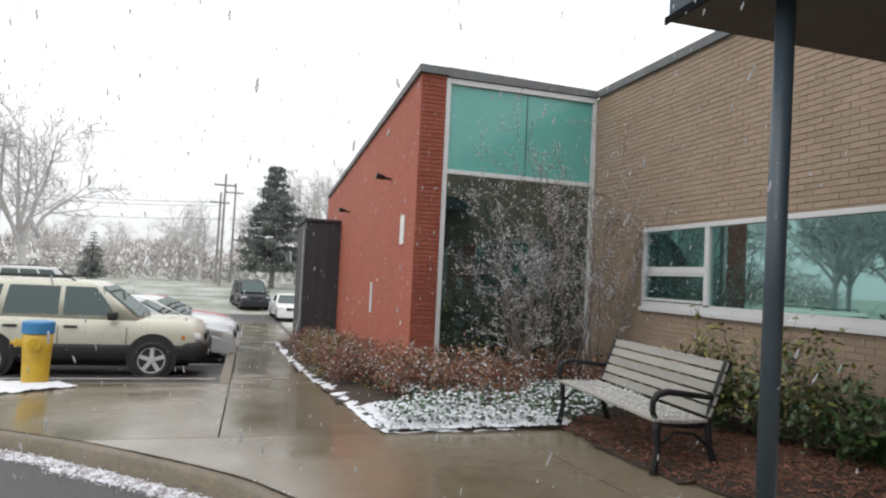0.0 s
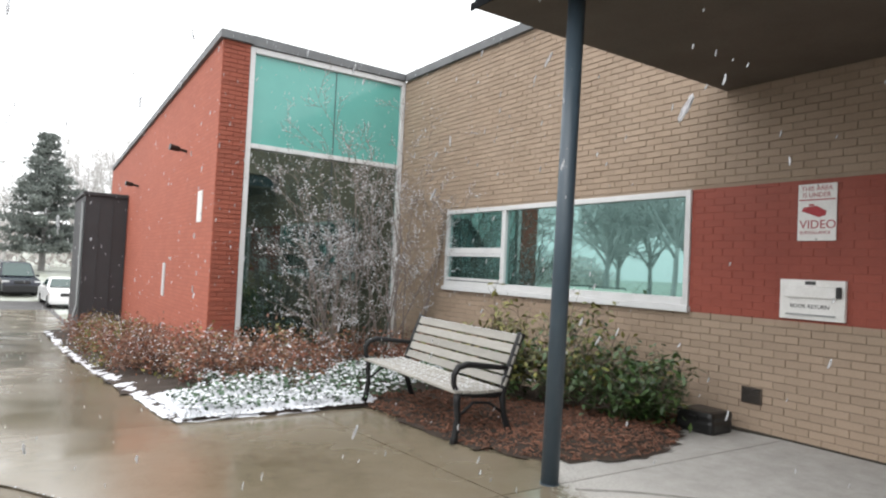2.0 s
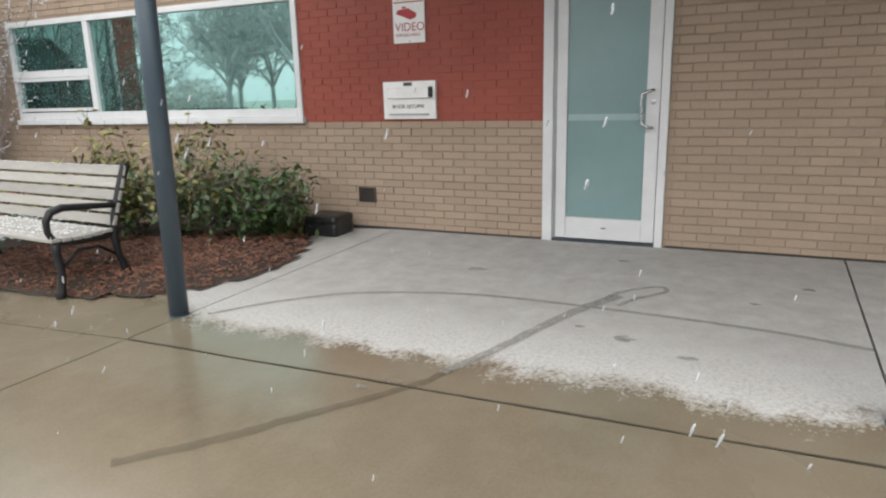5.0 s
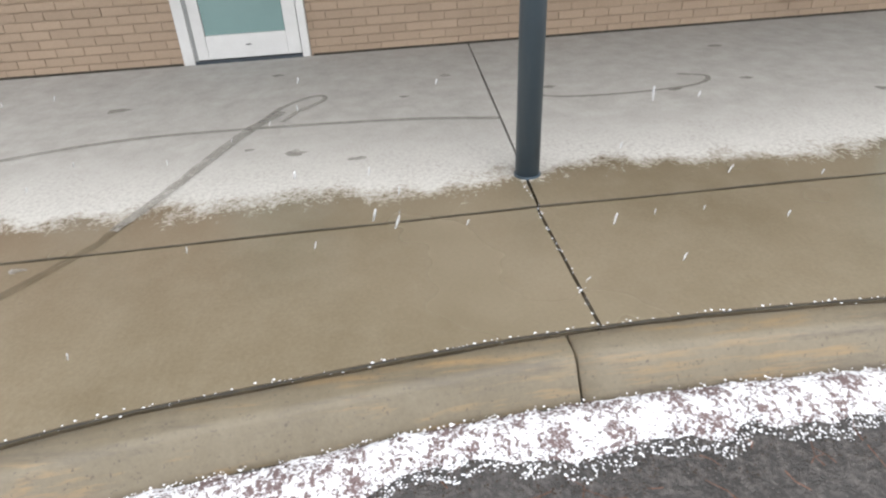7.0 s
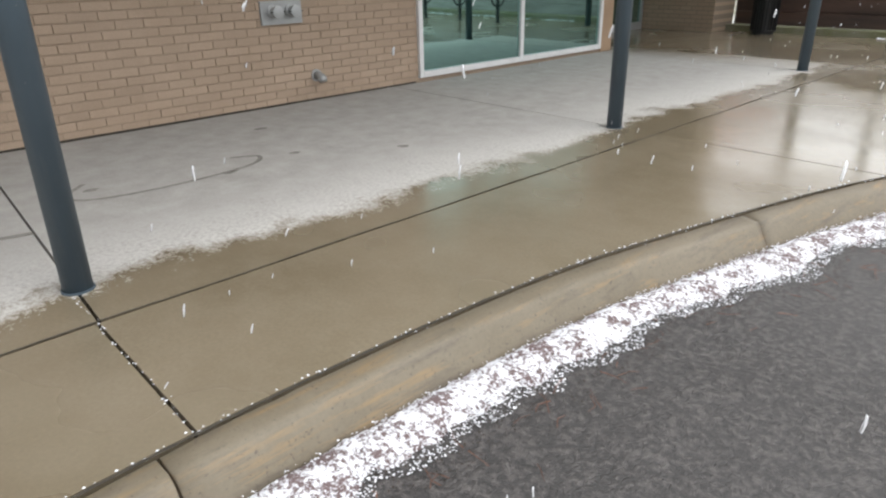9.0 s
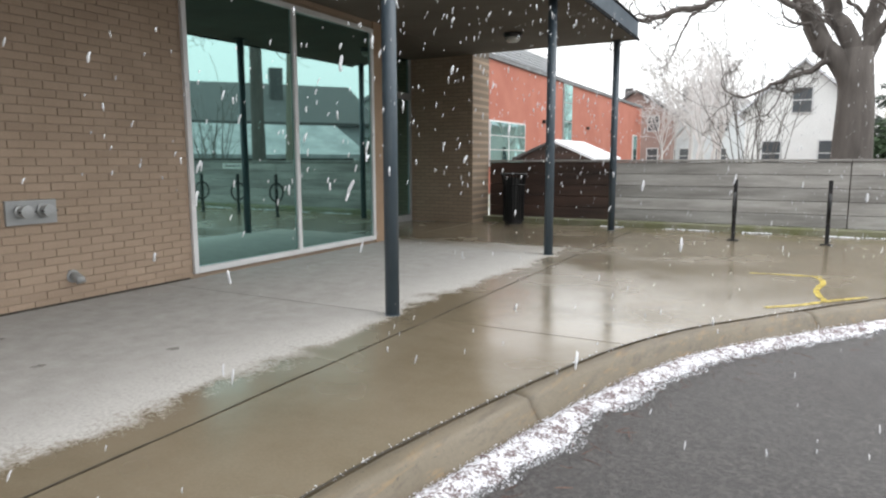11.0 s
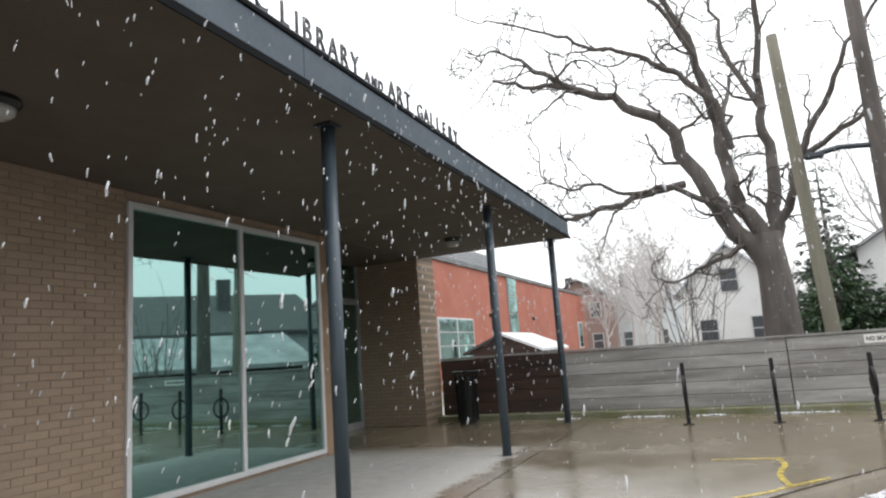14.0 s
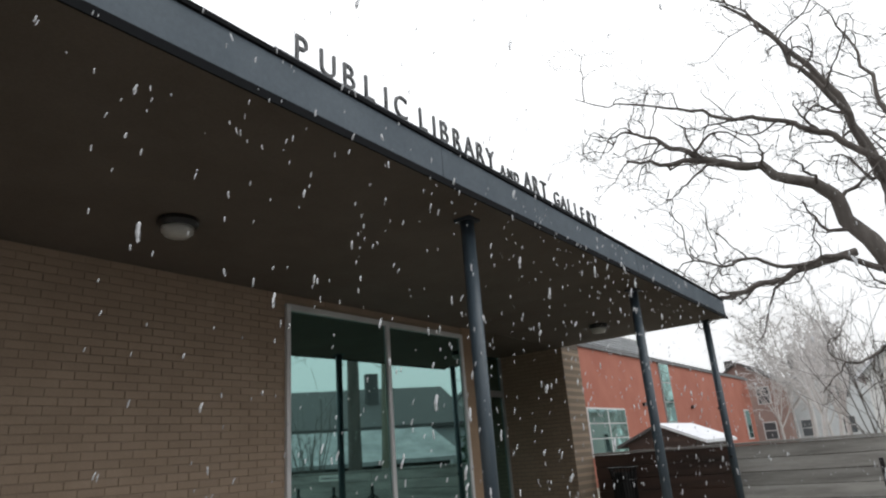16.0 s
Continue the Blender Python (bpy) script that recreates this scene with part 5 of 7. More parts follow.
# ---- marks on the walk ----
def ribbon(name, pts, w, z, material, label, category, rough=0.3, kind="stuff", wobble=22):
    line = spline([(a, b, 0) for a, b in pts], 10)
    v, f = [], []
    for i, p in enumerate(line):
        t = (line[min(i + 1, len(line) - 1)] - line[max(i - 1, 0)]).normalized()
        s = Vector((t.y, -t.x, 0))
        k = i / (len(line) - 1)
        ww = (w(k) if callable(w) else w) / 2
        for sd in (-1, 1):
            q = p + s * sd * ww * (1 + rough * noise.noise((p.x * wobble, p.y * wobble, sd * 3.0)))
            v.append((q.x, q.y, z + fall(q.y)))
        if i:
            n = len(v)
            f.append((n - 4, n - 3, n - 1, n - 2))
    return tagged(raw(name, v, f, material), label, category, kind=kind)


ribbon("damp_mark", [(3.95, 2.6), (4.3, 2.35), (4.62, 1.97), (4.82, 1.33), (4.84, 0.64), (4.77, -0.3), (4.66, -0.8)], lambda k: 0.04, 0.004, MARK, "thin damp curve trailed across the dry concrete", "stain")
ribbon("damp_mark", [(3.7, 0.98), (4.05, 0.85), (4.72, 0.63), (5.1, 0.44)], lambda k: 0.045 + 0.035 * k, 0.005, MARK, "dark damp streak on the dry concrete", "stain")
ribbon("damp_mark", [(4.9, 0.55), (5.15, 0.46), (5.32, 0.33), (5.36, 0.22), (5.26, 0.2), (5.08, 0.34), (4.9, 0.42)], lambda k: 0.035, 0.006, MARK, "looped end of a damp streak", "stain")
ribbon("wet_mark", [(3.78, 0.95), (3.54, 1.04), (3.14, 1.32), (2.88, 1.5), (2.6, 1.74)], lambda k: 0.045 + 0.015 * k, 0.004, WETMARK, "darker wet streak running to the kerb", "stain", 0.5)
ribbon("damp_mark", [(5.3, -1.2), (5.1, -1.05), (4.95, -1.2), (4.9, -1.6), (4.95, -2.05), (5.1, -2.2), (5.2, -2.05)], lambda k: 0.03, 0.004, MARK, "faint damp curl on the dry concrete", "stain")
for pts in ([(1.4, -5.98), (1.15, -6.2), (0.96, -6.45), (0.65, -6.79)], [(0.97, -6.44), (1.02, -6.9), (0.95, -7.4), (1.0, -7.72)], [(0.95, -7.73), (1.25, -7.7), (1.6, -7.66)]):
    ribbon("paint_mark", pts, 0.05, 0.004, YELLOW, "worn yellow sprayed survey line on the concrete", "paint mark", 0.5)
r = random.Random(9)
lv, lf = [], []
for x, y, s in ((5.95, 0.55, 0.035), (5.2, -0.3, 0.02), (4.4, 0.3, 0.045), (5.4, 1.5, 0.05), (4.9, -1.9, 0.03), (5.6, -0.6, 0.03), (3.45, 1.25, 0.025), (5.0, -2.4, 0.03), (4.6, -3.0, 0.035), (5.8, -2.6, 0.03), (5.15, -1.2, 0.03), (4.25, 0.0, 0.03), (4.5, 0.55, 0.02)):
    b = len(lv)
    for k in range(9):
        a = 6.283 * k / 9
        lv.append((x + math.cos(a) * s * r.uniform(0.5, 1.3), y + math.sin(a) * s * 1.6 * r.uniform(0.5, 1.3), 0.004))
    lf.append(tuple(range(b, b + 9)))
tagged(raw("spots", lv, lf, MARK), "small dark damp spots on the dry concrete", "stain", kind="stuff")

# dirt in the long joints
ribbon("joint_dirt_line", [(p.x - 0.006, p.y) for p in offset_line(KERBLINE, 0.008) if -9.5 < p.y < 5.2], 0.012, 0.004, JOINT, "dark dirt packed in the joint behind the kerb", "joint", 0.75)
ribbon("joint_dirt_line", [(long_joint(2.7 - k * 0.35) + 0.004 * math.sin(k * 2.1), 2.7 - k * 0.35) for k in range(42)], 0.009, 0.004, JOINT, "thin dark joint running along the walk", "joint", 0.8)

# grit, moss and snow caught in the joints
v, f = [], []
r = random.Random(14)
line = [p for p in KERBLINE if -9 < p.y < 4.2]
for a, b in zip(line, line[1:]):
    for _ in range(int((b - a).length * 120)):
        p = a.lerp(b, r.random())
        if r.random() < 0.5:
            clump(v, f, (p.x + r.gauss(-0.004, 0.008), p.y, fall(p.y) + 0.001), r.uniform(0.002, 0.006), r, 0.6)
for _ in range(50):
    clump(v, f, (r.uniform(2.76, 3.9), -0.74 + r.gauss(0, 0.006), 0.0), r.uniform(0.002, 0.005), r, 0.6)
tagged(raw("joint_snow", v, f, SNOW), "grains of snow caught in the joints", "snow", kind="stuff")

# rough snow thrown along the kerb
v, f, dv, df, bv, bf = [], [], [], [], [], []
line = KERBLINE


def snow_width(p):
    return 0.2 + 0.08 * noise.noise((p.x * 2.2, p.y * 2.2, 0)) + 0.05 * noise.noise((p.x * 9, p.y * 9, 4))


rows = []
for i in range(len(line) - 1):
    a, b = line[i], line[i + 1]
    t = (b - a).normalized()
    s = Vector((t.y, -t.x))
    near = -6 < a.y < 4.5
    steps = max(1, int((b - a).length / 0.03))
    for q in range(steps):
        p = a.lerp(b, q / steps)
        wid = snow_width(p) * 0.9
        row = []
        for u in range(7):
            e = p + s * (0.185 + wid * u / 6 + 0.02 * noise.noise((p.x * 25, p.y * 25, u * 1.7)))
            h = (0.0, 0.02, 0.028, 0.026, 0.02, 0.010, -0.01)[u] + 0.012 * noise.noise((e.x * 22, e.y * 22, 7)) * (0 < u < 6)
            row.append((e.x, e.y, fall(e.y) - 0.122 + h))
        rows.append(row)
    for _ in range(int((b - a).length * (1900 if near else 260))):
        p = a.lerp(b, r.random())
        wid = snow_width(p)
        u = r.random() ** 0.8
        e = p + s * (0.195 + wid * u * 1.12)
        size = r.uniform(0.0016, 0.0046) * (1.0 if near else 2.0)
        clump(v, f, (e.x, e.y, fall(e.y) - 0.116 + 0.022 * max(0.0, 1 - u * 1.15)), size, r, 0.7)
        if r.random() < 0.5:
            e = p + s * (0.2 + wid * r.uniform(0.0, 1.5))
            clump(dv, df, (e.x, e.y, fall(e.y) - 0.112 + 0.02 * max(0.0, 1 - u * 1.15)), size * 0.9, r, 0.5)
for row in rows:
    bv += row
for i in range(len(rows) - 1):
    for u in range(6):
        k = i * 7 + u
        bf.append((k, k + 1, k + 8, k + 7))
kerb_snow = tagged(raw("kerb_snow", bv, bf, GRITSNOW, smooth=True), "rough white snow heaped along the kerb", "snow", kind="stuff")
raw("grains", v, f, SNOW, kerb_snow, kind="stuff")
tagged(raw("kerb_grit", dv, df, SOIL), "dark grit and leaf crumbs in the kerb snow", "grit", kind="stuff")

# twigs, needles and straw washed against the kerb snow
v, f = [], []
r = random.Random(66)
for i in range(len(line) - 1):
    a, b = line[i], line[i + 1]
    if not -6 < a.y < 4:
        continue
    t = (b - a).normalized()
    s = Vector((t.y, -t.x))
    for _ in range(int((b - a).length * 26)):
        p = a.lerp(b, r.random()) + s * r.uniform(0.24, 0.62)
        d = Vector((r.gauss(0, 1), r.gauss(0, 1), 0)).normalized() * r.uniform(0.02, 0.11)
        q = Vector((p.x, p.y, fall(p.y) - 0.117))
        add_tube(v, f, [q, q + d * 0.5 + Vector((r.gauss(0, 0.008), r.gauss(0, 0.008), 0.004)), q + d], 0.0016, 0.0008, 3)
tagged(raw("litter", v, f, MULCH), "brown twigs and pine needles on the wet asphalt", "litter", kind="stuff")

# ---- south end: timber wall, racks, bin ----
FYS = -12.0
fence = thing("timber_wall", "low weathered wall of stacked timber boards", "timber wall", (0, FYS, 0))
SPANS = [(4.12, 6.49), (0.50, 4.11), (-3.1, 0.49), (-6.7, -3.11), (-10.3, -6.71)]
for i, (x0, x1) in enumerate(SPANS):
    for k in range(5):
        z0 = 0.1 + k * 0.205
        part("board", box(x0 + 0.002, x1 - 0.002, FYS - 0.05 - 0.003 * ((k * 7 + i * 3) % 3), FYS, z0, z0 + 0.198, bev=0.008), DARKTIMBER if i == 0 else TIMBER, fence)
    part("cap", box(x0, x1, FYS - 0.09, FYS + 0.025, 1.128, 1.165, bev=0.006), TIMBER, fence, "pale timber cap")
part("backing", box(-10.3, 6.49, FYS - 0.085, FYS - 0.066, 0.05, 1.12), DARKTIMBER, fence)
tagged(obj("ledge", box(-10.3, 6.49, FYS + 0.006, FYS + 0.3, -0.05, 0.10, bev=0.015), MOSS), "mossy concrete ledge at the foot of the timber wall", "ledge", kind="structure")
sv, sf = [], []
r = random.Random(61)
for _ in range(1500):
    x = r.uniform(-8, 4.2)
    if noise.noise((x * 1.3, 0, 0)) > -0.05:
        clump(sv, sf, (x, FYS + 0.3 + r.gauss(0.05, 0.035), 0.008), r.uniform(0.008, 0.024), r, 0.6)
tagged(raw("ledge_snow", sv, sf, SNOW), "traces of snow along the foot of the ledge", "snow", kind="stuff")

plate = thing("no_skateboarding_sign", "small white sign on the timber wall forbidding skateboarding", "sign", (-0.95, FYS + 0.01, 1.02))
part("plate", box(-1.36, -0.56, FYS + 0.002, FYS + 0.008, 0.965, 1.095), WHITEP, plate)
o = word("NO SKATEBOARDING", 0.088, 0.001, Matrix.Translation((-0.585, FYS + 0.0095, 1.0)) @ Matrix.Rotation(radians(180), 4, "Z") @ Matrix.Rotation(radians(90), 4, "X") @ Matrix.Diagonal((0.83, 1, 1, 1)), DARKINK, "lettering", "", plate, 0.0025)

rack = thing("bike_rack", "black steel bike post with a round locking ring", "bike rack", (1.98, -10.53, 0), group="bike racks")
part("post", box(1.98 - 0.026, 1.98 + 0.026, -10.53 - 0.026, -10.53 + 0.026, 0.0, 0.88, bev=0.006), BLACKIRON, rack)
part("foot", lathe([(0.075, 0.0), (0.075, 0.012), (0.04, 0.016)], seg=16, at=(1.98, -10.53, 0)), BLACKIRON, rack)
ring = [(1.98, -10.53 + 0.19 * math.cos(a), 0.5 + 0.19 * math.sin(a)) for a in [2 * math.pi * k / 24 for k in range(25)]]
part("ring", tube(ring, 0.019, seg=8, caps=False), BLACKIRON, rack, smooth=True)
for x in (0.81, -0.36):
    copy_thing(rack, pose(x, -10.53, 0))

bin_at = (5.75, -11.42)
bin_thing = thing("litter_bin", "black slatted steel litter bin with a flared top", "litter bin", (*bin_at, 0))
for k in range(24):
    a = 2 * math.pi * k / 24
    c, s = math.cos(a), math.sin(a)
    pts = [(bin_at[0] + c * q, bin_at[1] + s * q, z) for q, z in ((0.18, 0.05), (0.185, 0.4), (0.19, 0.7), (0.21, 0.86), (0.232, 0.91))]
    part("slat", tube(pts, 0.012, seg=4), BLACKIRON, bin_thing)
for z, q in ((0.06, 0.185), (0.72, 0.195), (0.915, 0.236)):
    part("band", tube([(bin_at[0] + math.cos(2 * math.pi * k / 24) * q, bin_at[1] + math.sin(2 * math.pi * k / 24) * q, z) for k in range(25)], 0.013, seg=6, caps=False), BLACKIRON, bin_thing)
part("liner", lathe([(0.15, 0.04), (0.16, 0.84), (0.155, 0.84), (0.14, 0.06)], seg=22, at=(*bin_at, 0)), BLACKPL, bin_thing)
part("base", lathe([(0.16, 0.0), (0.16, 0.045), (0.08, 0.05)], seg=20, at=(*bin_at, 0)), BLACKIRON, bin_thing)

# ---- beyond the wall ----
shed = thing("shed", "small shed with a snow-covered gable roof", "shed", (8.55, -23, -0.15))
part("wall", box(7.5, 9.7, -25.5, -22.0, -0.2, 1.25), DARKTIMBER, shed)
part("gable", mesh_of([(7.3, -21.98, 1.22), (9.85, -21.98, 1.22), (8.6, -21.98, 1.76), (7.3, -22.1, 1.22), (9.85, -22.1, 1.22), (8.6, -22.1, 1.76)], [(0, 2, 1), (3, 4, 5), (0, 1, 4, 3), (1, 2, 5, 4), (2, 0, 3, 5)]), DARKTIMBER, shed)
part("roof", mesh_of([(8.6, -21.85, 1.86), (8.6, -25.7, 1.86), (7.15, -25.7, 1.24), (7.15, -21.85, 1.24), (8.6, -21.85, 1.77), (8.6, -25.7, 1.77), (7.15, -25.7, 1.15), (7.15, -21.85, 1.15)], [(0, 1, 2, 3), (7, 6, 5, 4), (0, 3, 7, 4), (1, 5, 6, 2), (3, 2, 6, 7)]), SNOW, shed, "snow-covered roof slope")
part("roof", mesh_of([(8.6, -21.85, 1.855), (8.6, -25.7, 1.855), (10.05, -25.7, 1.24), (10.05, -21.85, 1.24), (8.6, -21.85, 1.765), (8.6, -25.7, 1.765), (10.05, -25.7, 1.15), (10.05, -21.85, 1.15)], [(3, 2, 1, 0), (4, 5, 6, 7), (4, 7, 3, 0), (2, 6, 5, 1), (7, 6, 2, 3)]), SHINGLE, shed)

redb = thing("red_brick_building", "long two-storey red brick building with a flat roof", "building", (12, -34, 0))
part("wall", box(12.0, 20.0, -53, -14.5, -0.3, 5.1), FARRED, redb)
part("roof", box(11.9, 20.1, -53.1, -14.4, 5.1, 5.28), COPING, redb)
win = part("window", box(11.94, 12.05, -28.0, -24.1, 0.9, 2.75), ALU, redb)
for a, b in ((-27.9, -26.15), (-26.0, -24.2)):
    for c, d in ((0.98, 1.55), (1.6, 2.12), (2.17, 2.68)):
        part("pane", box(11.92, 11.945, a, b, c, d), GLASS, win)
win = part("window", box(11.94, 12.05, -34.9, -33.4, 0.2, 5.09), GREYALU, redb)
for k in range(5):
    part("pane", box(11.925, 11.945, -34.8, -33.5, 0.3 + k * 0.96, 1.2 + k * 0.96), GLASS, win)
win = part("window", box(11.94, 12.05, -51.5, -50.0, 1.0, 3.0), ALU, redb)
part("pane", box(11.92, 11.945, -51.3, -50.2, 1.1, 2.9), GLASS, win)
unit = part("rooftop_unit", box(12.6, 15.0, -33.5, -26.0, 5.29, 6.3), SIDING, redb, "pale louvred rooftop unit")
for k in range(8):
    part("louvre", box(12.54, 12.6, -33.4, -26.1, 5.36 + k * 0.11, 5.42 + k * 0.11), GREYSIDING, unit)
for y in (-30.5, -38, -43.5):
    part("wall_lamp", box(11.85, 12.0, y - 0.12, y + 0.12, 2.9, 3.05), BLACKPL, redb)


def house(name, label, at, w, d, eave, ridge, wall, roof, turn=0, chimney=True, storeys=2, seed=1, snow=False):
    """A plain gabled house: its gable faces local +y."""
    h = thing(name, label, "house", at)
    x0, x1, y0, y1 = -w / 2, w / 2, -d / 2, d / 2
    pts = []
    body = mesh_of([(x0, y0, -0.3), (x1, y0, -0.3), (x1, y1, -0.3), (x0, y1, -0.3), (x0, y0, eave), (x1, y0, eave), (x1, y1, eave), (x0, y1, eave), (0, y0, ridge), (0, y1, ridge)],
                   [(0, 1, 5, 8, 4), (2, 3, 7, 9, 6), (1, 2, 6, 5), (3, 0, 4, 7), (0, 3, 2, 1)])
    M = Matrix.Translation(at) @ Matrix.Rotation(radians(turn), 4, "Z")
    bpy.context.view_layer.update()

    def put(name, bm, mat, parent, label=""):
        bmesh.ops.transform(bm, matrix=M, verts=bm.verts[:])
        return part(name, bm, mat, parent, label)

    put("wall", body, wall, h)
    s = (ridge - eave) / (w / 2)
    for sx in (-1, 1):
        e = sx * (w / 2 + 0.4)
        ze = eave - 0.4 * s
        t = 0.16
        rf = mesh_of([(0, y0 - 0.4, ridge + t), (0, y1 + 0.4, ridge + t), (e, y1 + 0.4, ze + t), (e, y0 - 0.4, ze + t), (0, y0 - 0.4, ridge + 0.02), (0, y1 + 0.4, ridge + 0.02), (e, y1 + 0.4, ze + 0.02), (e, y0 - 0.4, ze + 0.02)],
                     [(0, 1, 2, 3), (7, 6, 5, 4), (0, 3, 7, 4), (1, 5, 6, 2), (3, 2, 6, 7)])
        bmesh.ops.recalc_face_normals(rf, faces=rf.faces[:])
        put("roof", rf, SNOW if snow else roof, h)
    nw = max(2, int(w / 2.6))
    for st in range(storeys):
        z = 0.9 + st * 2.7
        for k in range(nw if z + 1.3 < eave else 1):
            x = x0 + w * (k + 0.5) / nw if z + 1.3 < eave else 0.0
            fr = put("window", box(x - 0.5, x + 0.5, y1 - 0.02, y1 + 0.06, z, z + 1.35), ALU, h)
            for zz in (z + 0.06, z + 0.7):
                put("pane", box(x - 0.42, x + 0.42, y1 + 0.061, y1 + 0.075, zz, zz + 0.58), HOUSEGLASS, fr)
        if z + 1.3 < eave:
            for k in range(max(2, int(d / 3))):
                y = y0 + d * (k + 0.5) / max(2, int(d / 3))
                for sx in (-1, 1):
                    fr = put("window", box(sx * w / 2 - 0.05, sx * w / 2 + 0.05, y - 0.5, y + 0.5, z, z + 1.35), ALU, h)
                    put("pane", box(sx * (w / 2 + 0.055) - 0.01, sx * (w / 2 + 0.055) + 0.01, y - 0.42, y + 0.42, z + 0.06, z + 1.28), HOUSEGLASS, fr)
    if chimney:
        put("chimney", box(w * 0.2, w * 0.2 + 0.6, -0.3, 0.4, eave, ridge + 0.7), SHINGLE, h)
    return h


house("house", "white clapboard house with a snowy gable roof behind the big tree", (1.1, -43, -0.1), 5.2, 8, 3.9, 6.2, SIDING, SHINGLE, 0, False, 2, snow=True)
house("house", "grey-blue house beyond bare trees", (8.5, -66, -0.1), 9, 9, 4.6, 7.2, PALESIDING, SNOWROOF, 20, True)
house("house", "white house with a gable roof behind conifers", (-9.0, -37, -0.1), 8, 9, 4.6, 7.0, SIDING, SNOWROOF, -12, True)
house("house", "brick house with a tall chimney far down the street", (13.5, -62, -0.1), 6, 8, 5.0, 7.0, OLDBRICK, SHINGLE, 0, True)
house("house", "two-storey house with a dark hipped roof and chimney", (-17, -29, -0.1), 12, 9, 3.2, 5.6, GREYSIDING, SHINGLE, 35, True)
house("garage", "low garage with a white-trimmed dark gable", (-7.2, -18.5, -0.1), 6, 6, 1.45, 2.5, DARKTIMBER, SNOWROOF, 30, False, 1)
house("house", "pale house across the driveway", (-34, 2, -0.3), 10, 12, 4.5, 7.5, SIDING, SHINGLE, 90, True)
house("house", "grey house across the driveway", (-36, -18, -0.3), 10, 10, 4.5, 7.5, GREYSIDING, SHINGLE, 80, True)

# the great bare tree
r = random.Random(123)
TY, KF = -17.5, 0.873
big = thing("bare_tree", "large old bare tree with a forked trunk and spreading limbs", "tree", (0.16, TY, -0.15))


def tp(x, z, dy=0.0):
    return Vector((1.24 + (x - 1.24) * KF, TY + dy, 1.2 + (z - 1.2) * KF))


tv, tf = [], []
add_tube(tv, tf, [tp(-0.05, -0.4), tp(-0.02, 0.3), tp(0.0, 1.2), tp(0.0, 2.3), tp(0.02, 3.1), tp(0.05, 3.9)], 0.48, 0.30, 16)
raw("trunk", tv, tf, BARK, big, smooth=True)
cv, cf = [], []
MAIN_LIMBS = [
    ([(0.0, 1.9, 0), (0.2, 3.0, 0), (1.25, 4.75, 0.1), (1.9, 6.45, 0.3), (2.45, 7.5, 0.5), (3.8, 8.4, 0.8), (5.5, 9.0, 1.1), (7.0, 9.3, 1.5)], 0.31, 0.05, 5),
    ([(0.02, 2.2, 0), (0.12, 3.4, 0), (0.5, 4.8, -0.2), (0.8, 6.2, -0.5), (0.99, 7.9, -0.8), (1.3, 10.0, -0.8), (2.4, 12.5, -0.4), (3.6, 14.2, 0.2)], 0.28, 0.05, 5),
    ([(-0.02, 2.2, 0), (-0.12, 3.4, 0), (-0.3, 5.0, -0.3), (-0.35, 6.4, -0.4), (-0.35, 8.0, -0.3), (-0.6, 11.0, 0.2), (-0.4, 14.0, 0.4)], 0.25, 0.05, 5),
    ([(-0.05, 2.6, 0), (-0.25, 3.9, 0), (-0.7, 5.0, 0.4), (-1.4, 6.6, 0.9), (-2.4, 8.2, 1.3), (-4.0, 10.2, 1.6)], 0.16, 0.04, 4),
    ([(1.94, 5.55, 0.3), (2.9, 5.35, 0.6), (3.8, 5.15, 0.9), (4.7, 4.95, 1.2), (5.4, 4.75, 1.4), (5.9, 5.2, 1.6), (6.3, 5.4, 1.7)], 0.13, 0.025, 5),
    ([(1.5, 5.0, 0.25), (2.4, 5.5, 0.5), (3.3, 5.35, 0.9), (4.4, 5.6, 1.2), (5.3, 5.75, 1.4), (6.2, 5.8, 1.6)], 0.10, 0.02, 5),
    ([(0.45, 3.7, 0.1), (1.1, 3.5, 0.3), (1.7, 3.1, 0.5), (2.3, 2.85, 0.7), (3.0, 2.9, 0.8)], 0.11, 0.02, 4),
    ([(3.8, 8.4, 0.8), (5.0, 8.95, 1.0), (5.85, 9.75, 1.1), (6.8, 10.4, 1.2), (8.0, 10.7, 1.4)], 0.14, 0.02, 6),
    ([(0.6, 6.5, -0.3), (0.9, 7.9, 0.0), (1.65, 8.9, 0.3), (2.6, 9.4, 0.5), (3.7, 9.9, 0.7), (5.0, 10.55, 0.9), (6.6, 11.3, 1.2), (8.4, 12.0, 1.5)], 0.14, 0.02, 6),
    ([(0.95, 7.6, -0.6), (1.3, 9.35, 0.0), (2.0, 10.9, 0.4), (2.55, 12.1, 0.8), (3.2, 13.3, 1.0), (4.4, 14.4, 1.2)], 0.12, 0.02, 6),
    ([(-0.35, 7.5, -0.3), (0.3, 9.5, -1.0), (0.6, 12, -1.5), (1.2, 14.5, -1.6)], 0.12, 0.02, 5),
    ([(-1.0, 5.7, 0.6), (-2.2, 6.2, 1.2), (-3.4, 6.0, 1.8), (-4.8, 6.2, 2.3)], 0.10, 0.02, 5),
    ([(0.9, 7.0, -0.6), (0.5, 8.6, -1.8), (0.2, 10.2, -3.2), (0.4, 12.0, -4.2)], 0.12, 0.02, 5),
]
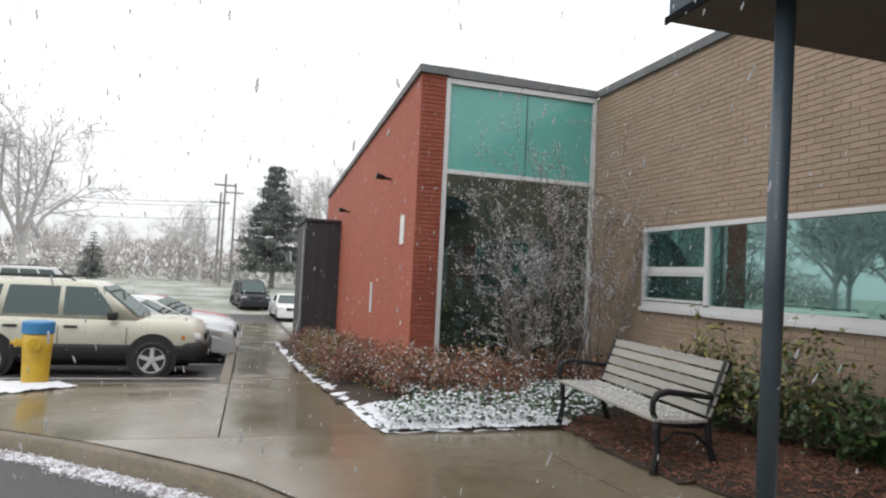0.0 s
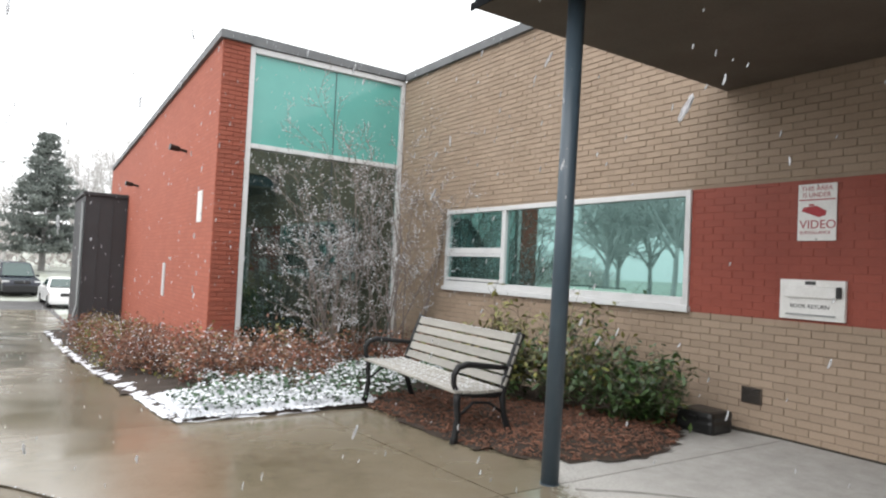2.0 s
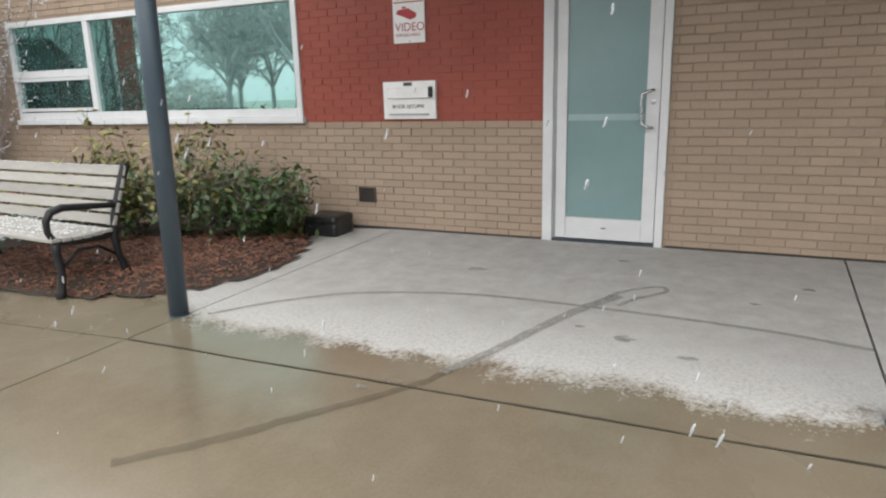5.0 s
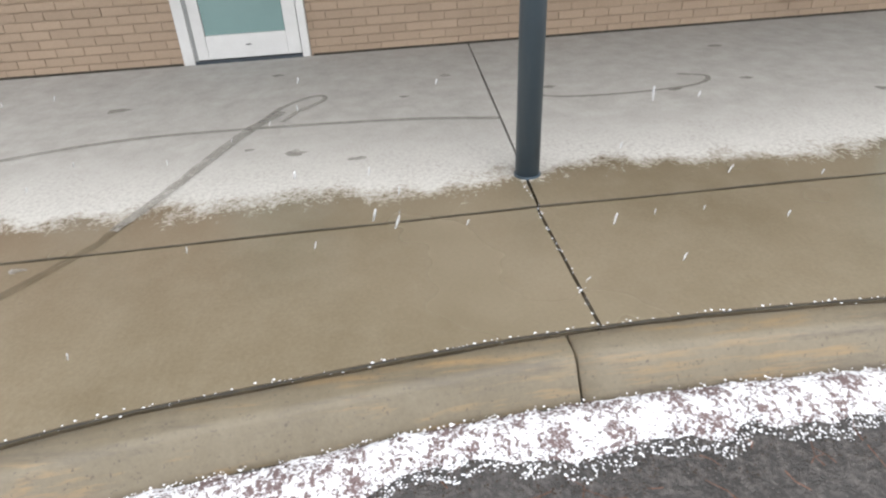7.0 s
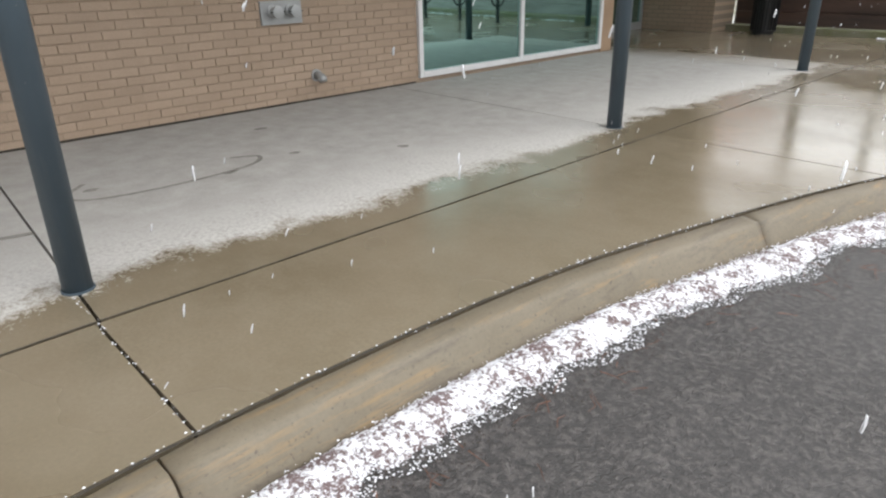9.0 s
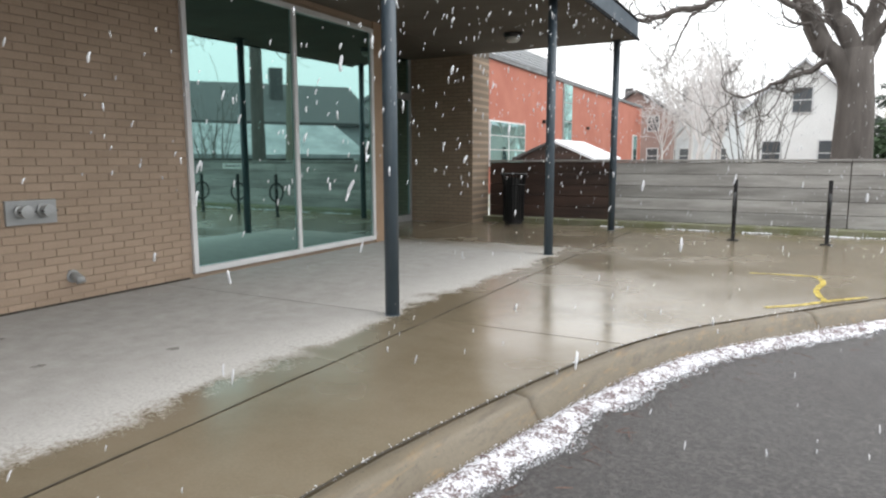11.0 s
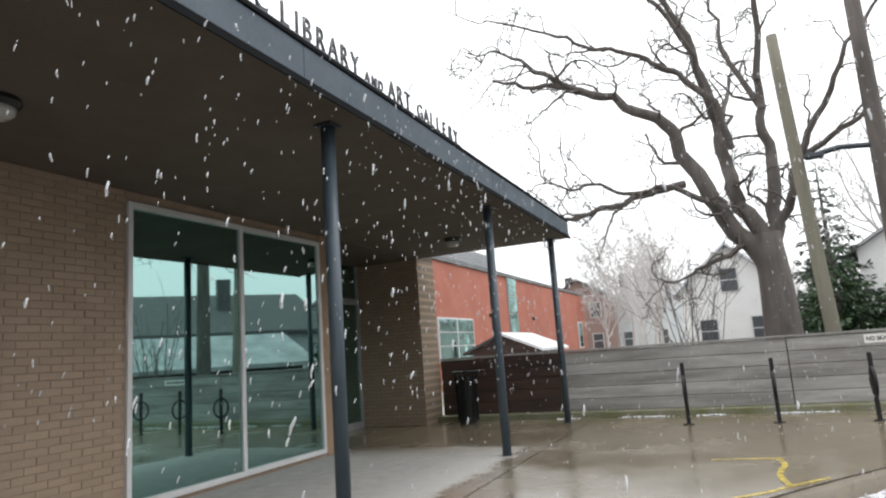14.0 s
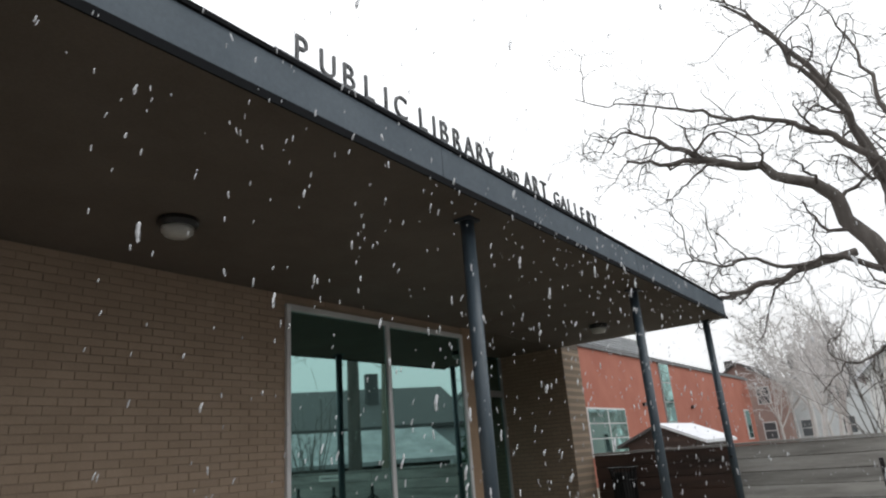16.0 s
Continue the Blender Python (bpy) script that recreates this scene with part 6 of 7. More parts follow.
for pts, r0, r1, per in MAIN_LIMBS:
    line = spline([tp(*p) for p in pts], 5)
    line = [p + Vector((noise.noise(p * 1.7), noise.noise(p * 1.7 + Vector((9, 0, 0))), noise.noise(p * 1.7 + Vector((0, 9, 0))))) * 0.2 * min(1, i / 8) for i, p in enumerate(line)]
    line = [p + Vector((noise.noise(p * 4.3), noise.noise(p * 4.3 + Vector((5, 0, 0))), noise.noise(p * 4.3 + Vector((0, 5, 0))))) * 0.09 * min(1, i / 8) for i, p in enumerate(line)]
    add_tube(cv, cf, line, r0 * KF * (1.05 if r0 > 0.15 else 0.85), r1 * 0.6, 10)
    n = per * 2
    for k in range(n):
        f_ = (0.2 + 0.8 * (k + r.random()) / n) * (len(line) - 1)
        i = min(int(f_), len(line) - 2)
        p = line[i].lerp(line[i + 1], f_ - i)
        along = (line[i + 1] - line[i]).normalized()
        side = Matrix.Rotation(r.uniform(0, 6.283), 3, along) @ along.orthogonal().normalized()
        way = along * 0.7 + side * r.uniform(0.5, 0.9) + Vector((0, 0, 0.1))
        rr = (r0 + (r1 - r0) * f_ / len(line)) * r.uniform(0.25, 0.45)
        sub = crooked(p, way, r.uniform(0.9, 2.4), r, 0.85, 0.03, 9)
        twigs(cv, cf, sub, max(0.02, rr), 0.009, 2, r, 5, 0.48, 0.95, 0.03, 5, None, 0.0065, 0.75)
raw("crown", cv, cf, BARK, big, smooth=True)

# poles and wires
pole = thing("utility_pole", "leaning greenish wooden utility pole", "pole", (-0.346, -13.39, -0.15))
part("shaft", tube([(-0.384, -13.39, -0.2), (-0.346, -13.39, 1.2), (-0.155, -13.39, 5.79), (-0.128, -13.39, 6.7)], [0.128, 0.124, 0.102, 0.098], seg=14), POLEWOOD, pole, smooth=True)
pole = thing("street_lamp_pole", "thick brown wooden pole carrying a dark lamp arm", "street lamp", (-1.492, -13.39, -0.15))
part("shaft", tube([(-1.492, -13.39, -0.2), (-1.511, -13.39, 1.2), (-1.492, -13.39, 5.8), (-1.473, -13.39, 10)], [0.2, 0.187, 0.135, 0.115], seg=16), BARK, pole, smooth=True)
arm = part("arm", tube([(-1.473, -13.39, 4.31), (-0.900, -13.35, 4.36), (-0.470, -13.3, 4.28)], 0.05, seg=8), STEEL, pole)
part("lamp_head", box(-0.632, -0.346, -13.4, -13.2, 4.22, 4.32, bev=0.02), STEEL, arm)

# evergreens and far trees to the south
conifer("conifer", "dense dark green arborvitae behind the timber wall", (-1.7, -22.5, -0.15), 4.1, 1.9, 41, 22, surface("arborvitae_leaf", (0.045, 0.085, 0.04), (0.065, 0.11, 0.05), 2, 25, 0.7, bumps=0, spread=0.4, island=True), 34)
conifer("conifer", "smaller arborvitae beside the lamp pole", (-3.4, -22.0, -0.15), 3.6, 1.7, 42, 20, bpy.data.materials["arborvitae_leaf"], 30)
conifer("conifer", "tall spruce behind the hedge, needles lightened for haze", (-3.2, -34, -0.15), 9.2, 2.6, 43, 18)
t1 = bare_tree("bare_tree", "slender bare street tree, paled for haze", (6.2, -40, -0.15), 7.5, 0.15, 201, 4, 5, FARTWIG, least=0.014, group="far bare trees")
t2 = bare_tree("bare_tree", "bare spreading tree, paled for haze", (9.0, -58, -0.15), 11, 0.2, 202, 4, 5, FARTWIG, least=0.02, group="far bare trees")
r = random.Random(300)
for k in range(16):
    x = r.uniform(-14, 14)
    y = r.uniform(-90, -48)
    copy_thing(r.choice((t1, t2)), pose(x, y, -0.15, 0, 0, r.uniform(0, 360)) @ Matrix.Scale(0.8, 4))
for x, y in ((5.4, -44), (6.5, -50), (-6, -34), (10.5, -60)):
    copy_thing(r.choice((t1, t2)), pose(x, y, -0.15, 0, 0, r.uniform(0, 360)))
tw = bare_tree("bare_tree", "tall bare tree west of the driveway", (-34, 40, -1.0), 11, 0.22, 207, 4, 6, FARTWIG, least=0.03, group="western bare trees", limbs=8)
for x, y in ((-30, 30), (-43, 48), (-32, 52), (-48, 32), (-24, 44), (-38, 22), (-53, 58), (-34, 13), (-45, 6), (-30, 0), (-42, -13), (-36, 38), (-28, 36), (-40, 30)):
    copy_thing(tw, pose(x, y, -0.9 if y > 10 else -0.3, 0, 0, r.uniform(0, 360)))
for k in range(10):
    copy_thing(t2, pose(r.uniform(-60, -24), r.uniform(-35, 30), -0.3, 0, 0, r.uniform(0, 360)))


def stems(name, label, at, n, h, seed, material=None):
    r = random.Random(seed)
    t = thing(name, label, "shrub", at)
    v, f = [], []
    for k in range(n):
        a = r.uniform(0, 6.283)
        s = crooked(Vector(at) + Vector((r.uniform(-0.3, 0.3), r.uniform(-0.3, 0.3), -0.05)), (math.cos(a) * 0.28, math.sin(a) * 0.28, 1), h * r.uniform(0.6, 1.1), r, 0.12, 0.1, 5)
        twigs(v, f, s, 0.022, 0.008, 1, r, 4, 0.4, 0.6, 0.15, 4, None, 0.007, 0.2)
    raw("branchwork", v, f, material or PALEBARK, t, kind="stuff")
    return t


stems("bare_shrub", "upright bare shrub behind the timber wall", (2.2, -19, -0.15), 14, 4.0, 51)
stems("bare_shrub", "upright bare shrub near the garage", (-3.6, -13.6, -0.15), 12, 3.6, 52)

# ---- north: vestibule, wall fittings, hydrant, cars ----
G20 = fall(18)
vest = thing("vestibule", "dark clad vestibule projecting from the red wall", "vestibule", (2.95, 19, G20), kind="structure")
part("wall", box(2.5, 3.42, 17.6, 20.6, G20 - 0.3, 2.66), DARKMETAL, vest)
part("roof", box(2.44, 3.43, 17.54, 20.66, 2.661, 2.74, bev=0.01), DARKMETAL, vest)
part("downpipe", tube([(2.47, 17.75, 2.5), (2.47, 17.75, 0.0), (2.4, 17.75, -0.35), (2.4, 17.75, -0.6)], 0.035, seg=8), GREYALU, vest)
for x in (2.505, 2.8, 3.1, 3.4):
    part("seam", box(x, x + 0.025, 17.585, 17.6, G20 - 0.3, 2.66), DARKMETAL, vest)
for y, z in ((11.3, 3.05), (16.2, 2.86)):
    cam_w = thing("wall_camera", "small dark floodlight on the red wall", "floodlight", (3.44, y, z), group="wall floodlights")
    part("bracket", tube([(3.44, y, z), (3.3, y, z + 0.02)], 0.025, seg=8), BLACKPL, cam_w)
    part("head", tube([(3.32, y, z + 0.02), (3.16, y - 0.02, z + 0.04)], [0.045, 0.055], seg=12), BLACKPL, cam_w)
pl = thing("wall_plate", "white enamel plate on the red wall", "sign", (3.43, 10.1, 2.05))
part("plate", box(3.425, 3.438, 10.0, 10.28, 1.82, 2.3, bev=0.003), WHITEP, pl)
st = thing("standpipe_cover", "narrow pale cover low on the red wall", "cover", (3.43, 12.6, 0.8))
part("plate", box(3.42, 3.438, 12.5, 12.68, 0.55, 1.15, bev=0.003), ALU, st)

HY = (-1.6, 9.72, fall(9.72))
hyd = thing("fire_hydrant", "yellow fire hydrant with a blue bonnet, standing in snow", "hydrant", HY)
HYEL = surface("hydrant_yellow", (0.62, 0.40, 0.03), (0.52, 0.33, 0.03), 6, 50, 0.45)
HBLU = surface("hydrant_blue", (0.05, 0.24, 0.5), (0.04, 0.2, 0.43), 6, 50, 0.45)
part("barrel", lathe([(0.155, 0.0), (0.16, 0.03), (0.165, 0.3), (0.175, 0.5), (0.185, 0.7), (0.15, 0.705)], seg=24, at=HY), HYEL, hyd, smooth=True)
part("bonnet", lathe([(0.18, 0.706), (0.195, 0.71), (0.195, 0.84), (0.188, 0.862), (0.12, 0.875), (0.04, 0.88)], seg=24, at=HY), HBLU, hyd, "flat blue bonnet")
for dx, dy, q in ((-1, -0.15, 0.055), (0.1, -1, 0.075)):
    nz = part("nozzle", tube([(HY[0] + dx * 0.15, HY[1] + dy * 0.15, HY[2] + 0.58), (HY[0] + dx * 0.23, HY[1] + dy * 0.23, HY[2] + 0.58), (HY[0] + dx * 0.235, HY[1] + dy * 0.235, HY[2] + 0.58), (HY[0] + dx * 0.26, HY[1] + dy * 0.26, HY[2] + 0.58)], [q, q, q * 1.2, q * 1.1], seg=12), HYEL, hyd)
    part("nut", tube([(HY[0] + dx * 0.255, HY[1] + dy * 0.255, HY[2] + 0.58), (HY[0] + dx * 0.31, HY[1] + dy * 0.31, HY[2] + 0.58)], 0.022, seg=6), HYEL, nz)
PATCH = [(-1.05, 9.5), (-1.25, 9.85), (-1.6, 9.97), (-2.4, 9.98), (-4.4, 9.98), (-4.4, 9.0), (-3.0, 8.4), (-2.0, 8.5), (-1.5, 8.9)]
tagged(grid_patch("snow_patch", PATCH, 0.07, lambda x, y: fall(y) + 0.01 + 0.05 * min(1, edge_dist(x, y, PATCH) / 0.15) + 0.03 * noise.noise((x * 6, y * 6, 0)), SNOW, None), "patch of snow on grass round the hydrant", "snow", kind="stuff")

CHAMP = surface("champagne_car_paint", (0.56, 0.55, 0.455), (0.53, 0.52, 0.43), 1, 8, 0.28, metal=0.05, bumps=0, grain=0.03, rvar=0.04)
SILVER = surface("silver_car_paint", (0.5, 0.52, 0.54), (0.46, 0.48, 0.5), 1, 8, 0.28, metal=0.3, bumps=0, grain=0.03, rvar=0.04)
WHITEC = surface("white_car_paint", (0.72, 0.72, 0.72), (0.68, 0.68, 0.68), 1, 8, 0.25, bumps=0, grain=0.03, rvar=0.04)
REDC = surface("red_car_paint", (0.35, 0.02, 0.025), (0.3, 0.018, 0.02), 1, 8, 0.25, bumps=0, grain=0.03, rvar=0.04)
NAVY = surface("dark_car_paint", (0.015, 0.018, 0.03), (0.012, 0.014, 0.024), 1, 8, 0.25, bumps=0, grain=0.03, rvar=0.04)
CARGLASS = glass_mat("car_glass", (0.15, 0.2, 0.19), deep=(0.01, 0.013, 0.013), gloss=0.25, coat=0.4)
CLAD = surface("grey_plastic_cladding", (0.012, 0.012, 0.013), (0.018, 0.018, 0.019), 4, 60, 0.6, bumps=0.2)
LENS = surface("headlight_lens", (0.5, 0.5, 0.5), (0.62, 0.62, 0.62), 8, 30, 0.1, bumps=0, grain=0.05)
AMBER = surface("amber_lens", (0.55, 0.22, 0.03), (0.5, 0.2, 0.03), 8, 30, 0.15, bumps=0)


def car(label, at, paint, L=4.4, W=1.78, H=1.72, belt=1.04, clear=0.3, wr=0.345, suv=True, turn=0):
    """A parked car, nose towards local +x, its front at local x = 0."""
    c = thing("car", label, "car", at)
    M = Matrix.Translation(at) @ Matrix.Rotation(radians(turn), 4, "Z")
    fx, rx = -0.88, -0.88 - L * 0.595

    def put(name, bm, mat, parent=c, label="", smooth=False):
        bmesh.ops.transform(bm, matrix=M, verts=bm.verts[:])
        return part(name, bm, mat, parent, label, smooth)

    def arch(cx, q):
        return [(cx + q * math.cos(a), clear + 0.05 + q * math.sin(a) * 1.0) for a in [math.pi * k / 8 for k in range(8, -1, -1)]][::-1]

    q = wr + 0.07
    outline = [(0.0, clear + 0.05), (0.03, clear + 0.3), (-0.02, belt - 0.28), (-0.12, belt - 0.16), (-0.55, belt - 0.09), (-1.0, belt - 0.03), (-1.3, belt), (-L + 0.15, belt + 0.02), (-L + 0.02, belt - 0.1), (-L, clear + 0.1)]
    low = [(-L + 0.05, clear)] + [(x, max(z, clear)) for x, z in arch(rx, q)[::-1]] + [(x, max(z, clear)) for x, z in arch(fx, q)[::-1]] + [(-0.1, clear)]
    pts = outline + low
    bm = bmesh.new()
    a = [bm.verts.new((x, -W / 2 + (0.09 if z > belt - 0.03 else 0.02), z)) for x, z in pts]
    b = [bm.verts.new((x, W / 2 - (0.09 if z > belt - 0.03 else 0.02), z)) for x, z in pts]
    bm.faces.new(a)
    bm.faces.new(b[::-1])
    for i in range(len(pts)):
        bm.faces.new((a[i], b[i], b[(i + 1) % len(pts)], a[(i + 1) % len(pts)]))
    bmesh.ops.recalc_face_normals(bm, faces=bm.faces[:])
    sharp = [e for e in bm.edges if e.calc_face_angle(0) > 0.9]
    bmesh.ops.bevel(bm, geom=sharp, offset=0.045, segments=3, affect="EDGES", profile=0.55)
    body = put("body", bm, paint)
    # cabin
    wb, wt = W / 2 - 0.06, W / 2 - (0.2 if suv else 0.26)
    rear_b, rear_t = (-L + 0.12, -L + 0.3) if suv else (-L + 0.75, -L + 1.35)
    front_b, front_t = (-1.12, -1.85) if suv else (-1.25, -2.1)
    cabin = bmesh.new()
    lo = [cabin.verts.new(p) for p in ((front_b, -wb, belt - 0.01), (front_b, wb, belt - 0.01), (rear_b, wb, belt - 0.01), (rear_b, -wb, belt - 0.01))]
    hi = [cabin.verts.new(p) for p in ((front_t, -wt, H - 0.05), (front_t, wt, H - 0.05), (rear_t, wt, H - 0.05), (rear_t, -wt, H - 0.05))]
    top = [cabin.verts.new(p) for p in ((front_t - 0.3, -wt + 0.12, H), (front_t - 0.3, wt - 0.12, H), (rear_t + 0.25, wt - 0.12, H), (rear_t + 0.25, -wt + 0.12, H))]
    cabin.faces.new(lo)
    cabin.faces.new(top)
    for A, B in ((lo, hi), (hi, top)):
        for i in range(4):
            cabin.faces.new((A[i], A[(i + 1) % 4], B[(i + 1) % 4], B[i]))
    bmesh.ops.recalc_face_normals(cabin, faces=cabin.faces[:])
    bmesh.ops.bevel(cabin, geom=[e for e in cabin.edges if e.calc_face_angle(0) > 0.5], offset=0.03, segments=2, affect="EDGES")
    cab = put("cabin", cabin, paint)

    def on_side(u, w, sy, out=0.008):
        xb, xt = front_b + (rear_b - front_b) * u, front_t + (rear_t - front_t) * u
        return (xb + (xt - xb) * w, sy * (wb + (wt - wb) * w + out), belt - 0.01 + (H - 0.04 - belt) * w)

    splits = [(0.09, 0.36), (0.39, 0.66), (0.69, 0.95)] if suv else [(0.1, 0.5), (0.53, 0.9)]
    for sy in (-1, 1):
        for u0, u1 in splits:
            g = mesh_of([on_side(u0 + (0.05 if u0 < 0.2 else 0), 0.1, sy), on_side(u1, 0.1, sy), on_side(u1, 0.86, sy), on_side(u0 + (0.02 if u0 < 0.2 else 0), 0.86, sy),
                         on_side(u0 + (0.05 if u0 < 0.2 else 0), 0.1, sy, -0.02), on_side(u1, 0.1, sy, -0.02), on_side(u1, 0.86, sy, -0.02), on_side(u0, 0.86, sy, -0.02)],
                        [(0, 1, 2, 3), (7, 6, 5, 4), (0, 4, 5, 1), (1, 5, 6, 2), (2, 6, 7, 3), (3, 7, 4, 0)])
            bmesh.ops.recalc_face_normals(g, faces=g.faces[:])
            put("side_window", g, CARGLASS, cab)
        for hx in (-1.95, -2.85) if suv else (-2.1, -3.0):
            put("door_handle", box(hx - 0.13, hx + 0.02, sy * W / 2 - 0.012, sy * W / 2 + 0.012, belt - 0.2, belt - 0.165), CLAD if suv else paint, body)
            put("door_seam", box(hx - 0.2, hx - 0.192, sy * (W / 2 - 0.022) - 0.005, sy * (W / 2 - 0.022) + 0.005, clear + 0.12, belt - 0.05), CLAD, body)
        put("mirror", box(-1.55, -1.38, sy * (W / 2 + 0.0), sy * (W / 2 + 0.17), belt + 0.0, belt + 0.13, bev=0.03), CLAD if suv else paint, body)
        put("headlight", box(-0.27, -0.025, sy * (W / 2 - 0.33), sy * (W / 2 - 0.012), belt - 0.33, belt - 0.19, bev=0.03), LENS, body)
        put("indicator", box(-0.29, -0.27, sy * (W / 2 - 0.05), sy * (W / 2 - 0.008), belt - 0.32, belt - 0.22), AMBER, body)
        if suv:
            put("cladding", box(-L + 0.04, -L + 0.6, sy * (W / 2 - 0.05), sy * (W / 2 + 0.004), clear - 0.01, clear + 0.3, bev=0.02), CLAD, body, "dark grey cladding")
            put("cladding", box(rx + q + 0.01, fx - q - 0.01, sy * (W / 2 - 0.05), sy * (W / 2 + 0.004), clear - 0.01, clear + 0.24, bev=0.02), CLAD, body, "dark grey cladding")
            put("roof_rail", tube([(front_t - 0.45, sy * (wt - 0.16), H), (front_t - 0.55, sy * (wt - 0.16), H + 0.05), (rear_t + 0.45, sy * (wt - 0.16), H + 0.05), (rear_t + 0.35, sy * (wt - 0.16), H)], 0.017, seg=6), CLAD, cab)
            for cx in (fx, rx):
                v, f_ = [], []
                ar = [(cx + qq * math.cos(t), clear + 0.05 + qq * math.sin(t)) for qq in (q + 0.12, q - 0.004) for t in [math.pi * k / 10 for k in range(11)]]
                for yy in (sy * (W / 2 - 0.03), sy * (W / 2 + 0.012)):
                    v += [(x, yy, z) for x, z in ar]
                for i in range(10):
                    f_ += [(i, i + 1, i + 12, i + 11), (22 + i, 22 + i + 11, 22 + i + 12, 22 + i + 1), (i, 22 + i, 23 + i, i + 1), (11 + i, 12 + i, 34 + i, 33 + i)]
                fl = mesh_of(v, f_)
                bmesh.ops.recalc_face_normals(fl, faces=fl.faces[:])
                put("wheel_arch", fl, CLAD, body)
        for cx in (fx, rx):
            yo = sy * (W / 2 - 0.02)
            yi = sy * (W / 2 - 0.22)
            ty = bmesh.new()
            prof = [(wr - 0.13, yi), (wr - 0.02, yi), (wr, yi + sy * 0.03), (wr, yo - sy * 0.03), (wr - 0.02, yo), (wr - 0.13, yo)]
            n = 28
            rings = [[ty.verts.new((cx + rr * math.cos(6.2832 * k / n), yy, wr + rr * math.sin(6.2832 * k / n))) for k in range(n)] for rr, yy in prof]
            for A, B in zip(rings, rings[1:]):
                for k in range(n):
                    ty.faces.new((A[k], A[(k + 1) % n], B[(k + 1) % n], B[k]))
            bmesh.ops.recalc_face_normals(ty, faces=ty.faces[:])
            wheel = put("wheel", ty, RUBBER, c, "black tyre", True)
            rim = bmesh.new()
            rim = tube([(cx, yi, wr), (cx, yo - sy * 0.05, wr)], wr - 0.12, seg=24)
            for k in range(5):
                aa = 6.2832 * k / 5 + 0.3
                m = Matrix.Translation((cx, yo - sy * 0.035, wr)) @ Matrix.Rotation(-aa, 4, "Y")
                box(0.03, wr - 0.115, -0.02, 0.02, -0.045, 0.045, rim, m=m)
            put("rim", rim, GREYALU, wheel)
    ws = mesh_of([(front_b - 0.02, -wb + 0.1, belt + 0.03), (front_b - 0.02, wb - 0.1, belt + 0.03), (front_t + 0.03, wt - 0.08, H - 0.09), (front_t + 0.03, -wt + 0.08, H - 0.09)], [(0, 1, 2, 3)])
    n = Vector((1, 0, 0.9)).normalized() * 0.03
    ex = bmesh.ops.extrude_face_region(ws, geom=ws.faces[:])
    bmesh.ops.translate(ws, vec=n, verts=[g for g in ex["geom"] if isinstance(g, bmesh.types.BMVert)])
    bmesh.ops.recalc_face_normals(ws, faces=ws.faces[:])
    put("windscreen", ws, CARGLASS, cab)
    put("bumper", box(-0.28, 0.055, -W / 2 + 0.03, W / 2 - 0.03, clear - 0.02, clear + (0.36 if suv else 0.24), bev=0.05), CLAD if suv else paint, body)
    put("grille", box(-0.05, 0.035, -0.38, 0.38, belt - 0.36, belt - 0.2, bev=0.015), CLAD, body)
    put("underside", box(-L + 0.2, -0.2, -W / 2 + 0.25, W / 2 - 0.25, clear - 0.1, clear + 0.12), RUBBER, body)
    return c


ALLOY = surface("alloy_rim", (0.62, 0.62, 0.62), (0.55, 0.55, 0.55), 5, 40, 0.4, metal=0.1, bumps=0)


def ring_plan(x0, x1, w, corner, n=6):
    """A rectangle in plan with rounded corners: x from x0 to x1, y from -w to w."""
    out = []
    for cx, cy, a0 in ((x1 - corner, w - corner, 0), (x0 + corner, w - corner, 90), (x0 + corner, -w + corner, 180), (x1 - corner, -w + corner, 270)):
        for k in range(n + 1):
            a = radians(a0 + 90 * k / n)
            out.append((cx + corner * math.cos(a), cy + corner * math.sin(a)))
    return out


def stack(levels):
    """A closed skin through outlines in plan, one above the other: (x0, x1, half width, corner, z or a rule for z)."""
    bm = bmesh.new()
    rings = [[bm.verts.new((x, y, z(x) if callable(z) else z)) for x, y in ring_plan(x0, x1, w, c)] for x0, x1, w, c, z in levels]
    n = len(rings[0])
    for a, b in zip(rings, rings[1:]):
        for k in range(n):
            bm.faces.new((a[k], a[(k + 1) % n], b[(k + 1) % n], b[k]))
    bm.faces.new(rings[0][::-1])
    bm.faces.new(rings[-1])
    return bm


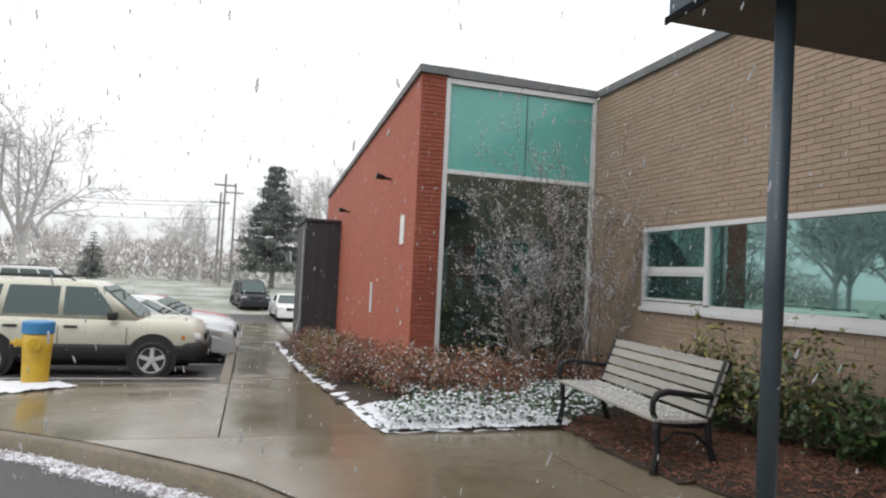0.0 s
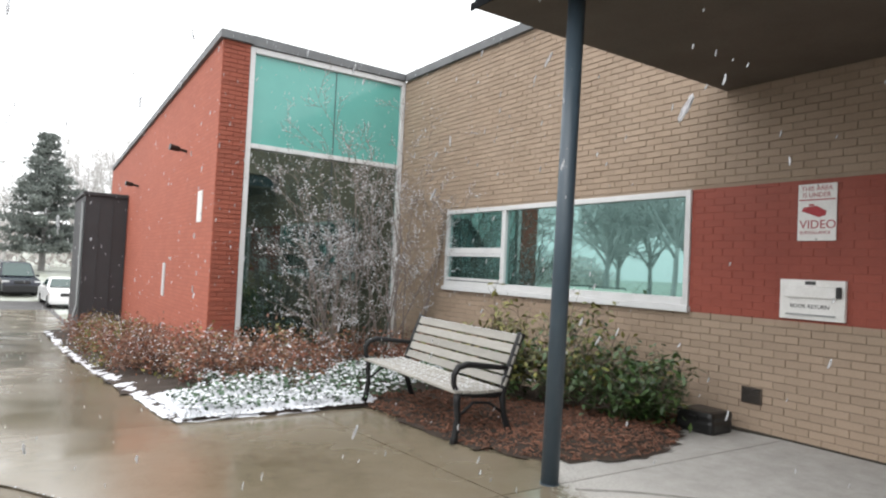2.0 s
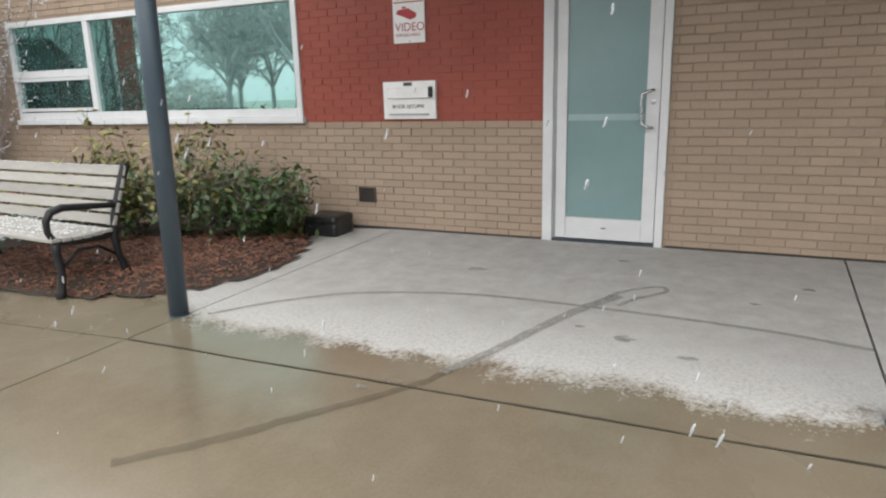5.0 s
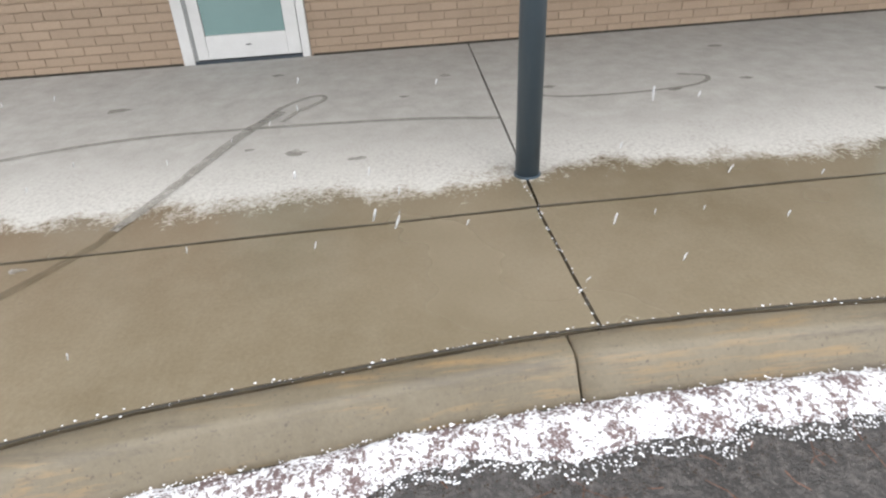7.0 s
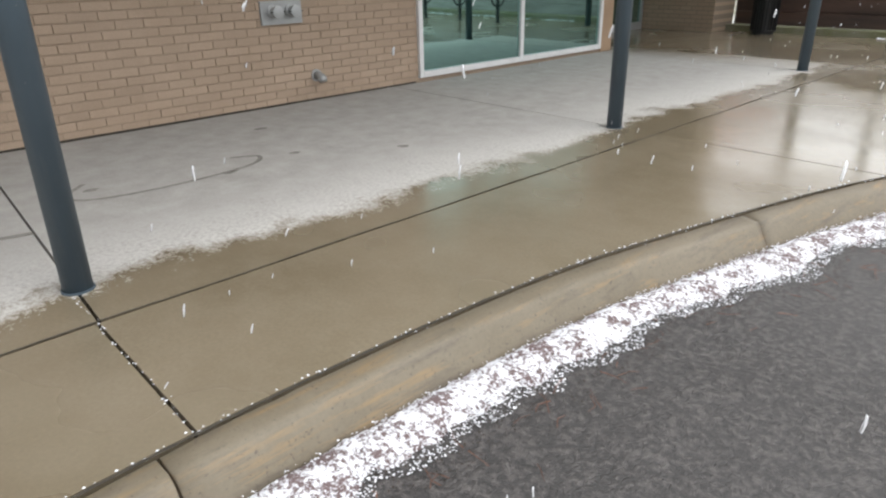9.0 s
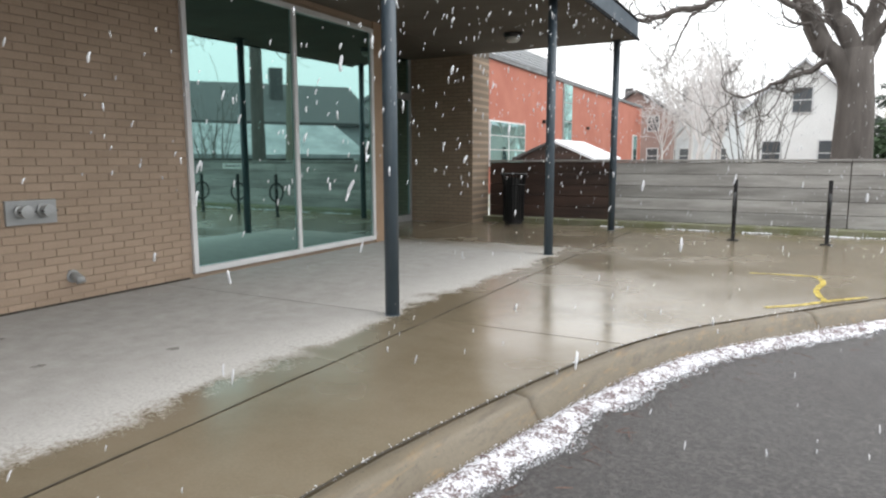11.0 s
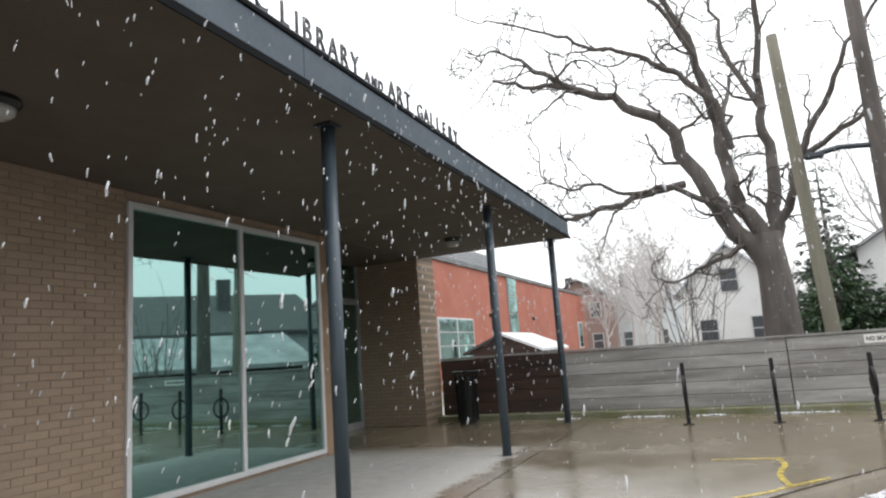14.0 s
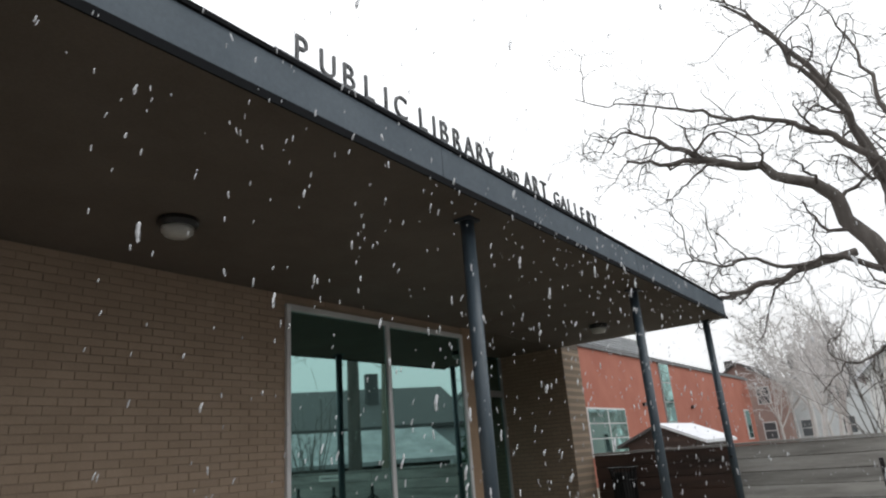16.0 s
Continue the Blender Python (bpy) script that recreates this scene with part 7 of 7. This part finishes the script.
def four_by_four(label, at, paint):
    """A tall five-door car with dark lower cladding, nose towards local +x, its front at local x = 0."""
    c = thing("car", label, "car", at)
    M = Matrix.Translation(at)
    W, L, wr, clear = 0.89, 4.42, 0.345, 0.29
    fx, rx = -0.90, -3.52

    def put(name, bm, mat, parent=c, label="", smooth=False):
        bmesh.ops.transform(bm, matrix=M, verts=bm.verts[:])
        return part(name, bm, mat, parent, label, smooth)

    def bonnet(lo, hi):
        return lambda x: lo + (hi - lo) * min(1.0, max(0.0, -x / 1.25)) ** 0.55

    body = put("body", stack([(-L + 0.05, -0.10, W - 0.05, 0.16, 0.42), (-L + 0.01, -0.03, W - 0.01, 0.20, 0.62), (-L + 0.02, -0.05, W, 0.22, 0.80),
                              (-L + 0.04, -0.09, W - 0.01, 0.24, bonnet(0.86, 0.96)), (-L + 0.06, -0.16, W - 0.05, 0.26, bonnet(0.945, 1.07)), (-L + 0.1, -0.30, W - 0.12, 0.28, bonnet(1.0, 1.11))]), paint, smooth=True)
    clad = put("cladding", stack([(-L + 0.06, -0.06, W - 0.05, 0.16, clear), (-L - 0.02, 0.0, W + 0.006, 0.2, clear + 0.08), (-L - 0.02, 0.02, W + 0.008, 0.2, 0.56), (-L, 0.0, W - 0.004, 0.2, 0.62)]), CLAD, body, "dark grey plastic cladding", True)
    put("bumper", stack([(-0.5, 0.01, W - 0.03, 0.16, 0.34), (-0.5, 0.05, W + 0.012, 0.18, 0.42), (-0.5, 0.05, W + 0.012, 0.18, 0.62), (-0.46, 0.01, W - 0.01, 0.18, 0.68)]), CLAD, body, "black front bumper", True)
    LV = [(0.0, -L + 0.08, -1.14, W - 0.07), (0.5, -L + 0.16, -1.55, W - 0.145), (0.86, -L + 0.25, -1.86, W - 0.205), (0.96, -L + 0.36, -2.0, W - 0.26), (1.0, -L + 0.6, -2.3, W - 0.40)]
    Z0, Z1 = 1.06, 1.74
    cab = put("cabin", stack([(a, b, w, 0.09, Z0 + (Z1 - Z0) * q) for q, a, b, w in LV]), paint, smooth=True)

    def flank(x, q, sy, out):
        for (q0, _a, _b, w0), (q1, _c, _d, w1) in zip(LV, LV[1:]):
            if q <= q1:
                return (x, sy * (w0 + (w1 - w0) * (q - q0) / (q1 - q0) + out), Z0 + (Z1 - Z0) * q)

    for sy in (-1, 1):
        for xa, xb, xc, xd in ((-1.55, -2.42, -2.42, -1.93), (-2.5, -3.36, -3.3, -2.5), (-3.46, -4.13, -4.05, -3.4)):
            bm = bmesh.new()
            rows = []
            for out in (0.006, -0.02):
                row = []
                for q, xf, xr in ((0.10, xa, xb), (0.5, (xa + xd) / 2, (xb + xc) / 2), (0.84, xd, xc)):
                    row.append([bm.verts.new(flank(xf, q, sy, out)), bm.verts.new(flank(xr, q, sy, out))])
                rows.append(row)
            for i in (0, 1):
                bm.faces.new((rows[0][i][0], rows[0][i][1], rows[0][i + 1][1], rows[0][i + 1][0]))
                for k in (0, 1):
                    bm.faces.new((rows[0][i][k], rows[0][i + 1][k], rows[1][i + 1][k], rows[1][i][k]))
            bm.faces.new((rows[0][0][0], rows[0][0][1], rows[1][0][1], rows[1][0][0]))
            bm.faces.new((rows[0][2][0], rows[0][2][1], rows[1][2][1], rows[1][2][0]))
            bmesh.ops.recalc_face_normals(bm, faces=bm.faces[:])
            put("side_window", bm, CARGLASS, cab)
        for xs in (-1.35, -2.46, -3.42):
            put("door_seam", box(xs - 0.005, xs + 0.005, sy * (W - 0.012), sy * (W + 0.002), 0.63, 0.93), CLAD, body)
        for hx in (-2.26, -3.2):
            put("door_handle", box(hx - 0.11, hx + 0.11, sy * (W - 0.02), sy * (W + 0.025), 0.905, 0.945, bev=0.012), CLAD, body, "black door handle")
        put("mirror", box(-1.66, -1.5, sy * (W - 0.02), sy * (W + 0.17), 1.06, 1.21, bev=0.04), CLAD, cab, "black door mirror")
        put("headlight", stack([(-0.34, -0.055, 0.13, 0.05, 0.70), (-0.36, -0.05, 0.14, 0.05, 0.76), (-0.34, -0.085, 0.13, 0.05, 0.85)]), LENS, body, "clear headlight", True).location.y += sy * (W - 0.155)
        put("indicator", box(-0.42, -0.35, sy * (W - 0.03), sy * (W + 0.003), 0.72, 0.80, bev=0.01), AMBER, body)
        put("roof_rail", tube([(-2.3, sy * 0.55, 1.72), (-2.4, sy * 0.55, 1.79), (-3.85, sy * 0.55, 1.79), (-3.95, sy * 0.55, 1.71)], 0.018, seg=6), CLAD, cab)
        for cx in (fx, rx):
            put("wheel_arch", tube([(cx, sy * (W - 0.3), 0.40), (cx, sy * (W + 0.012), 0.40)], 0.43, seg=28), RUBBER, body, "dark wheel arch")
            yi, yo = sy * (W - 0.2), sy * (W + 0.03)
            prof = [(wr - 0.13, yi), (wr - 0.02, yi), (wr, yi + sy * 0.03), (wr, yo - sy * 0.03), (wr - 0.02, yo), (wr - 0.11, yo), (wr - 0.115, yo - sy * 0.04)]
            ty = bmesh.new()
            n = 32
            rings = [[ty.verts.new((cx + rr * math.cos(6.2832 * k / n), yy, wr + rr * math.sin(6.2832 * k / n))) for k in range(n)] for rr, yy in prof]
            for A, B in zip(rings, rings[1:]):
                for k in range(n):
                    ty.faces.new((A[k], A[(k + 1) % n], B[(k + 1) % n], B[k]))
            bmesh.ops.recalc_face_normals(ty, faces=ty.faces[:])
            wheel = put("wheel", ty, RUBBER, c, "black tyre", True)
            put("brake_disc", tube([(cx, yi, wr), (cx, yo - sy * 0.07, wr)], wr - 0.115, seg=24), RUBBER, wheel)
            rim = tube([(cx + (wr - 0.115) * math.cos(6.2832 * k / 28), yo - sy * 0.02, wr + (wr - 0.115) * math.sin(6.2832 * k / 28)) for k in range(29)], 0.016, seg=6, caps=False)
            tube([(cx, yo - sy * 0.05, wr), (cx, yo - sy * 0.008, wr)], 0.055, rim, seg=14)
            for k in range(5):
                m = Matrix.Translation((cx, yo - sy * 0.03, wr)) @ Matrix.Rotation(-6.2832 * k / 5 - 0.3, 4, "Y")
                box(0.03, wr - 0.11, -0.016, 0.016, -0.038, 0.038, rim, bev=0.01, m=m)
            put("rim", rim, ALLOY, wheel, "silver five-spoke alloy rim", False)
    ws = mesh_of([(-1.19, -W + 0.14, 1.11), (-1.19, W - 0.14, 1.11), (-1.84, W - 0.27, 1.63), (-1.84, -W + 0.27, 1.63)], [(0, 1, 2, 3)])
    ex = bmesh.ops.extrude_face_region(ws, geom=ws.faces[:])
    bmesh.ops.translate(ws, vec=(0.025, 0, 0.02), verts=[g for g in ex["geom"] if isinstance(g, bmesh.types.BMVert)])
    bmesh.ops.recalc_face_normals(ws, faces=ws.faces[:])
    put("windscreen", ws, CARGLASS, cab)
    put("wiper", tube([(-1.13, -0.55, 1.10), (-1.2, -0.1, 1.15), (-1.22, 0.3, 1.16)], 0.012, seg=5), CLAD, cab)
    put("grille", box(-0.08, 0.0, -0.42, 0.42, 0.70, 0.82, bev=0.015), CLAD, body)
    put("fog_lamp", tube([(0.03, -0.55, 0.47), (0.066, -0.55, 0.47)], 0.055, seg=14), LENS, body)
    put("underside", box(-L + 0.3, -0.3, -W + 0.3, W - 0.3, 0.2, 0.4), RUBBER, body)
    return c


def gcar(y):
    return fall(y) - 0.125


four_by_four("champagne four-wheel-drive car with dark grey cladding, parked", (0.36, 13.6, gcar(13.6)), CHAMP)
car("silver saloon car parked in the lot", (0.85, 16.2, gcar(16.2)), SILVER, 4.5, 1.74, 1.42, 0.92, 0.22, 0.31, False)
car("white saloon car parked in the lot", (0.88, 18.7, gcar(18.7)), WHITEC, 4.5, 1.74, 1.42, 0.92, 0.22, 0.31, False)
car("pale silver saloon car parked in the lot", (0.7, 21.2, gcar(21.2)), SILVER, 4.4, 1.72, 1.42, 0.92, 0.22, 0.31, False)
car("red saloon car parked at the end of the row", (0.5, 24.0, gcar(24)), REDC, 4.4, 1.72, 1.42, 0.92, 0.22, 0.31, False)
car("dark van parked at the far end of the drive", (1.7, 42.0, gcar(42)), NAVY, 4.6, 1.85, 1.85, 1.05, 0.25, 0.34, True, -80)
car("white hatchback parked beside the wing", (3.6, 36.5, gcar(36.5)), WHITEC, 4.2, 1.72, 1.45, 0.95, 0.22, 0.31, False, -85)
car("white van parked far across the lot", (-8.0, 44.0, gcar(44)), WHITEC, 5.0, 1.9, 2.0, 1.2, 0.28, 0.34, True, 10)
for y in (12.1, 15.1, 17.9, 20.6, 23.6):
    ribbon("parking_line", [(0.62, y), (-2.0, y), (-4.4, y)], 0.1, -0.12, WHITEP, "worn white parking line on the asphalt", "parking line", 0.3)

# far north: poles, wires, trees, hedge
# distant poles get a light grey that stands for haze, not bare wood
HAZYPOLE = surface("haze_pale_pole", (0.36, 0.35, 0.34), (0.3, 0.29, 0.285), 3, 20, 0.9, bumps=0)
for x, y, h, rr in ((-1.3, 60, 9.9, 0.13), (-1.9, 66, 8.9, 0.14), (-0.7, 72, 10.6, 0.14), (-17.8, 58, 11.5, 0.15)):
    z = fall(y) - 0.17
    p_ = thing("utility_pole", "wooden utility pole with crossarm far down the street", "pole", (x, y, z), group="far utility poles")
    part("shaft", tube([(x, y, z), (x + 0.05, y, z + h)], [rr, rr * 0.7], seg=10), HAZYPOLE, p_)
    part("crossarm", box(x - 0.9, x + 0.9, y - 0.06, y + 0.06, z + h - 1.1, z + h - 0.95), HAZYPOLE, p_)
    for dx in (-0.8, -0.4, 0.4, 0.8):
        part("insulator", lathe([(0.04, 0), (0.05, 0.08), (0.02, 0.14)], seg=8, at=(x + dx, y, z + h - 0.95)), GREYALU, p_)
for zz in (7.1, 6.75, 5.6):
    a, b = Vector((-40, 55, zz + 0.9)), Vector((-1.5, 61, zz))
    pts = [a.lerp(b, k / 16) - Vector((0, 0, 1.1 * 4 * (k / 16) * (1 - k / 16))) for k in range(17)]
    tagged(obj("cable", tube(pts, 0.022, seg=4), BLACKPL), "sagging overhead cable between utility poles", "cable", group="overhead cables")
def pine(label, at, height, width, seed, material):
    """A broad old pine: whorls of level limbs that carry separate flat pads of needles."""
    r = random.Random(seed)
    t = thing("conifer", label, "tree", at)
    x, y, z = at
    tv, tf, v, f = [], [], [], []
    add_tube(tv, tf, [Vector((x, y, z - 0.1)), Vector((x + 0.1, y, z + height * 0.5)), Vector((x, y, z + height * 0.97))], height * 0.024, 0.03, 8)
    tiers = 15
    for i in range(tiers):
        h = 0.14 + 0.85 * i / (tiers - 1)
        reach = width * (1.0 - max(0.0, (h - 0.36) / 0.68) ** 1.3) * (0.8 + 0.2 * min(1.0, h / 0.36))
        for k in range(7 if h < 0.8 else 5):
            a = 6.283 * (k + r.random()) / 7
            long = reach * r.uniform(0.65, 1.12)
            d = Vector((math.cos(a), math.sin(a), r.uniform(-0.05, 0.2)))
            p0 = Vector((x, y, z + height * h))
            add_tube(tv, tf, [p0, p0 + d * long * 0.5, p0 + d * long], 0.05, 0.015, 4)
            for q in range(max(2, int(long / 0.55))):
                c = p0 + d * long * min(1.0, 0.3 + 0.75 * (q + r.random() * 0.6) / max(2, int(long / 0.55))) + Vector((0, 0, 0.1))
                for _ in range(58):
                    o = rand_unit(r) * r.random() ** 0.5
                    p = c + Vector((o.x * 0.62, o.y * 0.62, o.z * 0.3))
                    leaf(v, f, p, (rand_unit(r) + d * 0.6 + Vector((0, 0, 0.35))).normalized(), rand_unit(r), r.uniform(0.2, 0.42), r.uniform(0.08, 0.16))
    raw("trunk", tv, tf, HAZYBARK, t)
    raw("crown", v, f, material, t)
    return t


# pine bark and needles: flat pale tones carry the haze in front of them
HAZYBARK = surface("haze_pale_bark", (0.27, 0.26, 0.25), (0.21, 0.20, 0.195), 3, 20, 0.9, bumps=0)
PINE = surface("haze_pale_pine", (0.155, 0.178, 0.162), (0.20, 0.222, 0.205), 1.5, 20, 0.85, bumps=0, spread=0.22, island=True)
pine("tall broad pine beyond the parking lot, paled for haze", (3.15, 60, fall(60) - 0.2), 10.6, 3.3, 91, PINE)
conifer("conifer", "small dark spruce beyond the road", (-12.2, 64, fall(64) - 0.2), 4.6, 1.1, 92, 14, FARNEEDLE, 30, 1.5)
t3 = bare_tree("bare_tree", "broad bare roadside tree, paled for haze", (-12.2, 46, fall(46) - 0.2), 11.0, 0.28, 203, 4, 6, FARTWIG, least=0.018, group="roadside bare trees", limbs=8)
r = random.Random(404)
for x, y in ((-19, 40), (-24, 55), (0.5, 66), (6.5, 70), (-3.5, 70), (8.5, 66), (-6.0, 75)):
    copy_thing(r.choice((t1, t3)), pose(x, y, fall(y) - 0.2, 0, 0, r.uniform(0, 360)))
for k in range(26):
    y = r.uniform(85, 130)
    copy_thing(r.choice((t2, t3)), pose(r.uniform(-75, 20), y, fall(y) - 0.3, 0, 0, r.uniform(0, 360)) @ Matrix.Scale(r.uniform(0.45, 0.7), 4))
# low hedge and scrub across the road, seen as a brown band paled for haze
v, f = [], []
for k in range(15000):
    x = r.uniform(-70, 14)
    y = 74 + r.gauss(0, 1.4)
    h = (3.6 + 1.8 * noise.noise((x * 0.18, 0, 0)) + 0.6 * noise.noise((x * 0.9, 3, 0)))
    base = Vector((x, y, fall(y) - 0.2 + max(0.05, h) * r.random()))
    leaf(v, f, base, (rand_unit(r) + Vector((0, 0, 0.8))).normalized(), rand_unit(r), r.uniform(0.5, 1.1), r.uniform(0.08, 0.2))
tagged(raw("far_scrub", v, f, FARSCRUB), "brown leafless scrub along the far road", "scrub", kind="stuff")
bank = sheet("snow_bank", [-90, -30, 30], [50, 56, 62, 68], 0.0, SLUSH, "strip of half-melted snow along the far road", "snow", lambda y: fall(y) - 0.13)

# ---- single bricks of the stretch of wall nearest the walk ----
def brick_mesh(w, h):
    verts, faces = [], []
    brick_faces(verts, faces, lambda u, q, d: (d, u, q), 0.0, w, 0.0, h)
    me = bpy.data.meshes.new("brick")
    me.from_pydata(verts, [], faces)
    me.materials.append(TAN_PIECE)
    return me


shared = {}
r = random.Random(2)
for a, b, c, d in NEAR:
    key = (round(b - a, 3), round(d - c, 3))
    if key not in shared:
        shared[key] = brick_mesh(*key)
    o = new("brick", shared[key])
    o.parent = wall_east
    o.location = (WX + r.uniform(-0.0025, 0.0025), a, c)

# ---- falling snow, large soft flakes in the open air ----
FLAKE = surface("falling_flake", (0.80, 0.81, 0.83), (0.74, 0.75, 0.78), 3, 40, 0.8, bumps=0, grain=0.05)
FLAKE.node_tree.nodes["Principled BSDF"].inputs["Alpha"].default_value = 0.62
r = random.Random(808)
v, f = [], []
while len(f) < 18 * 6500:
    if len(f) < 18 * 5600:
        x, y, z = r.uniform(-0.8, 5.5), r.uniform(-10.5, 9.0), r.uniform(0.1, 4.8)
    else:
        x, y, z = r.uniform(2.2, 3.5), r.uniform(-6.5, -1.2), r.uniform(1.0, 3.05)
    if (x > 3.45 and -11.4 < y < 3.45) or math.hypot(x - 1.2, y + 0.25) < 0.95:
        continue
    b = len(v)
    s = r.uniform(0.0016, 0.0038) if r.random() < 0.88 else r.uniform(0.004, 0.0075)
    tilt = Vector((r.gauss(0.0, 0.14), r.gauss(-0.28, 0.16), 1.0)).normalized()
    sx = tilt.orthogonal().normalized()
    sy = tilt.cross(sx)
    L = s * r.uniform(2.2, 5.0)
    c = Vector((x, y, z))
    for u, w in ((-0.75, 0.75), (0.0, 1.0), (0.75, 0.75)):
        for k in range(3):
            a = 2.0944 * k + u
            v.append(tuple(c + tilt * L * u + (sx * math.cos(a) + sy * math.sin(a)) * s * w * r.uniform(0.8, 1.2)))
    v.append(tuple(c + tilt * L))
    v.append(tuple(c - tilt * L))
    for i in (0, 3):
        for k in range(3):
            p, q = b + i + k, b + i + (k + 1) % 3
            f += [(p, q, q + 3), (p, q + 3, p + 3)]
    for k in range(3):
        f.append((b + 6 + k, b + 6 + (k + 1) % 3, b + 9))
        f.append((b + (k + 1) % 3, b + k, b + 10))
tagged(raw("falling_snow", v, f, FLAKE, smooth=True), "large wet snowflakes falling through the air", "snow", kind="stuff")
